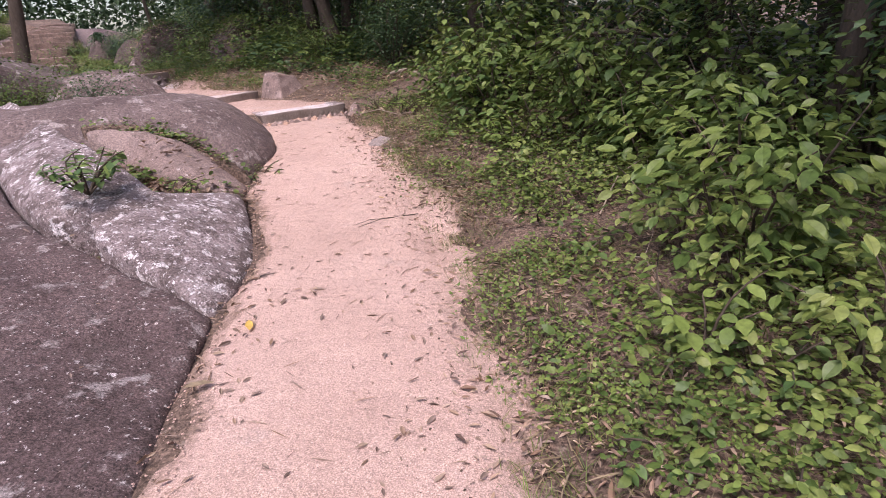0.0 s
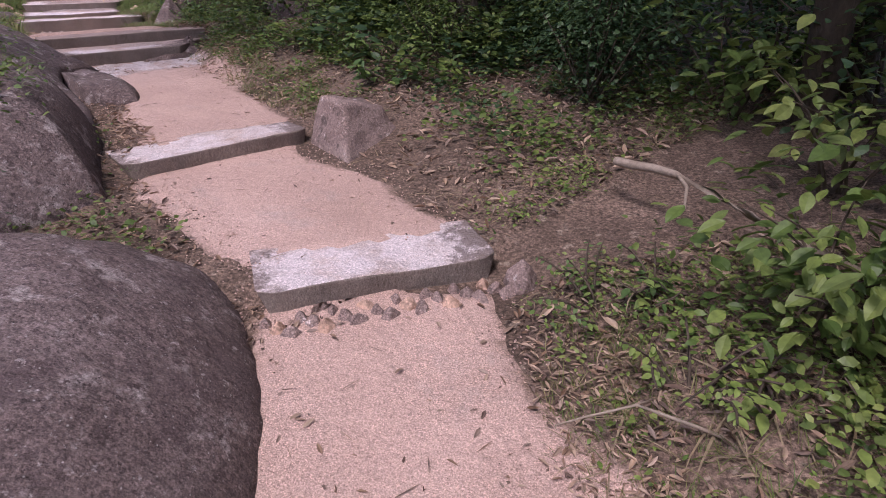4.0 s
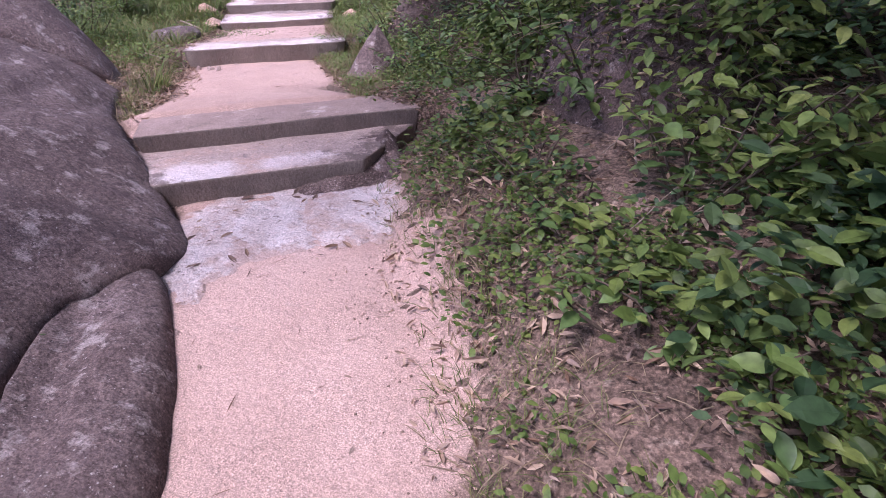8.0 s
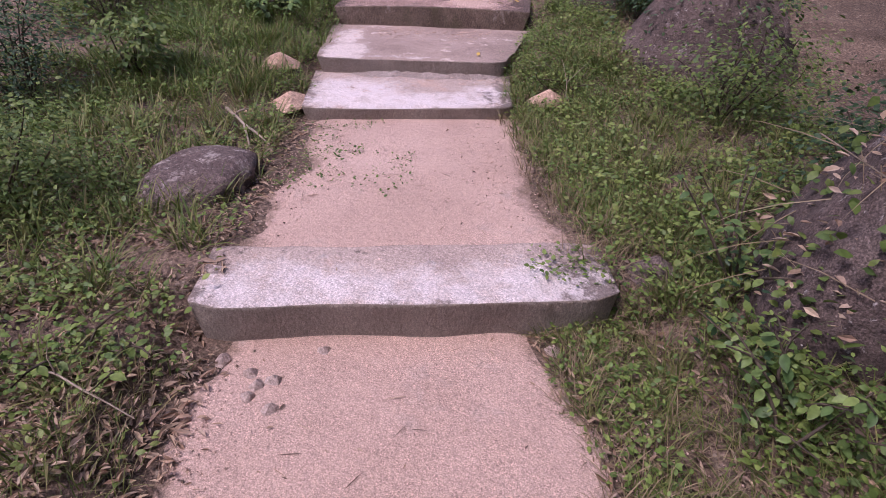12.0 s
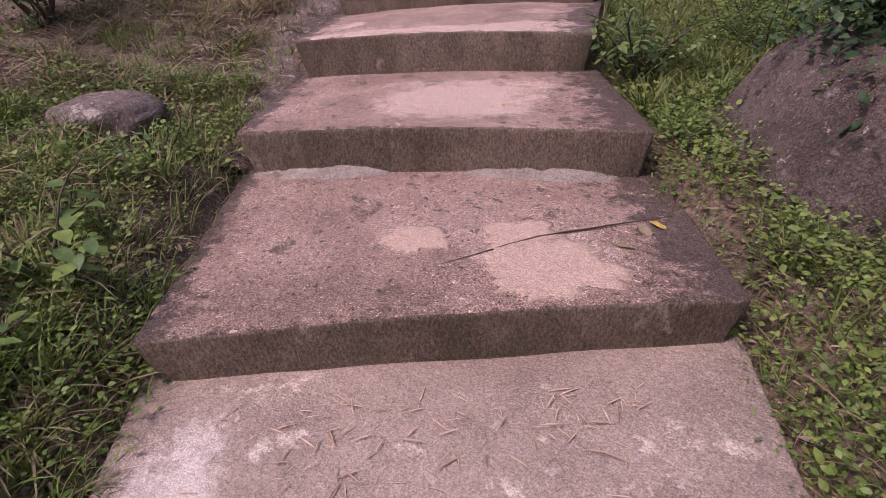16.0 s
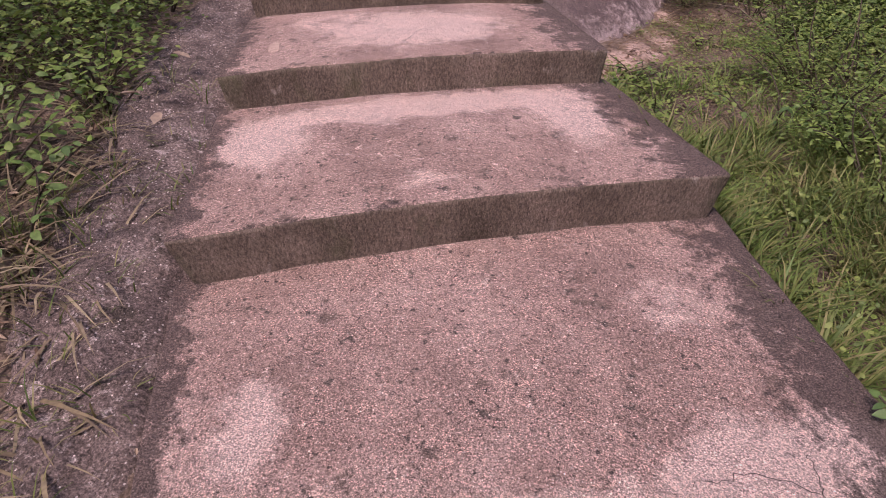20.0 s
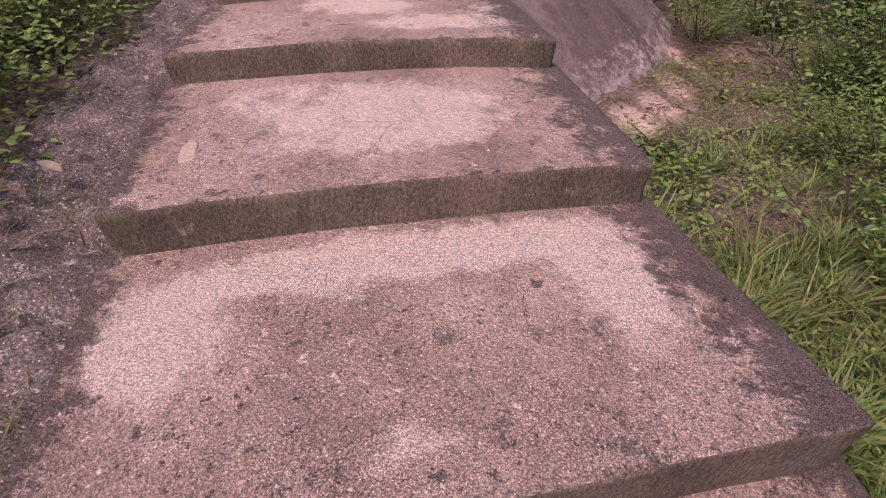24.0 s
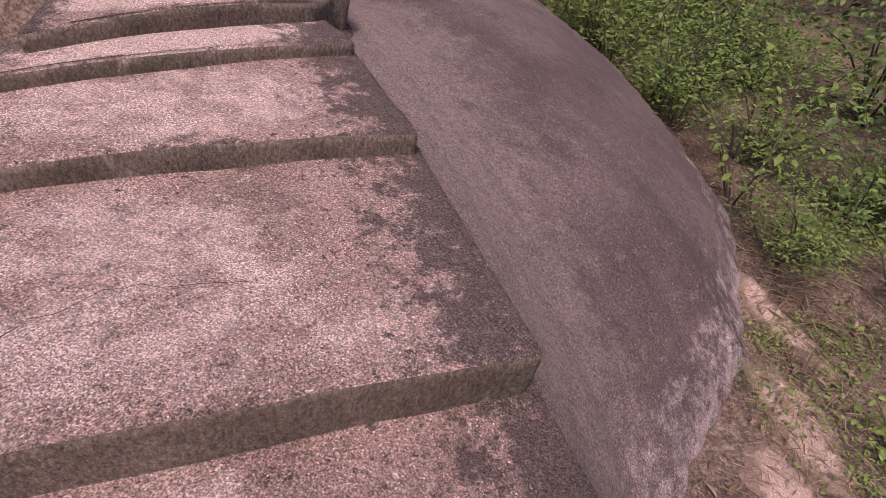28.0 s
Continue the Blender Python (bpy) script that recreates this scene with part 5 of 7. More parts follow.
litter(1500, s[4] + 0.3, s[6], 0.72, 1.8, 1.0, "dead leaves along the boulder's foot", size=(0.02, 0.055))
litter(2600, s[4] + 0.3, s[6], 0.72, 1.9, 1.0, "pale leaf litter along the boulder's foot", size=(0.02, 0.065), material=M_CHAFF)
litter(2200, s[1] - 0.4, s[4] + 0.5, -0.6, -3.0, 0.8, "pale curled leaves on the bank", size=(0.04, 0.10), material=M_CHAFF)
litter(1500, s[0] - 1.2, s[1], -0.55, -2.4, 0.9, "pale dry leaves among the weeds", size=(0.02, 0.07), material=M_CHAFF)
litter(700, s[8], s[12], 1.1, 2.6, 1.0, "pale dry leaves on the rough slope", size=(0.02, 0.06), material=M_CHAFF)
litter(1100, s[4] + 0.4, s[5] + 0.5, 0.78, 1.75, 1.0, "pale dry leaves below the boulder", size=(0.025, 0.07), material=M_CHAFF)
litter(350, s[2] + 0.4, s[3] - 1.6, 0.34, 0.95, 1.0, "dead leaves and bark at the boulder's foot", size=(0.02, 0.06), margin=-0.3)
litter(900, s[2] + 0.3, s[3] - 1.5, 0.34, 0.95, 1.0, "pale dry leaves at the boulder's foot", size=(0.02, 0.07), margin=-0.3, material=M_CHAFF)
litter(1600, s[5], s[9], -0.75, -3.4, 1.0, "scattered dead leaves in the weeds")
litter(1800, s[6], s[13], 1.1, 3.4, 1.0, "dead leaves on the rough slope", size=(0.03, 0.07))
litter(1600, s[12], s[14] + 3, -1.2, -5.5, 0.8, "dead twigs and leaves along the dome's foot", size=(0.03, 0.08))


def path_litter(n, s0, s1, half, size, label):
    ss = rng.uniform(s0, s1, n)
    dd = np.sign(rng.normal(size=n)) * half * rng.random(n) ** 0.55
    xy = np.array([on_line(a_, b_) for a_, b_ in zip(ss, dd)])
    p = np.column_stack([xy, ground_z(xy[:, 0], xy[:, 1]) + 0.018])
    return stuff("leaf_litter", blades(p, rng.uniform(*size, n), rng.uniform(0, 6.28, n), rng.normal(0, 0.12, n), rng.normal(0, 0.3, n), CURL * np.array([0.8, 1, 0.6]), OVAL_F), M_DRY, label, "dead leaves")


path_litter(560, s[0] - 1.2, s[1] - 0.05, 0.58, (0.014, 0.06), "small dead leaves and bits on the sand")
path_litter(150, s[1] + 0.1, s[3] - 0.1, 0.45, (0.012, 0.04), "bits of dead leaf on the sand landing")
path_litter(150, s[4] + 0.5, s[6] - 0.1, 0.6, (0.01, 0.035), "bits of bark on the pink sand")


def path_twigs(n, s0, s1, half, label):
    """Short bent stalks lying loose on the trodden sand."""
    xy = np.array([on_line(a_, b_) for a_, b_ in zip(rng.uniform(s0, s1, n), rng.uniform(-half, half, n))])
    p = np.column_stack([xy, ground_z(xy[:, 0], xy[:, 1]) + 0.018])
    stuff("dead_twigs", blades(p, rng.uniform(0.03, 0.12, n), rng.uniform(0, 6.28, n), rng.normal(0, 0.06, n), rng.normal(0, 0.2, n), CURL * np.array([0.12, 1, 0.2]), OVAL_F), M_DRY, label, "twigs")


path_twigs(170, s[0] - 1.2, s[1] - 0.05, 0.55, "thin dry stalks on the sand path")
path_twigs(70, s[1] + 0.4, s[3] - 0.6, 0.5, "thin dry stalks on the sand landing")
path_twigs(60, s[4] + 0.6, s[6] - 0.1, 0.62, "thin dry stalks on the pink sand")


# ---- shrubs and trees
def stem_curve(base, tip, bend, n=6):
    pts_ = []
    for i in range(n):
        u = i / (n - 1)
        pts_.append(base.lerp(tip, u) + Vector((bend.x, bend.y, 0)) * math.sin(u * 3.14) + Vector((0, 0, 0.12 * (tip - base).length * math.sin(u * 3.14))))
    return pts_


def shrub(name, label, height, spread, stems, leaf, leaves, material, seed, shape=LEAF, faces=LEAF_F, droop=(-0.7, 0.25), scatter_=0.12):
    """A shrub of bent stems with leaves towards their ends: stems and foliage are its parts."""
    r = np.random.default_rng(seed)
    root = new(name)
    tagged(root, label, "shrub")
    curves = []
    for i in range(stems):
        a_ = r.uniform(0, 6.28)
        rad = spread * r.uniform(0.35, 1.0)
        tip = Vector((math.cos(a_) * rad, math.sin(a_) * rad, height * r.uniform(0.45, 1.0)))
        pts_ = stem_curve(Vector((r.normal() * 0.03, r.normal() * 0.03, -0.08)), tip, Vector((r.normal() * 0.08, r.normal() * 0.08)))
        curves.append(pts_)
        v, f = tube(pts_, np.linspace(0.011, 0.003, 6) * (0.6 + height * 0.5), 5)
        part("stem", mesh_of("stem", [tuple(q) for q in v], f, M_BARK, True), root)
    n = leaves
    pos, turn = np.zeros((n, 3)), np.zeros(n)
    for i in range(n):
        c = curves[r.integers(len(curves))]
        u = r.uniform(0.22, 1.0) ** 0.8 * 4.99
        q = c[int(u)].lerp(c[int(u) + 1], u - int(u))
        o = Vector(r.normal(size=3)) * scatter_ * (0.5 + spread)
        o.z *= 0.7
        pos[i] = q + o
        turn[i] = math.atan2(q.y + o.y * 2, q.x + o.x * 2) - 1.57 + r.normal() * 0.8
    pos[:, 2] = np.maximum(pos[:, 2], 0.03)
    v, f = blades(pos, leaf * r.uniform(0.55, 1.15, n), turn, r.uniform(*droop, n), r.normal(0, 0.35, n), shape, faces)
    part("foliage", mesh_of("foliage", v, f, material), root)
    return root


def tree(label, height, seed, crown_mat, crown_r=1.7, crown_lo=0.45, leaves=2600, lean=0.6, leaf=(0.06, 0.13)):
    r = np.random.default_rng(seed)
    root = new("tree")
    tagged(root, label, "tree")
    tip = Vector((r.normal() * lean, r.normal() * lean, height))
    trunk = stem_curve(Vector((0, 0, -0.2)), tip, Vector((r.normal() * 0.25, r.normal() * 0.25)), 9)
    v, f = tube(trunk, np.linspace(0.11, 0.03, 9) * (0.6 + height / 14), 9)
    part("trunk", mesh_of("trunk", [tuple(q) for q in v], f, M_BARK, True), root)
    ends = []
    for i in range(9):
        u = r.uniform(crown_lo * 0.8, 0.97) * 7.99
        q = trunk[int(u)].lerp(trunk[int(u) + 1], u - int(u))
        a_ = i * 2.4 + r.normal() * 0.4
        ln = crown_r * r.uniform(0.6, 1.1)
        e = q + Vector((math.cos(a_) * ln, math.sin(a_) * ln, r.uniform(-0.2, 0.6) * ln))
        c = stem_curve(q, e, Vector((r.normal() * 0.1, r.normal() * 0.1)))
        v, f = tube(c, np.linspace(0.035, 0.008, 6), 5)
        part("limb", mesh_of("limb", [tuple(w) for w in v], f, M_BARK, True), root)
        ends += [c[2], c[3], c[4], c[5], c[5]]
    n = leaves
    centre = np.array([tuple(ends[k]) for k in r.integers(len(ends), size=n // 40)])
    centre = centre + r.normal(0, 0.28, centre.shape)
    pos = np.repeat(centre, 40, 0) + r.normal(0, 0.2, (len(centre) * 40, 3))
    n = len(pos)
    v, f = blades(pos, r.uniform(*leaf, n), r.uniform(0, 6.28, n), r.uniform(-0.9, 0.3, n), r.normal(0, 0.5, n), SMALL, SMALL_F)
    part("crown", mesh_of("crown", v, f, crown_mat), root)
    return root


def put(ob, x, y, turn, size, first):
    m = Matrix.LocRotScale((x, y, gz(x, y) - 0.01), Euler((0, 0, turn)), (size, size, size))
    if first:
        ob.matrix_world = m
        return ob
    keep = ob.scale.copy()
    ob.scale = (1, 1, 1)
    new_ = copy_thing(ob, m)
    ob.scale = keep
    return new_


def plant(protos, spots, turn_seed=1, group=""):
    """Sets plants at (k, ahead, left, size): the first of each kind itself, the others as copies."""
    r = np.random.default_rng(turn_seed)
    used = set()
    for i, (k, ahead, left, size) in enumerate(spots):
        j = i % len(protos)
        p = FR[k].at(ahead, left)
        ob = put(protos[j], p.x, p.y, r.uniform(0, 6.28), size, j not in used)
        used.add(j)
        if group:
            ob["group"] = group


broad = [shrub("broad_leaf_shrub", "broad-leaved green shrub leaning towards the path", 0.85, 0.55, 9, 0.105, 420, M_GREEN, 11, scatter_=0.16),
         shrub("broad_leaf_shrub", "broad-leaved green shrub with pale leaf tips", 0.65, 0.5, 8, 0.115, 330, M_GREEN, 12, scatter_=0.16),
         shrub("broad_leaf_shrub", "bright yellow-green sapling with oval leaves", 0.55, 0.4, 6, 0.10, 130, M_BRIGHT, 13)]
fine = [shrub("small_leaf_shrub", "dense small-leaved dark green shrub", 1.1, 0.7, 12, 0.06, 2200, M_DEEP, 14, SMALL, SMALL_F, scatter_=0.2),
        shrub("small_leaf_shrub", "twiggy small-leaved green shrub", 0.9, 0.65, 11, 0.055, 2000, M_GREEN, 15, SMALL, SMALL_F, scatter_=0.2)]
feather = [shrub("feathery_shrub", "soft feathery green shrub beside the steps", 0.6, 0.55, 14, 0.04, 2200, M_GREEN, 16, SMALL * np.array([0.6, 1, 1]), SMALL_F, (-0.3, 0.5), 0.09),
           shrub("feathery_shrub", "light green feathery shrub", 0.8, 0.6, 13, 0.045, 2000, M_BRIGHT, 17, SMALL * np.array([0.6, 1, 1]), SMALL_F, (-0.3, 0.5), 0.1)]
plant(broad, [(8, -0.2, -2.35, 0.6), (8, 0.4, -2.2, 0.6), (9, 0.2, -2.4, 0.5), (0, 1.1, -2.0, 1.0), (0, 2.7, -2.1, 1.0), (0, 1.4, -1.75, 0.85), (0, 3.5, -1.95, 1.1), (0, 2.0, -2.9, 1.1), (1, -1.3, -1.5, 1.1), (1, -1.6, -2.2, 1.2), (1, -0.9, -1.35, 0.8),
              (1, -0.2, -2.2, 1.1), (0, 4.3, -2.4, 1.1), (1, 0.9, -2.6, 1.0), (0, 0.2, -2.6, 0.9), (2, -0.4, -2.9, 1.0), (2, 1.6, -2.7, 0.9), (3, -1.9, -2.2, 0.85), (3, -0.9, -2.4, 0.9),
              (3, 0.3, -2.3, 0.8), (3, -1.3, -1.9, 0.8), (4, -0.2, -2.0, 0.9), (4, 0.6, -1.9, 0.8), (5, -2.4, -2.6, 0.9), (6, 0.6, 2.3, 0.7), (8, -0.2, 1.75, 0.6), (8, 0.3, 2.2, 0.7), (9, -0.6, 3.0, 0.8), (12, 0.9, -3.9, 1.0), (0, 0.85, -1.7, 0.7), (1, -2.2, -1.25, 0.9), (1, -2.0, -1.7, 1.15), (1, -2.5, -2.2, 1.2), (1, -1.0, -2.0, 1.2), (0, 3.0, -2.6, 1.25), (0, 0.3, -1.9, 0.8), (0, 1.8, -2.3, 1.0)], 3, "shrubs along the slope")
plant(fine, [(1, 0.7, 2.1, 0.5), (1, 0.8, 2.9, 0.6), (1, 0.3, 3.7, 0.6), (0, 5.2, 4.0, 0.6), (3, 0.6, 5.6, 1.2), (4, 1.0, 5.8, 1.2), (5, 0.6, 5.0, 1.1), (1, 1.9, 3.4, 0.8), (2, 0.8, 3.2, 0.9), (2, 0.2, -2.1, 0.7), (0, 5.0, -3.2, 1.2), (0, 3.2, -3.6, 1.3), (0, 1.2, -3.9, 1.4), (0, 6.2, -4.0, 1.5), (1, 1.5, -1.9, 0.8), (1, 2.4, -2.7, 1.1), (2, 1.0, -3.6, 1.3), (3, -2.6, -3.4, 1.2), (3, 0.8, -3.3, 1.3),
             (4, 0.6, -2.6, 1.1), (5, -2.0, -3.3, 1.2), (6, -0.4, -2.3, 0.8), (6, 1.2, -2.8, 0.9), (5, 0.9, 2.2, 0.7), (6, 0.0, 2.9, 0.8), (8, -0.6, 3.2, 0.9), (9, 1.5, 3.4, 0.9),
             (1, 3.4, 2.6, 0.8), (2, 0.6, 2.9, 0.8), (12, 1.6, -4.2, 1.1), (14, 1.0, -5.2, 1.2), (14, 2.6, -6.0, 1.3), (11, 1.2, 3.0, 0.8), (12, 0.8, 2.9, 0.8), (13, 1.5, 3.1, 0.9), (0, 2.2, -3.4, 1.4), (0, 0.3, -3.3, 1.3), (0, 4.4, -3.5, 1.5), (1, -0.8, -3.2, 1.4), (1, 0.4, -3.4, 1.4), (1, 1.4, -3.4, 1.3), (2, -0.6, -3.8, 1.4), (3, -1.8, -3.0, 1.2), (3, -0.4, -3.2, 1.2), (4, -0.5, -2.6, 1.2), (3, -2.4, -2.6, 1.0), (4, 1.6, -3.0, 1.1), (0, 5.6, -2.6, 1.1), (1, 1.9, -2.2, 0.9), (14, 4.0, -5.4, 1.3), (13, 1.0, -5.6, 1.3), (14, 5.5, -5.0, 1.2)], 4, "shrubs along the slope")
plant(feather, [(10, 0.15, -1.45, 0.75), (11, -0.3, -2.2, 0.9), (10, 0.9, -2.6, 1.0), (12, 0.2, -2.9, 1.0), (13, 0.8, -4.3, 1.1), (14, -0.2, -4.6, 0.9), (14, 1.2, -4.4, 0.8), (9, 1.6, -2.9, 0.9), (14, 3.4, -5.2, 1.2), (8, 0.7, -1.9, 0.6)], 6, "shrubs along the slope")
woods = [tree("slender forest tree with a leafy green crown", 6.5, 21, M_DEEP), tree("leaning forest tree with dark foliage", 5.5, 22, M_GREEN, 1.9, 0.35), tree("low branching tree with dense leaves", 4.2, 23, M_DEEP, 1.8, 0.2)]
plant(woods, [(1, 0.6, -3.0, 1.0), (2, 0.6, -2.9, 0.95), (3, -1.9, -3.1, 1.0), (3, -0.4, -3.3, 1.0), (4, 0.3, -3.2, 0.9), (0, 4.2, -3.2, 1.0), (0, 2.0, -4.2, 1.0), (0, 2.2, -5.2, 1.0), (0, 5.0, -5.6, 1.1), (0, 0.2, -4.9, 1.0), (0, 3.8, -4.4, 0.9), (1, 1.2, -4.6, 1.1), (1, 3.4, -4.4, 1.0), (2, 2.2, -5.4, 1.1), (3, 0.4, -5.0, 1.0), (4, 0.8, -4.6, 1.0),
              (5, -0.8, -5.4, 1.0), (6, 0.2, -5.2, 0.9), (0, -2.0, -4.8, 1.1), (0, 7.5, 5.5, 1.0), (2, 2.5, 6.5, 1.0), (9, 1.0, -5.8, 0.9), (12, 2.2, -6.5, 1.0), (14, 3.0, -8.5, 1.1), (14, 6.0, -7.0, 1.0), (14, 8.0, -4.0, 1.0),
              (0, 1.0, -7.5, 1.2), (1, 2.5, -7.5, 1.2), (0, 4.2, -7.4, 1.2), (3, 2.0, -7.4, 1.2), (10, 3.0, 6.0, 1.0), (14, 7.0, 3.5, 1.0)], 8, "forest trees")
# trees added with crowns out of view, to block sky and sun
shade = [tree("spreading forest tree with a dense dark crown, added to shade the bank", 5.0, 31, M_DEEP, 2.3, 0.55, 7000, 0.4, (0.10, 0.19)), tree("tall forest tree added to shade the bank", 5.8, 32, M_DEEP, 2.4, 0.5, 7000, 0.4, (0.10, 0.19))]
plant(shade, [(0, 2.4, -3.2, 1.0), (3, -3.2, -2.9, 0.9), (0, 1.2, -4.2, 1.0), (0, 3.4, -3.9, 1.0), (0, 5.4, -3.6, 1.0), (1, 1.0, -3.9, 1.0), (2, 0.2, -3.7, 1.0), (3, -2.4, -3.7, 1.0), (3, -0.8, -3.6, 1.0), (4, 0.2, -3.7, 0.95), (0, -1.0, -4.4, 1.0), (5, -1.4, -4.6, 0.95)], 12, "forest trees")


# wide unseen crowns added overhead to darken the bank and path edge
arch = [tree("arching forest tree with a wide leafy crown, added to shade the bank", 5.6, 33, M_DEEP, 3.0, 0.55, 9000, 0.3, (0.11, 0.20))]
plant(arch, [(2, 1.4, -3.0, 1.1), (3, -2.2, -2.9, 1.1), (3, -0.6, -3.0, 1.1), (4, 0.5, -3.0, 1.1), (5, -1.4, -3.4, 1.05), (4, -0.9, -3.0, 0.95), (2, 0.9, -2.9, 1.15), (0, 2.4, -3.6, 1.05)], 15, "forest trees")


def far_woods():
    """The forest's inner edge all round: layers of leaves from the ground up."""
    n = 52000
    ss = rng.uniform(-6, CS[-2] + 12, n)
    side = np.where(rng.random(n) < 0.62, -1, 1)
    dd = side * (np.where(side < 0, 4.2, 6.0) + 5.5 * rng.random(n) ** 0.8)
    dd = np.where((side < 0) & (ss > s[8]), dd - 2.5, dd)
    xy = np.array([on_line(p, q) for p, q in zip(ss, dd)])
    top = np.where(side > 0, 2.8, 1.2) + 2.8 + 1.8 * (np.abs(dd) - 4) / 5 + 0.9 * ripple(xy[:, 0], xy[:, 1], 1.3)
    z = ground_z(xy[:, 0], xy[:, 1]) + top * rng.random(n) ** 0.85
    p = np.column_stack([xy, z])
    end = rng.random(n) < 0.22      # across the far end of the line
    m = int(end.sum())
    ang = rng.uniform(-1.3, 1.3, m) + math.atan2(FR[NS].ahead.y, FR[NS].ahead.x)
    rad = rng.uniform(7.0, 12.0, m)
    ex, ey = FR[NS].mid.x + np.cos(ang) * rad, FR[NS].mid.y + np.sin(ang) * rad
    p[end] = np.column_stack([ex, ey, ground_z(ex, ey) + 4.0 * rng.random(m)])
    return stuff("forest_edge", blades(p, rng.uniform(0.12, 0.26, n), rng.uniform(0, 6.28, n), rng.uniform(-1.0, 0.5, n), rng.normal(0, 0.6, n), SMALL, SMALL_F), M_DEEP, "dense dark green forest edge closing the view", "foliage")


far_woods()


def deep_woods():
    """Larger dim masses of leaves behind the forest's edge."""
    n = 46000
    ss, side = rng.uniform(-8, CS[-2] + 14, n), np.where(rng.random(n) < 0.5, -1, 1)
    dd = side * (9.5 + 6 * rng.random(n))
    xy = np.array([on_line(p, q) for p, q in zip(ss, dd)])
    z = ground_z(xy[:, 0], xy[:, 1]) + 8.0 * rng.random(n)
    m = n // 2      # and a tall stand beyond the far end
    ang = rng.uniform(-1.6, 1.6, m) + math.atan2(FR[NS].ahead.y, FR[NS].ahead.x)
    rad = rng.uniform(12.0, 17.0, m)
    xy[:m] = np.column_stack([FR[NS].mid.x + np.cos(ang) * rad, FR[NS].mid.y + np.sin(ang) * rad])
    z[:m] = 2.5 + 9.0 * rng.random(m)
    return stuff("forest_edge", blades(np.column_stack([xy, z]), rng.uniform(0.3, 0.5, n), rng.uniform(0, 6.28, n), rng.uniform(-1.0, 0.5, n), rng.normal(0, 0.6, n), SMALL, SMALL_F), M_DEEP, "deep green forest behind the clearing", "foliage")


deep_woods()
# ---------------------------------------------------------------- crusts on the treads
crust("sand_crust", 8, 0.26, -0.42, (0.20, 0.24), M_SAND, "patch of pink sand on the step", 10, ragged=0.4)
crust("sand_crust", 8, 0.52, -0.35, (0.13, 0.14), M_SAND, "patch of pink sand on the step", 11, ragged=0.4)
crust("sand_crust", 8, 0.56, 0.10, (0.10, 0.12), M_SAND, "patch of pink sand on the step", 12, ragged=0.4)
crust("sand_crust", 12, 0.42, 0.83, (0.10, 0.035), M_SAND, "small pink sandy scar on the step", 18, ragged=0.3)


# a crust of cement on the path below the steps, and bare sand below the dome
def ground_patch(name, k, ahead, left, size, material, label, seed, lift=0.012):
    f, n, rings = FR[k], 140, 9
    r = np.random.default_rng(seed)
    ph = r.uniform(0, 6.28, 4)
    a_ = np.tile(np.arange(n) * 6.283 / n, rings + 1)
    q = np.repeat(np.arange(rings + 1) / rings, n)
    rad = 1 + 0.16 * ripple(np.cos(a_) * 2, np.sin(a_) * 2, 1.0, ph[0]) + 0.12 * ripple(np.cos(a_) * 2, np.sin(a_) * 2, 3.1, ph[1]) + 0.07 * ripple(np.cos(a_) * 2, np.sin(a_) * 2, 8.0, ph[2])
    u, w = np.cos(a_) * q * rad * size[0] + ahead, np.sin(a_) * q * rad * size[1] + left
    x, y = f.mid.x + f.ahead.x * u + f.left.x * w, f.mid.y + f.ahead.y * u + f.left.y * w
    z = ground_z(x, y) + lift + 0.008 * ripple(x, y, 9.0, seed) - 0.04 * np.clip((q - 0.7) / 0.3, 0, 1) ** 2
    i = np.arange((rings + 1) * n).reshape(rings + 1, n)
    j = np.roll(i, -1, 1)
    fs = np.stack([i[:-1], i[1:], j[1:], j[:-1]], -1).reshape(-1, 4)
    me = mesh_of(name, np.stack([x, y, z], -1), fs, material, True)
    set_rim(me, q ** 1.8 * 1.1)
    tagged(new(name, me), label, "ground", kind="structure")


for i, (a_, l_, p_, q_) in enumerate([(-0.34, -0.05, 0.54, 0.84), (-0.70, 0.46, 0.54, 0.36), (-0.45, -0.48, 0.48, 0.36)]):
    ground_patch("cement_patch", 3, a_, l_, (p_, q_), M_LIME, "whitish cement skin over the path below a step", 1 + i, 0.018 + 0.004 * i)
for i, (a_, l_, p_, q_) in enumerate([(-0.74, -1.58, 0.32, 0.28), (-0.50, -1.92, 0.34, 0.24), (-0.26, -2.22, 0.34, 0.22), (0.06, -2.55, 0.36, 0.18), (0.6, -2.95, 0.45, 0.13)]):
    ground_patch("sand_patch", 14, a_, l_, (p_, q_), M_SAND, "bare pink sand along the foot of the granite dome", 20 + i, 0.010 + 0.003 * i)


# mortar smeared along the foot of a riser, cracks in the treads


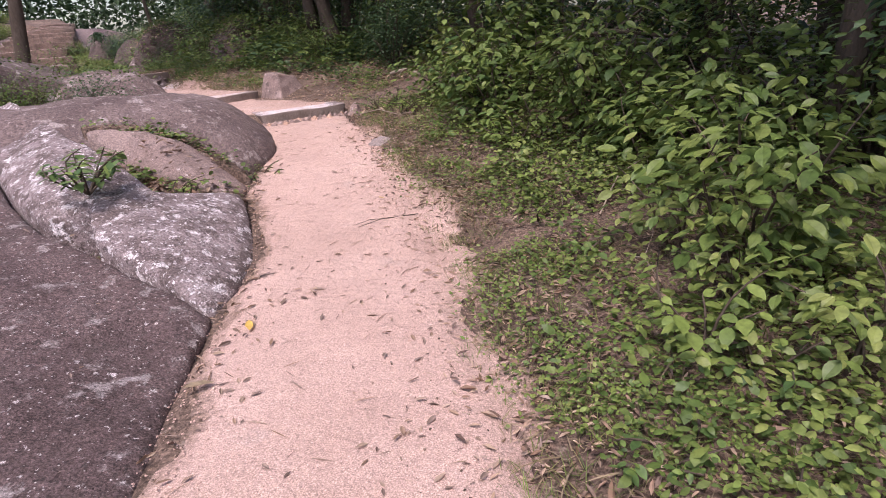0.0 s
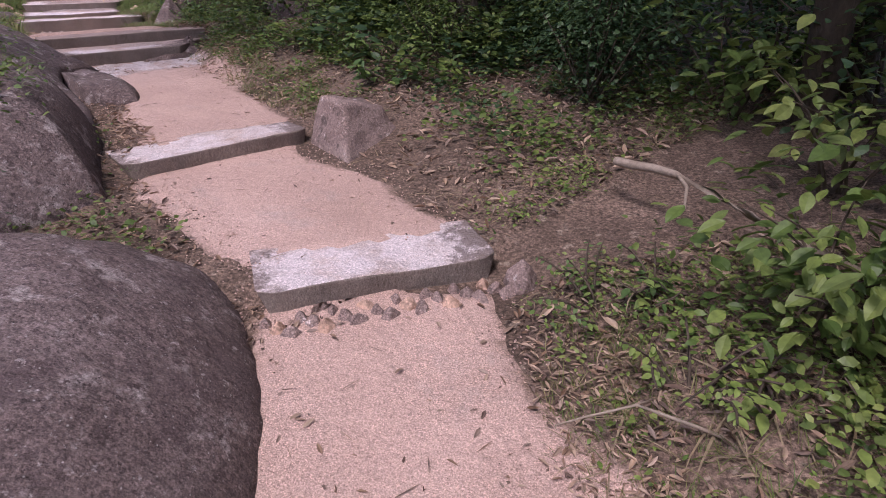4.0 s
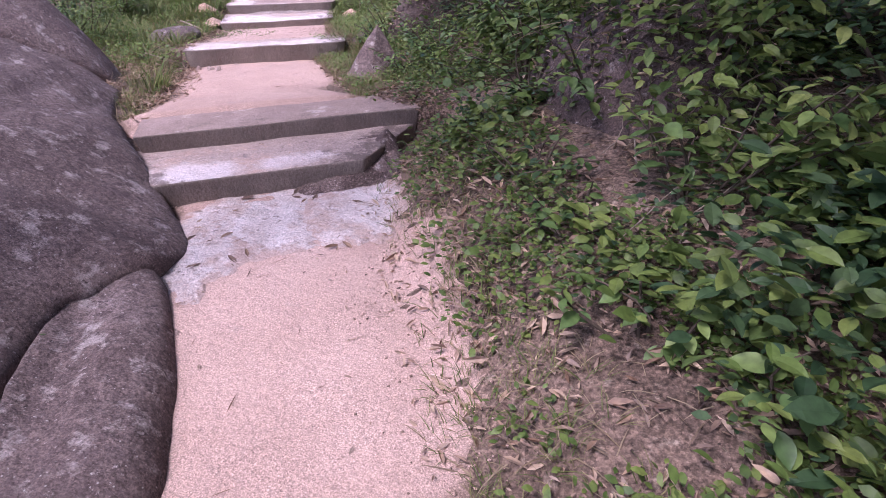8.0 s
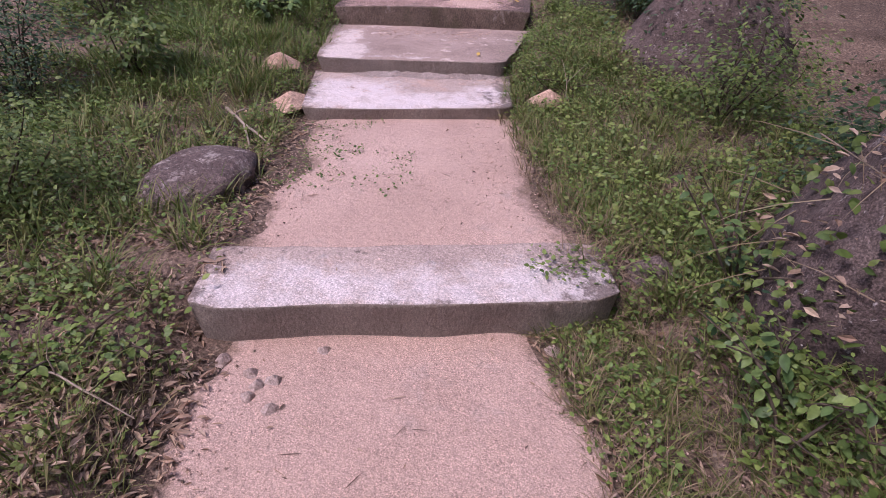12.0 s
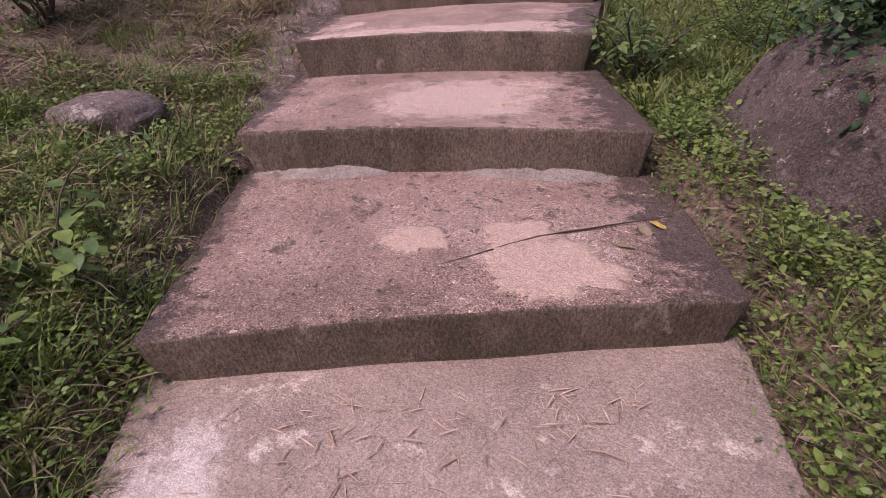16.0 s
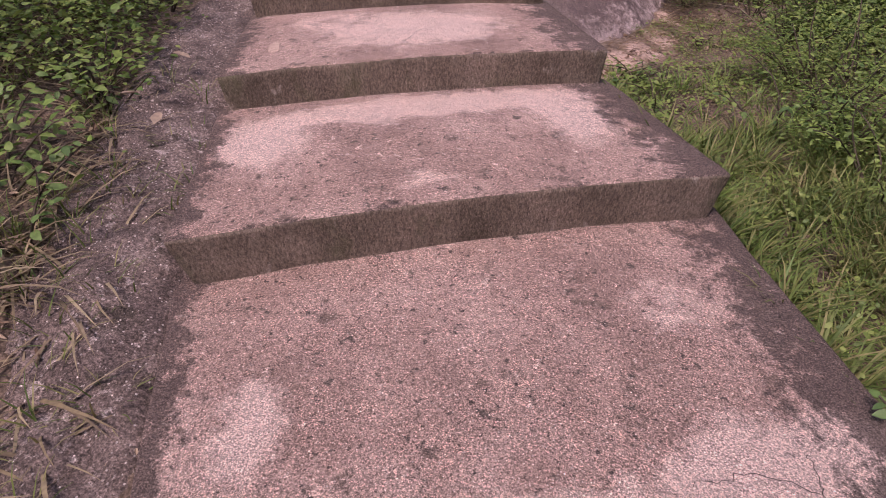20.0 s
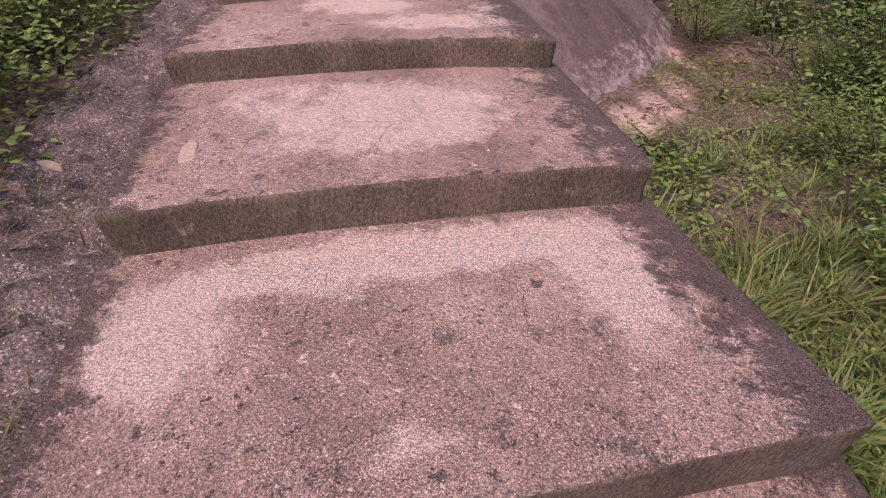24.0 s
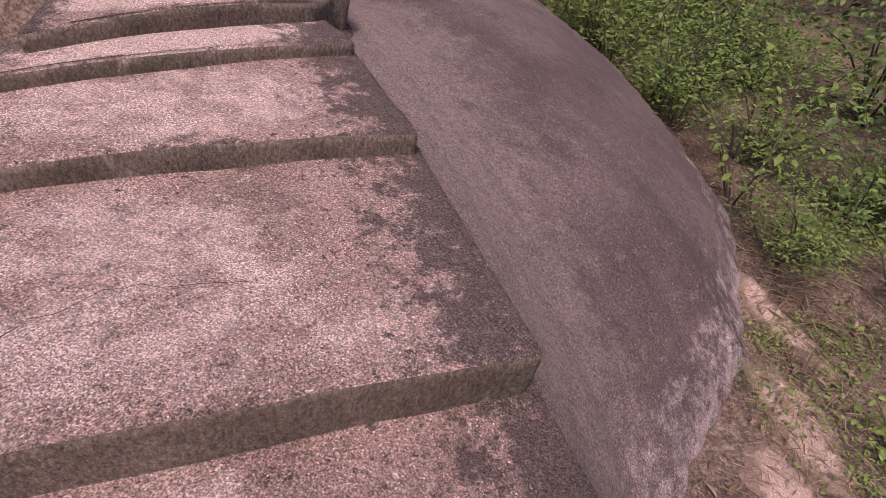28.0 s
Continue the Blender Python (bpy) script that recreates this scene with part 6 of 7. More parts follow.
def crack(k, points, wide=0.0017):
    """A hairline crack: a thin dark groove line lying on the tread."""
    f = FR[k]
    r = np.random.default_rng(int(abs(points[0][0] * 997 + points[0][1] * 131)) + k)
    line = []
    for (a0, l0), (a1, l1) in zip(points, points[1:]):
        for u in np.linspace(0, 1, 9, endpoint=False):
            line.append((a0 + (a1 - a0) * u + r.normal() * 0.006, l0 + (l1 - l0) * u + r.normal() * 0.006))
    line.append(points[-1])
    vs = []
    for i, (a_, l_) in enumerate(line):
        q = line[min(i + 1, len(line) - 1)]
        p = line[max(i - 1, 0)]
        da, dl = q[0] - p[0], q[1] - p[1]
        ln = math.hypot(da, dl) + 1e-6
        w = wide * r.uniform(0.4, 1.0) * (0.3 if i in (0, len(line) - 1) else 1)
        for sg in (-1, 1):
            p_ = f.at(a_ - dl / ln * w * sg, l_ + da / ln * w * sg)
            vs.append((p_.x, p_.y, f.z + 0.011 + 0.012 * max(0, min(1, a_ / 1.2)) + crown_of(k) * max(0.0, 1 - (l_ / f.half) ** 2)))
    fs = [(2 * i, 2 * i + 2, 2 * i + 3, 2 * i + 1) for i in range(len(line) - 1)]
    tagged(new("crack", mesh_of("crack", vs, fs, M_CRACK)), "hairline crack in the concrete tread", "crack", kind="structure")


M_CRACK = surface("crack_dirt", [(0.3, (0.07, 0.05, 0.045)), (0.7, (0.14, 0.10, 0.09))], GREY, (9.0, 60), 0.95, 0.3, 60)
crack(12, [(0.42, 0.35), (0.55, 0.15), (0.50, -0.05), (0.62, -0.30), (0.55, -0.55)])
crack(12, [(0.55, 0.15), (0.72, 0.22), (0.95, 0.15)])
crack(12, [(0.50, -0.05), (0.36, 0.02), (0.20, 0.10)])
crack(12, [(0.62, -0.30), (0.85, -0.36), (1.05, -0.30)])
crack(12, [(0.78, -0.62), (0.52, -0.66), (0.40, -0.78)])
crack(11, [(0.92, -0.25), (0.72, -0.35), (0.55, -0.32)])
crack(10, [(0.06, -0.72), (0.18, -0.70), (0.30, -0.74)])
crack(10, [(0.18, -0.70), (0.26, -0.55), (0.24, -0.35)])
crack(13, [(0.30, -0.1), (0.50, -0.18), (0.62, -0.12)])
crack(14, [(0.25, 0.3), (0.40, 0.05), (0.36, -0.3)])


# ---------------------------------------------------------------- crumbs along the path's edges
OCTA = np.array([(1, 0, 0), (-1, 0, 0), (0, 1, 0), (0, -1, 0), (0, 0, 0.7), (0, 0, -0.7)]) * 0.5
OCTA_F = np.array([(0, 2, 4), (2, 1, 4), (1, 3, 4), (3, 0, 4), (2, 0, 5), (1, 2, 5), (3, 1, 5), (0, 3, 5)])


def crumbs(n, s0, s1, d, spread, size, material, label):
    ss = rng.uniform(s0, s1, n)
    dd = d + rng.normal(0, spread, n)
    xy = np.array([on_line(p, q) for p, q in zip(ss, dd)])
    p = np.column_stack([xy, ground_z(xy[:, 0], xy[:, 1]) + 0.014])
    stuff("grit", blades(p, rng.uniform(*size, n), rng.uniform(0, 6.28, n), rng.uniform(-0.5, 0.5, n), rng.uniform(-0.5, 0.5, n), OCTA, OCTA_F), material, label, "gravel")


for s0, s1, l, r in ((s[0] - 1.5, s[1], 0.52, -0.5), (s[1] + 0.2, s[2], 0.5, -0.5), (s[2] + 0.2, s[3], 0.55, -0.62), (s[4] + 0.5, s[5], 0.78, -0.72), (s[5] + 0.3, s[6], 0.72, -0.6)):
    n = int(240 * (s1 - s0))
    crumbs(n, s0, s1, l, 0.10, (0.004, 0.014), M_SAND, "loose pink grit along the path edge")
    crumbs(n, s0, s1, r, 0.13, (0.004, 0.015), M_SAND, "loose pink grit along the path edge")
    crumbs(n // 9, s0, s1, r, 0.12, (0.006, 0.016), M_SOIL, "dark crumbs of soil at the path edge")
    crumbs(n // 9, s0, s1, l, 0.10, (0.006, 0.016), M_SOIL, "dark crumbs of soil at the path edge")


# ---------------------------------------------------------------- single leaves, sticks and branches
def at_step(k, ahead, left, lift=0.0):
    p = FR[k].at(ahead, left)
    return Vector((p.x, p.y, FR[k].z + lift))


def fallen_leaf(k, ahead, left, size, turn, material, label, on_tread=True):
    p = at_step(k, ahead, left, 0.012)
    if not on_tread:
        p.z = gz(p.x, p.y) + 0.025
    v, f = blades(np.zeros((1, 3)), [size], [turn], [0.06], [0.15], CURL * np.array([1.1, 1, 0.7]), OVAL_F)
    ob = new("fallen_leaf", mesh_of("fallen_leaf", v, f, material, True))
    ob.location = p
    tagged(ob, label, "leaf")


fallen_leaf(7, 0.17, -0.60, 0.085, 0.5, M_YELLOW, "yellow fallen leaf on the step")
fallen_leaf(8, 0.49, -0.96, 0.10, 1.2, M_YELLOW, "orange-yellow fallen leaf at the end of a step")
fallen_leaf(9, 0.35, -0.35, 0.085, 0.4, M_YELLOW, "pale yellow fallen leaf on the step")
fallen_leaf(0, 1.0, 0.45, 0.09, 0.3, M_YELLOW, "yellow fallen leaf at the path edge", False)
fallen_leaf(0, 2.7, -0.1, 0.05, 1.3, M_YELLOW, "small yellow fallen leaf on the sand", False)
fallen_leaf(1, -2.2, 0.42, 0.075, 0.9, M_DRY, "brown fallen leaf on the sand", False)
fallen_leaf(1, -2.25, -0.12, 0.08, -0.8, M_DRY, "curled brown fallen leaf on the sand", False)
fallen_leaf(0, 0.6, 0.48, 0.12, 2.0, M_STRAW, "pale grey fallen leaf by the rock", False)
fallen_leaf(8, 0.43, -0.86, 0.13, 0.7, M_STRAW, "curled dry leaf on the step")
fallen_leaf(8, 0.36, -0.80, 0.11, 1.9, M_STRAW, "curled dry leaf on the step")
fallen_leaf(12, -0.65, 1.25, 0.11, 0.4, M_DRY, "rust-brown fallen leaf on the mortar")
fallen_leaf(12, 0.35, 1.30, 0.14, 1.4, M_DRY, "rust-brown crumpled leaf on the mortar")
fallen_leaf(12, -0.2, 1.42, 0.10, 2.4, M_DRY, "rust-brown fallen leaf on the mortar")


def tread_litter(k, n, a0, a1, size):
    """Thin curled leaves blown against the back of a tread."""
    f = FR[k]
    a_ = a0 + (a1 - a0) * rng.random(n) ** 0.45
    l_ = rng.uniform(-0.85, 0.8, n) * f.half
    p = np.array([(*f.at(u, w), f.z + 0.016) for u, w in zip(a_, l_)])
    stuff("leaf_litter", blades(p, rng.uniform(*size, n), rng.uniform(0, 6.28, n), rng.normal(0, 0.10, n), rng.normal(0, 0.3, n), CURL * np.array([0.20, 1, 0.3]), OVAL_F), M_CURL, "thin curled pinkish dry leaves on the step", "dead leaves")


tread_litter(6, 120, 0.15, 0.85, (0.03, 0.08))
tread_litter(7, 110, 0.55, 1.12, (0.03, 0.10))
tread_litter(7, 70, 0.95, 1.14, (0.02, 0.06))
tread_litter(8, 60, 0.3, 1.15, (0.03, 0.10))
tread_litter(3, 40, 0.05, 0.5, (0.03, 0.08))
tread_litter(9, 14, 0.2, 1.0, (0.02, 0.05))


def stick(name, points, thick, label, forks=(), material=None, category="branch"):
    """A bent stick from a few places on the ground or above it, with side twigs as parts."""
    root = new(name)
    tagged(root, label, category)
    pts_ = [Vector(p) for p in points]
    fine_ = []
    for i in range(len(pts_) - 1):
        for u in (0, 0.33, 0.66):
            q = pts_[i].lerp(pts_[i + 1], u)
            fine_.append(q + Vector((noise.noise(q * 5), noise.noise(q * 5 + Vector((9, 0, 0))), 0)) * thick * 1.5)
    fine_.append(pts_[-1])
    v, f = tube(fine_, np.linspace(thick, thick * 0.45, len(fine_)), 7)
    part("stem", mesh_of("stem", [tuple(q) for q in v], f, material or M_TWIG, True), root)
    for a_, b_, w in forks:
        a_, b_ = Vector(a_), Vector(b_)
        mid = a_.lerp(b_, 0.5) + Vector((0.02, -0.015, 0.02))
        v, f = tube([a_, mid, b_], [w, w * 0.8, w * 0.4], 6)
        part("side_twig", mesh_of("side_twig", [tuple(q) for q in v], f, material or M_TWIG, True), root)
    return root


def g_at(k, ahead, left, lift=0.0):
    p = FR[k].at(ahead, left)
    return Vector((p.x, p.y, gz(p.x, p.y) + lift))


stick("branch", [g_at(6, -0.32, 1.30, 0.14), g_at(6, -0.55, 1.13, 0.12), g_at(6, -0.78, 1.05, 0.06)], 0.013, "forked grey dead branch lying in the weeds", [(g_at(6, -0.55, 1.13, 0.12), g_at(6, -0.72, 0.93, 0.05), 0.011), (g_at(6, -0.40, 1.25, 0.12), g_at(6, -0.32, 1.15, 0.14), 0.009)])
stick("stick", [at_step(8, 0.34, -0.01, 0.02), at_step(8, 0.50, -0.42, 0.03), at_step(8, 0.56, -0.79, 0.03), at_step(8, 0.56, -1.0, 0.05)], 0.006, "long thin brown stick across a step", material=M_BARK)
stick("branch", [g_at(1, 0.30, -1.3, 0.22), g_at(1, -0.11, -1.35, 0.25), g_at(1, -0.61, -1.5, 0.16), g_at(1, -1.1, -1.75, 0.05)], 0.024, "fallen tan branch leaning through the shrubs", [(g_at(1, -0.1, -1.35, 0.25), g_at(1, -0.45, -1.1, 0.32), 0.01)])
stick("branch", [g_at(0, 5.0, -1.7, 0.5), g_at(0, 4.6, -2.4, 0.62), g_at(0, 4.4, -3.2, 0.5)], 0.03, "brown fallen limb among the shrubs", [(g_at(0, 4.6, -2.4, 0.62), g_at(0, 4.5, -2.9, 0.95), 0.02)], M_BARK)
stick("twig", [g_at(0, 2.45, -0.35, 0.03), g_at(0, 2.3, -0.1, 0.03), g_at(0, 2.2, 0.05, 0.025)], 0.004, "thin forked twig on the sand", [(g_at(0, 2.3, -0.1, 0.03), g_at(0, 2.25, 0.08, 0.02), 0.003)], M_BARK, "twig")
# loose twigs on the slope
for i in range(26):
    r = np.random.default_rng(300 + i)
    k, a_, l_ = [(4, -1.5, -1.3), (4, -0.8, -1.6), (3, -2.0, -1.9), (9, 1.2, 1.9), (10, 0.4, 2.0), (14, 1.0, -4.3), (14, 0.2, -3.4), (1, -1.6, -1.0), (0, 1.6, -1.6), (6, 0.6, -1.6), (5, -0.4, 1.4), (11, 0.2, 1.9), (14, 2.2, -4.9)][i % 13]
    a_, l_ = a_ + r.normal() * 0.35, l_ + r.normal() * 0.3
    ang, ln = r.uniform(0, 6.28), r.uniform(0.25, 0.65)
    e = (a_ + math.cos(ang) * ln, l_ + math.sin(ang) * ln)
    m_ = ((a_ + e[0]) / 2 + r.normal() * 0.05, (l_ + e[1]) / 2 + r.normal() * 0.05)
    if k == 4 and max(l_, e[1]) > -1.1:
        continue
    lift = r.uniform(0.04, 0.22)
    stick("twig", [g_at(k, a_, l_, 0.02), g_at(k, *m_, lift), g_at(k, *e, lift * 1.2)], r.uniform(0.003, 0.007), "dry bare twig on the slope",
          [(g_at(k, *m_, lift), g_at(k, m_[0] + r.normal() * 0.12, m_[1] + r.normal() * 0.12, lift + 0.1), 0.003)], category="twig")


# ---------------------------------------------------------------- near shrubs, leaf by leaf
LEAVES = {}
for mat_ in (M_BLADE, M_LIGHT):
    LEAVES[mat_.name] = []
    for bend in (0.0, 0.12, -0.1):
        sh = LEAF.copy()
        sh[:, 2] -= bend * sh[:, 1] ** 2
        LEAVES[mat_.name].append(mesh_of("leaf", sh, LEAF_F, mat_, True))


def near_shrub(name, label, k, ahead, left, height, spread, stems, per, size, material, seed, lift=-0.02):
    r = np.random.default_rng(seed)
    root = new(name)
    root.location = g_at(k, ahead, left, lift)
    tagged(root, label, "shrub", group="shrubs along the slope")
    for i in range(stems):
        a_ = 6.28 * i / stems + r.normal() * 0.4
        tip = Vector((math.cos(a_) * spread * r.uniform(0.4, 1), math.sin(a_) * spread * r.uniform(0.4, 1), height * r.uniform(0.5, 1)))
        c = stem_curve(Vector((0, 0, -0.05)), tip, Vector((r.normal() * 0.06, r.normal() * 0.06)))
        v, f = tube(c, np.linspace(0.008, 0.003, 6), 5)
        part("stem", mesh_of("stem", [tuple(q) for q in v], f, M_BARK, True), root)
        for j in range(per):
            u = (0.25 + 0.75 * (j + 0.5) / per) * 4.99
            q = c[int(u)].lerp(c[int(u) + 1], u - int(u))
            turn = a_ - 1.57 + (1.2 if j % 2 else -1.2) * r.uniform(0.5, 1.2) + (j == per - 1) * 0.6
            sz = size * r.uniform(0.6, 1.1) * (0.75 if j > per - 3 else 1)
            ob = new("leaf", LEAVES[material.name][j % 3])
            ob.parent = root
            ob.matrix_local = Matrix.LocRotScale(q, Euler((r.uniform(-0.5, 0.15), r.normal() * 0.25, turn)), (sz, sz, sz))


near_shrub("broad_leaf_shrub", "broad-leaved green shrub arching over the path edge", 1, -1.95, -1.25, 0.75, 0.55, 9, 13, 0.13, M_BLADE, 71)
near_shrub("broad_leaf_shrub", "tall broad-leaved green shrub on the slope", 1, -1.35, -1.75, 0.95, 0.6, 8, 13, 0.14, M_BLADE, 72)
near_shrub("broad_leaf_shrub", "yellow-green sapling with glossy oval leaves", 0, 0.45, -1.45, 0.42, 0.32, 6, 9, 0.11, M_LIGHT, 73)
near_shrub("broad_leaf_shrub", "drooping large-leaved shrub in the shade", 0, 2.9, -2.1, 0.8, 0.5, 7, 10, 0.15, M_BLADE, 74)
near_shrub("broad_leaf_shrub", "young shrub with pale green leaves", 1, -2.7, -1.35, 0.5, 0.45, 7, 10, 0.11, M_LIGHT, 75)
near_shrub("broad_leaf_shrub", "leafy shrub hanging over the bank", 3, -3.85, -1.1, 0.24, 0.4, 7, 9, 0.12, M_BLADE, 76)
near_shrub("broad_leaf_shrub", "leafy weed at the end of the steps", 8, 0.35, 1.45, 0.4, 0.4, 6, 9, 0.11, M_BLADE, 77)
near_shrub("broad_leaf_shrub", "trailing green shrub behind a pointed stone", 5, -1.55, -1.75, 0.45, 0.5, 8, 10, 0.075, M_BLADE, 81)
near_shrub("broad_leaf_shrub", "green shrub crowding a pointed stone", 5, -0.95, -1.65, 0.40, 0.5, 8, 10, 0.07, M_BLADE, 82)
near_shrub("broad_leaf_shrub", "bushy green shrub beside the path", 5, 0.15, -1.45, 0.5, 0.5, 8, 10, 0.07, M_BLADE, 83)
near_shrub("broad_leaf_shrub", "green shrub on the slope beside the path", 5, -1.9, -2.2, 0.7, 0.6, 8, 10, 0.08, M_BLADE, 84)
near_shrub("broad_leaf_shrub", "shrub with drooping glossy leaves on the bank", 4, -0.15, -1.75, 0.75, 0.6, 8, 10, 0.12, M_BLADE, 85)
near_shrub("broad_leaf_shrub", "leafy weed with pale rounded leaves", 3, -0.1, -1.75, 0.35, 0.4, 7, 9, 0.09, M_BLADE, 86)
near_shrub("broad_leaf_shrub", "low leafy weed on the bank", 3, -1.0, -1.35, 0.25, 0.4, 7, 9, 0.07, M_BLADE, 87)
near_shrub("broad_leaf_shrub", "leafy weed rooted between the granite slabs", 0, 2.12, 1.68, 0.20, 0.40, 15, 10, 0.085, M_BLADE, 88, 0.44)
near_shrub("broad_leaf_shrub", "low weed rooted between the granite slabs", 0, 2.75, 1.35, 0.12, 0.25, 7, 8, 0.05, M_LIGHT, 97, 0.14)
near_shrub("broad_leaf_shrub", "small weed at the foot of a boulder", 1, -1.75, 0.98, 0.14, 0.22, 6, 8, 0.05, M_BLADE, 89)
# low leafy weeds, leaf by leaf: step, ahead, left, height, leaf
WEEDS = [(0, 0.0, -1.15, 0.16, 0.07), (0, -0.3, -1.4, 0.18, 0.075), (0, 1.5, -1.3, 0.2, 0.07), (0, 2.1, -1.15, 0.16, 0.06), (0, 0.3, -1.6, 0.22, 0.08), (0, 2.8, -1.2, 0.2, 0.07), (0, 3.6, -1.2, 0.2, 0.07),
         (1, -1.1, -0.95, 0.22, 0.07), (1, -0.5, -1.0, 0.2, 0.06), (3, -2.2, -1.15, 0.22, 0.09), (3, -1.5, -1.25, 0.2, 0.09), (3, -2.8, -1.3, 0.24, 0.11), (3, -0.6, -1.2, 0.16, 0.06), (3, -0.1, -1.25, 0.18, 0.07),
         (4, 0.3, -1.4, 0.25, 0.07), (5, -1.75, -1.2, 0.2, 0.06), (5, -0.7, -1.2, 0.25, 0.06), (5, -0.2, -1.35, 0.25, 0.06), (6, 0.3, -1.3, 0.25, 0.05), (5, -0.3, 1.15, 0.2, 0.06), (6, -0.6, 1.35, 0.2, 0.05),
         (8, 0.2, -1.35, 0.14, 0.05), (9, 0.1, -1.35, 0.14, 0.05), (9, 0.6, -1.3, 0.14, 0.05), (9, -0.2, 1.5, 0.25, 0.07), (10, 0.4, 1.75, 0.2, 0.06), (13, -0.2, -1.5, 0.2, 0.08), (14, -0.9, -1.75, 0.2, 0.08), (13, 0.1, -1.9, 0.25, 0.08),
         (14, -0.2, -2.9, 0.2, 0.07), (12, 0.1, 1.75, 0.3, 0.08), (13, 0.2, 1.7, 0.35, 0.08), (11, 0.3, 1.8, 0.3, 0.08)]
for i, (k, a_, l_, h_, sz_) in enumerate(WEEDS):
    near_shrub("leafy_weed", ("low leafy green weed on the ground", "low yellow-green weed with rounded leaves")[i % 2], k, a_, l_, h_, h_ * 1.3, 6, 6, sz_, M_BLADE if k in (2, 3, 4) else (M_BLADE, M_LIGHT)[i % 2], 400 + i)
# dead twigs and bark drifted along the dome's foot
def drift(n, line, spread, size, material, label):
    line = np.array(line)
    u = rng.uniform(0, len(line) - 1.001, n)
    i = u.astype(int)
    xy = line[i] + (line[i + 1] - line[i]) * (u - i)[:, None] + rng.normal(0, spread, (n, 2))
    keep = free(xy[:, 0], xy[:, 1], -0.5)
    xy = xy[keep]
    m = len(xy)
    p = np.column_stack([xy, ground_z(xy[:, 0], xy[:, 1]) + rng.uniform(0.01, 0.06, m)])
    stuff("dead_twigs", blades(p, rng.uniform(*size, m), rng.uniform(0, 6.28, m), rng.normal(0, 0.2, m), rng.normal(0, 0.4, m), CURL * np.array([0.16, 1, 0.35]), OVAL_F), material, label, "twigs")


DOME_FOOT = [(-12.9, 24.2), (-12.5, 24.8), (-12.15, 25.35), (-12.02, 25.9), (-12.0, 26.5), (-12.1, 27.2), (-12.5, 28.4)]
drift(1100, DOME_FOOT, 0.16, (0.02, 0.08), M_DRY, "brown dead twigs and bark along the dome's foot")
drift(420, DOME_FOOT[3:], 0.22, (0.06, 0.2), M_STRAW, "dry stalks drifted against the dome")
drift(800, [(-12.85, 24.0), (-12.55, 24.6), (-12.25, 25.2), (-12.0, 25.9), (-11.95, 26.6)], 0.15, (0.03, 0.10), M_DRY, "brown dead twigs strewn over bare sand")
drift(400, DOME_FOOT, 0.35, (0.03, 0.09), M_STRAW, "dry bits of stalk on the bare ground")
tufts(160, s[13], s[14] + 4, -2.4, -4.6, 1.0, M_GRASS, "short green grass around the dome", size=(0.04, 0.12), per=14, lean=(0.3, 1.2))
near_shrub("broad_leaf_shrub", "yellow-green leafy shrub beyond the dome", 14, 2.2, -4.3, 1.0, 0.6, 8, 10, 0.11, M_LIGHT, 91)
near_shrub("broad_leaf_shrub", "green leafy shrub beyond the dome", 14, 1.2, -4.1, 0.8, 0.6, 8, 10, 0.09, M_BLADE, 92)
near_shrub("broad_leaf_shrub", "green leafy shrub beyond the dome", 14, 3.2, -4.4, 1.1, 0.7, 8, 10, 0.10, M_BLADE, 93)
near_shrub("broad_leaf_shrub", "low yellow-green weed below the steps", 14, -1.5, -1.75, 0.22, 0.35, 7, 8, 0.07, M_LIGHT, 94)
near_shrub("feathery_shrub", "feathery green shrub at the end of a step", 10, 0.12, -1.38, 0.50, 0.52, 13, 17, 0.06, M_BLADE, 95, 0.12)
near_shrub("broad_leaf_shrub", "drooping leafy weed at the end of the steps", 8, -0.35, 1.55, 0.4, 0.45, 8, 11, 0.11, M_BLADE, 96)
near_shrub("broad_leaf_shrub", "large-leaved shrub overhanging the path edge", 1, -2.3, -1.05, 0.42, 0.45, 8, 9, 0.12, M_BLADE, 101)
near_shrub("broad_leaf_shrub", "large-leaved shrub with pale young leaves", 1, -2.8, -0.95, 0.36, 0.42, 8, 9, 0.11, M_LIGHT, 102)
near_shrub("broad_leaf_shrub", "tall large-leaved shrub beside the path", 1, -1.65, -1.4, 0.75, 0.55, 8, 10, 0.14, M_BLADE, 103)
near_shrub("small_leaf_shrub", "low small-leaved shrub beside a concrete edge", 1, -0.45, -0.78, 0.22, 0.35, 11, 14, 0.04, M_BLADE, 104)
near_shrub("small_leaf_shrub", "low small-leaved yellow-green shrub", 1, -0.95, -0.80, 0.22, 0.35, 11, 14, 0.04, M_LIGHT, 105)
near_shrub("broad_leaf_shrub", "leafy bramble beside the mortar apron", 12, 0.3, 1.85, 0.4, 0.5, 8, 9, 0.08, M_LIGHT, 106)
near_shrub("broad_leaf_shrub", "leafy bramble above the mortar apron", 13, 0.4, 1.85, 0.45, 0.5, 8, 9, 0.08, M_BLADE, 107)
near_shrub("broad_leaf_shrub", "leafy bramble on the slope above the steps", 14, 0.3, 2.0, 0.5, 0.5, 8, 9, 0.08, M_LIGHT, 108)
near_shrub("broad_leaf_shrub", "leafy bramble on the rough slope", 11, 0.6, 2.0, 0.4, 0.5, 8, 9, 0.08, M_BLADE, 109)
near_shrub("broad_leaf_shrub", "dark leafy shrub on the bank", 3, -3.4, -1.4, 0.35, 0.45, 8, 9, 0.11, M_BLADE, 110)
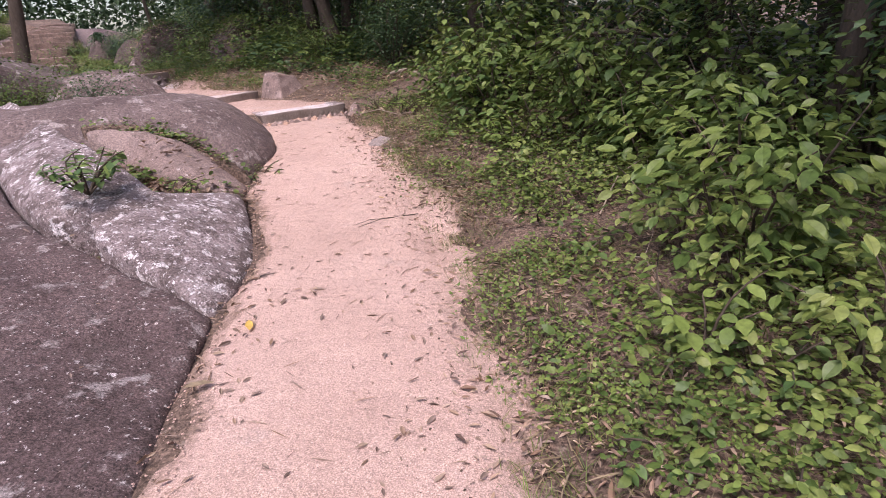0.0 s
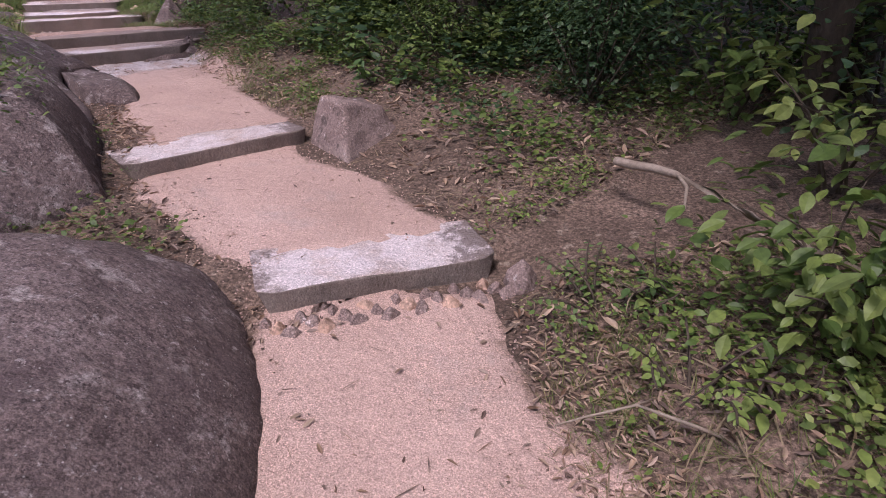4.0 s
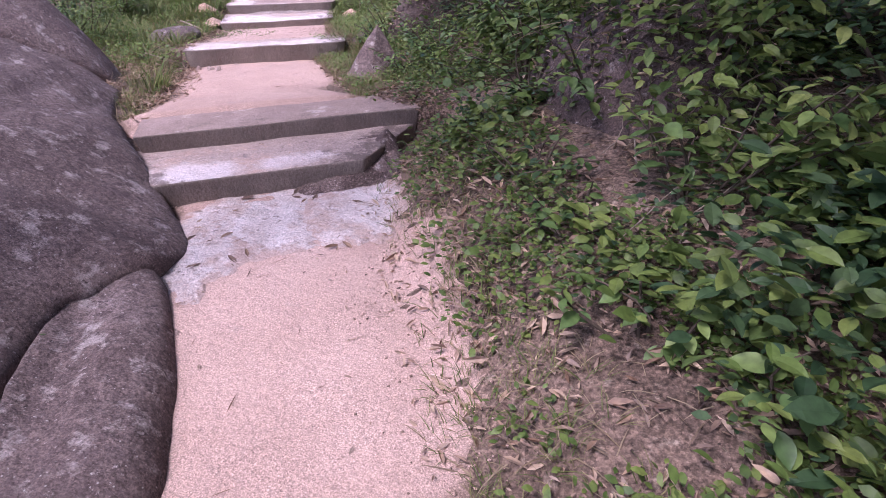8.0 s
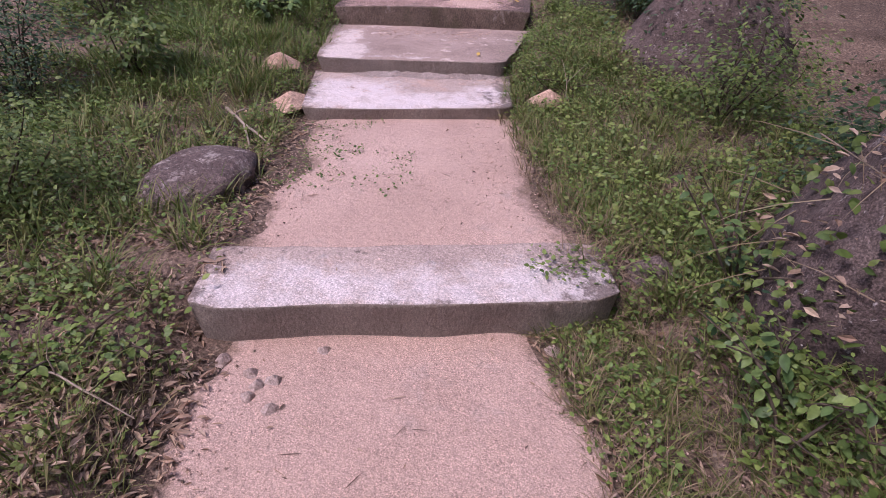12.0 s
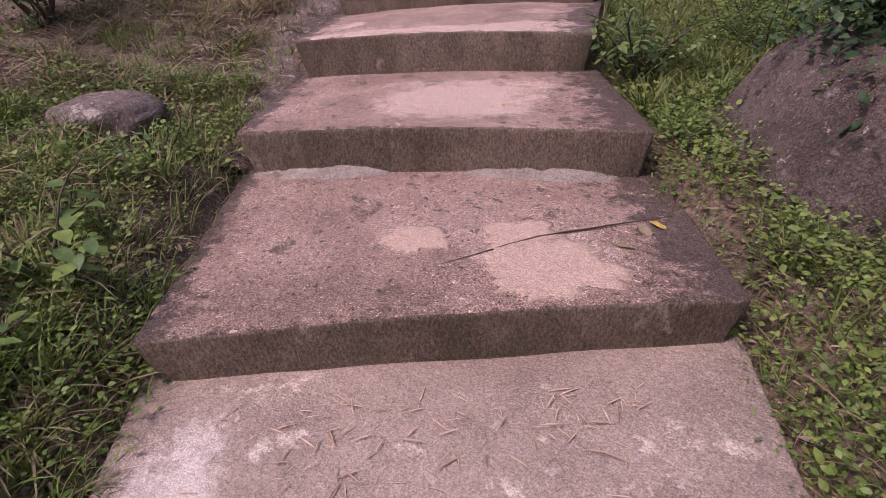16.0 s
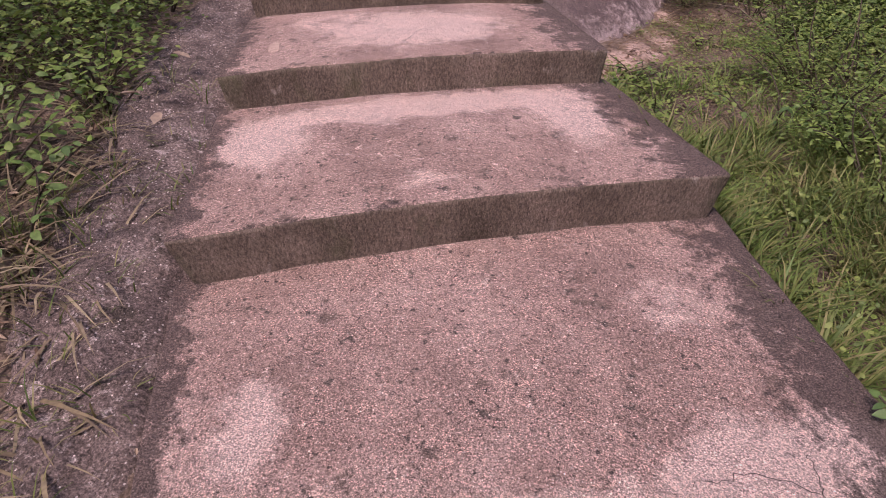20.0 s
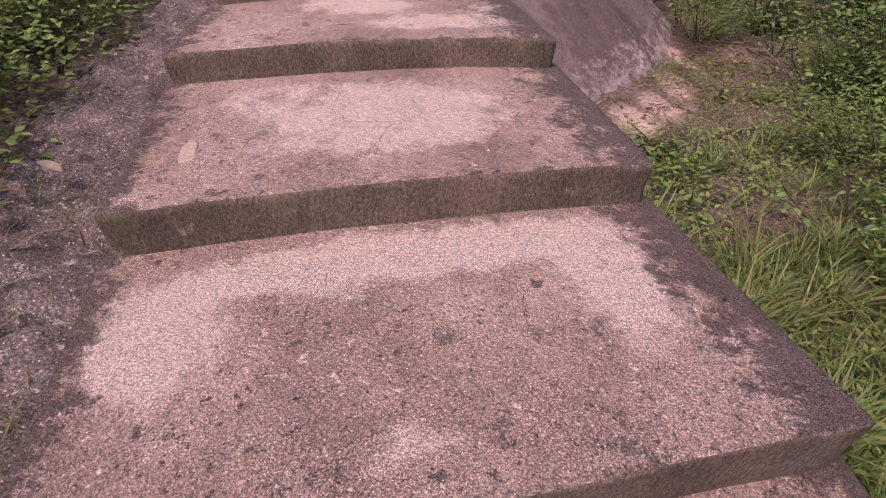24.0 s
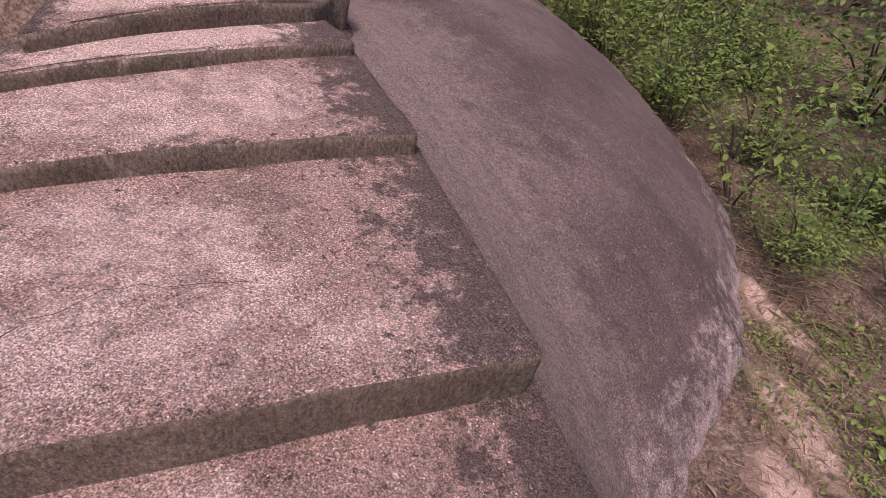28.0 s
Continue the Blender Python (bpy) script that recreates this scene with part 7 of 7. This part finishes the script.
near_shrub("broad_leaf_shrub", "dark leafy shrub on the bank", 4, -0.7, -1.5, 0.4, 0.45, 8, 9, 0.09, M_BLADE, 111)
near_shrub("broad_leaf_shrub", "round-leaved green shrub beside a pointed stone", 5, -1.75, -1.4, 0.35, 0.4, 8, 11, 0.065, M_BLADE, 121)
near_shrub("broad_leaf_shrub", "round-leaved green shrub above the path", 5, -0.6, -1.3, 0.4, 0.4, 8, 11, 0.06, M_BLADE, 122)
near_shrub("broad_leaf_shrub", "leafy vine at the end of a step", 10, 0.0, -1.3, 0.40, 0.36, 8, 10, 0.085, M_BLADE, 123, 0.10)


near_shrub("broad_leaf_shrub", "broad-leaved dark shrub spreading over the bank", 3, -1.7, -1.7, 0.6, 0.55, 8, 10, 0.11, M_BLADE, 132)
near_shrub("broad_leaf_shrub", "broad-leaved dark shrub below an outcrop", 3, -0.7, -1.9, 0.65, 0.55, 8, 10, 0.11, M_BLADE, 134)
for i in range(30):
    r = np.random.default_rng(700 + i)
    k, a_, l_ = [(0, 2.2, -1.9), (0, 1.2, -2.0), (3, -1.2, -1.9), (3, 0.2, -2.1), (4, 0.2, -1.6), (4, 0.9, -2.2), (5, -0.8, -2.2), (9, 0.9, 2.3), (10, 0.6, 2.2), (14, 0.9, -3.4)][i % 10]
    a_, l_ = a_ + r.normal() * 0.3, l_ + r.normal() * 0.25
    ang, ln = r.uniform(0, 6.28), r.uniform(0.4, 0.9)
    e = (a_ + math.cos(ang) * ln, l_ + math.sin(ang) * ln)
    m_ = ((a_ + e[0]) / 2 + r.normal() * 0.08, (l_ + e[1]) / 2 + r.normal() * 0.08)
    if k == 4 and max(l_, e[1]) > -1.2:
        continue
    up = r.uniform(0.1, 0.55) if k in (0, 3, 4, 5) else r.uniform(0.03, 0.12)
    stick("twig", [g_at(k, a_, l_, 0.01), g_at(k, *m_, up * 0.7), g_at(k, *e, up)], r.uniform(0.003, 0.008), "bare brown stem among the shrubs", material=(M_TWIG, M_BARK)[i % 2], category="twig")


def strew(name, n, size, material, label, shape, faces, category, lift=(0.005, 0.03), tilt=0.25, steep=0.5):
    """Loose leaves lying on top of a named mound."""
    me = (bpy.data.objects[name] if isinstance(name, str) else name).data
    co = np.array([v.co for v in me.vertices if v.normal.z > steep])
    co = co[co[:, 2] > ground_z(co[:, 0], co[:, 1])]
    p = co[rng.integers(len(co), size=n)] + np.column_stack([rng.normal(0, 0.04, (n, 2)), rng.uniform(*lift, n)])
    stuff("leaf_litter" if category == "dead leaves" else "ground_cover", blades(p, rng.uniform(*size, n), rng.uniform(0, 6.28, n), rng.normal(0, tilt, n), rng.normal(0, 0.5, n), shape, faces), material, label, category)


strew("soil_mound", 700, (0.03, 0.08), M_DRY, "curled brown leaves between the granite slabs", CURL, OVAL_F, "dead leaves")
strew("soil_mound", 120, (0.03, 0.07), M_CHAFF, "pale dry leaves between the granite slabs", CURL, OVAL_F, "dead leaves")
strew("soil_mound", 420, (0.025, 0.06), M_GREEN, "small green weeds between the granite slabs", SMALL, SMALL_F, "undergrowth", (0.01, 0.09))
strew("rock_slab", 60, (0.02, 0.05), M_DRY, "a few dead leaves on the granite sheet", CURL, OVAL_F, "dead leaves")
strew(hump, 60, (0.03, 0.08), M_DRY, "a few dead leaves on the granite hump", CURL * np.array([0.5, 1, 1]), OVAL_F, "dead leaves")
strew(moss, 420, (0.02, 0.055), M_GREEN, "small green weeds in the strip between granite humps", SMALL, SMALL_F, "undergrowth", (0.005, 0.08))
strew(moss, 200, (0.02, 0.06), M_DRY, "brown leaves in the strip between granite humps", CURL, OVAL_F, "dead leaves")
for rock_ in (face, outcrop):
    strew(rock_, 1500, (0.03, 0.075), M_GREEN, "trailing green weeds over a dark rock", SMALL, SMALL_F, "undergrowth", (0.005, 0.12), 0.5, 0.05)
    strew(rock_, 700, (0.03, 0.08), M_CHAFF, "pale dry leaves caught on a dark rock", CURL, OVAL_F, "dead leaves", steep=0.35)
strew(lichened, 900, (0.03, 0.07), M_DEEP, "dark leaves hanging over a boulder", SMALL, SMALL_F, "undergrowth", (0.02, 0.22), 0.5, 0.6)
# dry vines and fallen stalks across the rock face
for i in range(16):
    r = np.random.default_rng(900 + i)
    x, y = -7.2 + 1.6 * r.random(), 14.5 + 0.5 * r.random()
    a_ = r.uniform(-0.5, 0.6)
    ln, z = r.uniform(0.5, 1.3), r.uniform(1.25, 1.95)
    stick("vine", [(x, y + 0.1, z), (x + math.cos(a_) * ln * 0.5, y + 0.05 + 0.4 * math.sin(a_) * ln, z + 0.12 * r.normal()), (x + math.cos(a_) * ln, y + 0.25 + 0.5 * math.sin(a_) * ln, z + 0.25 * r.normal())], r.uniform(0.002, 0.005), "dry bare vine trailing over a dark rock", material=(M_TWIG, M_BARK)[i % 2], category="vine")
strew(mossy, 500, (0.02, 0.05), M_GREEN, "small weeds rooted on a boulder", SMALL, SMALL_F, "undergrowth", (0.005, 0.06), 0.4, 0.75)
litter(900, s[1] - 0.2, s[2] + 0.3, 0.55, 1.9, 1.0, "dead leaves between two boulders", size=(0.03, 0.07), margin=-0.1)
carpet(160, s[1] + 0.1, s[2] - 0.2, 0.75, 2.0, 1.0, M_GREEN, "low mossy weeds between two boulders", per=14, size=(0.012, 0.03), height=0.05, spread=0.12)
for rock_, n_ in ((face, 260), (outcrop, 160)):
    strew(rock_, n_, (0.15, 0.5), M_STRAW, "dry stalks fallen across a dark rock", BLADE * np.array([0.35, 1, 1]), BLADE_F, "twigs", (0.01, 0.12), 0.35, 0.3)
litter(2200, s[4] + 0.5, s[7], 0.80, 2.4, 1.0, "pinkish leaf litter beside the path", size=(0.025, 0.065), material=M_CHAFF)
carpet(420, s[8] - 0.5, s[10], -0.98, -1.9, 1.0, M_MEADOW, "lush clover-like weeds beside the steps", per=22, size=(0.012, 0.030), height=0.10, spread=0.12)
carpet(260, s[6], s[8], -0.85, -1.8, 1.0, M_GREEN, "fresh small weeds beside the steps", per=20, size=(0.012, 0.030), height=0.10, spread=0.12)
tufts(360, s[6], s[8] + 0.4, 0.95, 2.6, 1.0, M_STRAW, "dry straw among the weeds beside the steps", size=(0.06, 0.2), per=10, lean=(0.1, 0.9))
tufts(360, s[6], s[8] + 0.4, 0.95, 2.8, 1.0, M_MEADOW, "fresh grass among the weeds beside the steps", size=(0.08, 0.24), per=12)
tufts(220, s[6], s[8] + 0.6, -0.9, -2.2, 1.0, M_MEADOW, "fresh grass along the steps", size=(0.05, 0.15), per=12)
tufts(140, s[6], s[8] + 0.6, -0.9, -2.0, 1.0, M_STRAW, "dry straw along the steps", size=(0.05, 0.16), per=9, lean=(0.0, 0.8))
litter(900, s[6], s[8] + 0.5, -0.85, -2.0, 1.0, "pinkish dry leaf scraps beside the steps", size=(0.02, 0.06), material=M_CHAFF)
litter(900, s[6], s[8] + 0.5, 0.95, 2.4, 1.0, "pinkish dry leaf scraps among the grass", size=(0.02, 0.06), material=M_CHAFF)
tufts(420, s[7], s[10] + 0.4, 1.0, 2.6, 1.0, M_MEADOW, "pale green grass on the rough slope", size=(0.07, 0.2), per=12)
tufts(260, s[7], s[10], 1.0, 2.4, 1.0, M_STRAW, "dry straw among the grass", size=(0.08, 0.24), per=8, lean=(0.0, 0.6))
tufts(300, s[9], s[13], -1.2, -3.0, 1.0, M_MEADOW, "fresh yellow-green grass below the steps", size=(0.10, 0.26), per=16, lean=(0.3, 1.2))
litter(1500, s[4] + 0.5, s[6], 0.85, 2.4, 1.0, "pale curled leaves on the slope", size=(0.03, 0.08), material=M_CHAFF)
path_litter(70, s[3] - 0.85, s[3] - 0.05, 0.6, (0.03, 0.10), "dry leaves on the cement below a step")
for i, (k, a_, l_, h_) in enumerate([(14, 1.6, -3.5, 0.8), (14, 2.6, -3.7, 1.0), (14, 3.6, -3.7, 1.1), (14, 0.6, -3.9, 0.7), (14, 4.6, -3.5, 1.1), (12, 0.2, -2.5, 0.5), (11, 0.4, -2.5, 0.5)]):
    near_shrub("broad_leaf_shrub", ("yellow-green leafy shrub beside the granite dome", "fresh green shrub beside the granite dome")[i % 2], k, a_, l_, h_, 0.55, 7, 7, 0.08, (M_LIGHT, M_BLADE)[i % 2], 500 + i)
plant([shrub("feathery_shrub", "soft bright green feathery shrub", 0.75, 0.6, 14, 0.045, 2600, M_MEADOW, 18, SMALL * np.array([0.6, 1, 1]), SMALL_F, (-0.3, 0.5), 0.1)],
      [(14, 1.0, -3.3, 0.8), (14, 2.1, -4.0, 1.1), (14, 3.1, -3.9, 1.2), (14, 4.2, -3.9, 1.3), (13, 0.9, -3.7, 0.8), (11, 0.9, -2.7, 0.9), (10, 0.6, -2.3, 0.8), (12, 0.9, -3.2, 0.9)], 22, "shrubs along the slope")


def fillet(k, l0, l1, high, label):
    """Grey mortar smeared along the foot of a riser."""
    f, n = FR[k], 60
    low = FR[k - 1]
    vs = []
    for i in range(n):
        l_ = l0 + (l1 - l0) * i / (n - 1)
        end = min(1.0, 6 * min(i, n - 1 - i) / (n - 1))
        h = high * end * (0.55 + 0.6 * noise.noise(Vector((l_ * 5, k, 0))) + 0.35 * noise.noise(Vector((l_ * 17, k, 2))))
        d = 0.075 * end * (0.8 + 0.6 * noise.noise(Vector((l_ * 4, k, 7))))
        for a_, z_ in ((0.09, h + 0.012), (-0.006, h), (-0.016, h * 0.6), (-0.02 - 0.6 * d, h * 0.15 + 0.007), (-0.03 - d, -0.015)):
            p = f.at(a_, l_)
            up = crown_of(k - 1) * max(0.0, 1 - ((p - low.mid).dot(low.left) / low.half) ** 2)
            vs.append((p.x, p.y, low.z + 0.010 + up + z_))
    tagged(new("mortar_fillet", mesh_of("mortar_fillet", vs, grid_faces(n, 5), M_CEMENT, True)), label, "mortar", kind="structure")


fillet(9, 1.05, 0.25, 0.055, "pale grey mortar smeared below a riser")
fillet(9, -0.15, -0.95, 0.04, "pale grey mortar smeared below a riser")
fillet(7, 0.55, -0.80, 0.05, "grey mortar packed below a riser")
carpet(180, s[2] - 0.2, s[2] + 2.4, -1.3, -3.0, 0.8, M_DEEP, "broad dark leaves crowding the bank", per=10, size=(0.05, 0.12), height=0.34, spread=0.22, gaps=0.8)
carpet(120, s[2] - 0.2, s[2] + 2.4, -1.2, -2.8, 0.8, M_GREEN, "broad green leaves on the bank", per=8, size=(0.05, 0.10), height=0.34, spread=0.22, gaps=0.85)
plant([shrub("small_leaf_shrub", "dark small-leaved shrub between boulders", 0.9, 0.6, 11, 0.06, 1800, M_DEEP, 19, SMALL, SMALL_F, scatter_=0.2)],
      [(8, -0.1, -2.15, 0.55), (8, 0.6, -2.3, 0.6), (9, -0.5, -2.5, 0.7), (8, -0.9, -2.6, 0.8), (5, -0.5, -2.2, 0.6), (5, 0.6, -2.4, 0.7)], 25, "shrubs along the slope")
strew(buried, 260, (0.03, 0.07), M_DRY, "dead leaves over the end of a step", CURL, OVAL_F, "dead leaves")
strew(buried, 200, (0.03, 0.07), M_CHAFF, "pale dry leaves over the end of a step", CURL * np.array([0.5, 1, 1]), OVAL_F, "dead leaves")
strew(buried, 260, (0.02, 0.05), M_GREEN, "small weeds over the end of a step", SMALL, SMALL_F, "undergrowth", (0.01, 0.08))
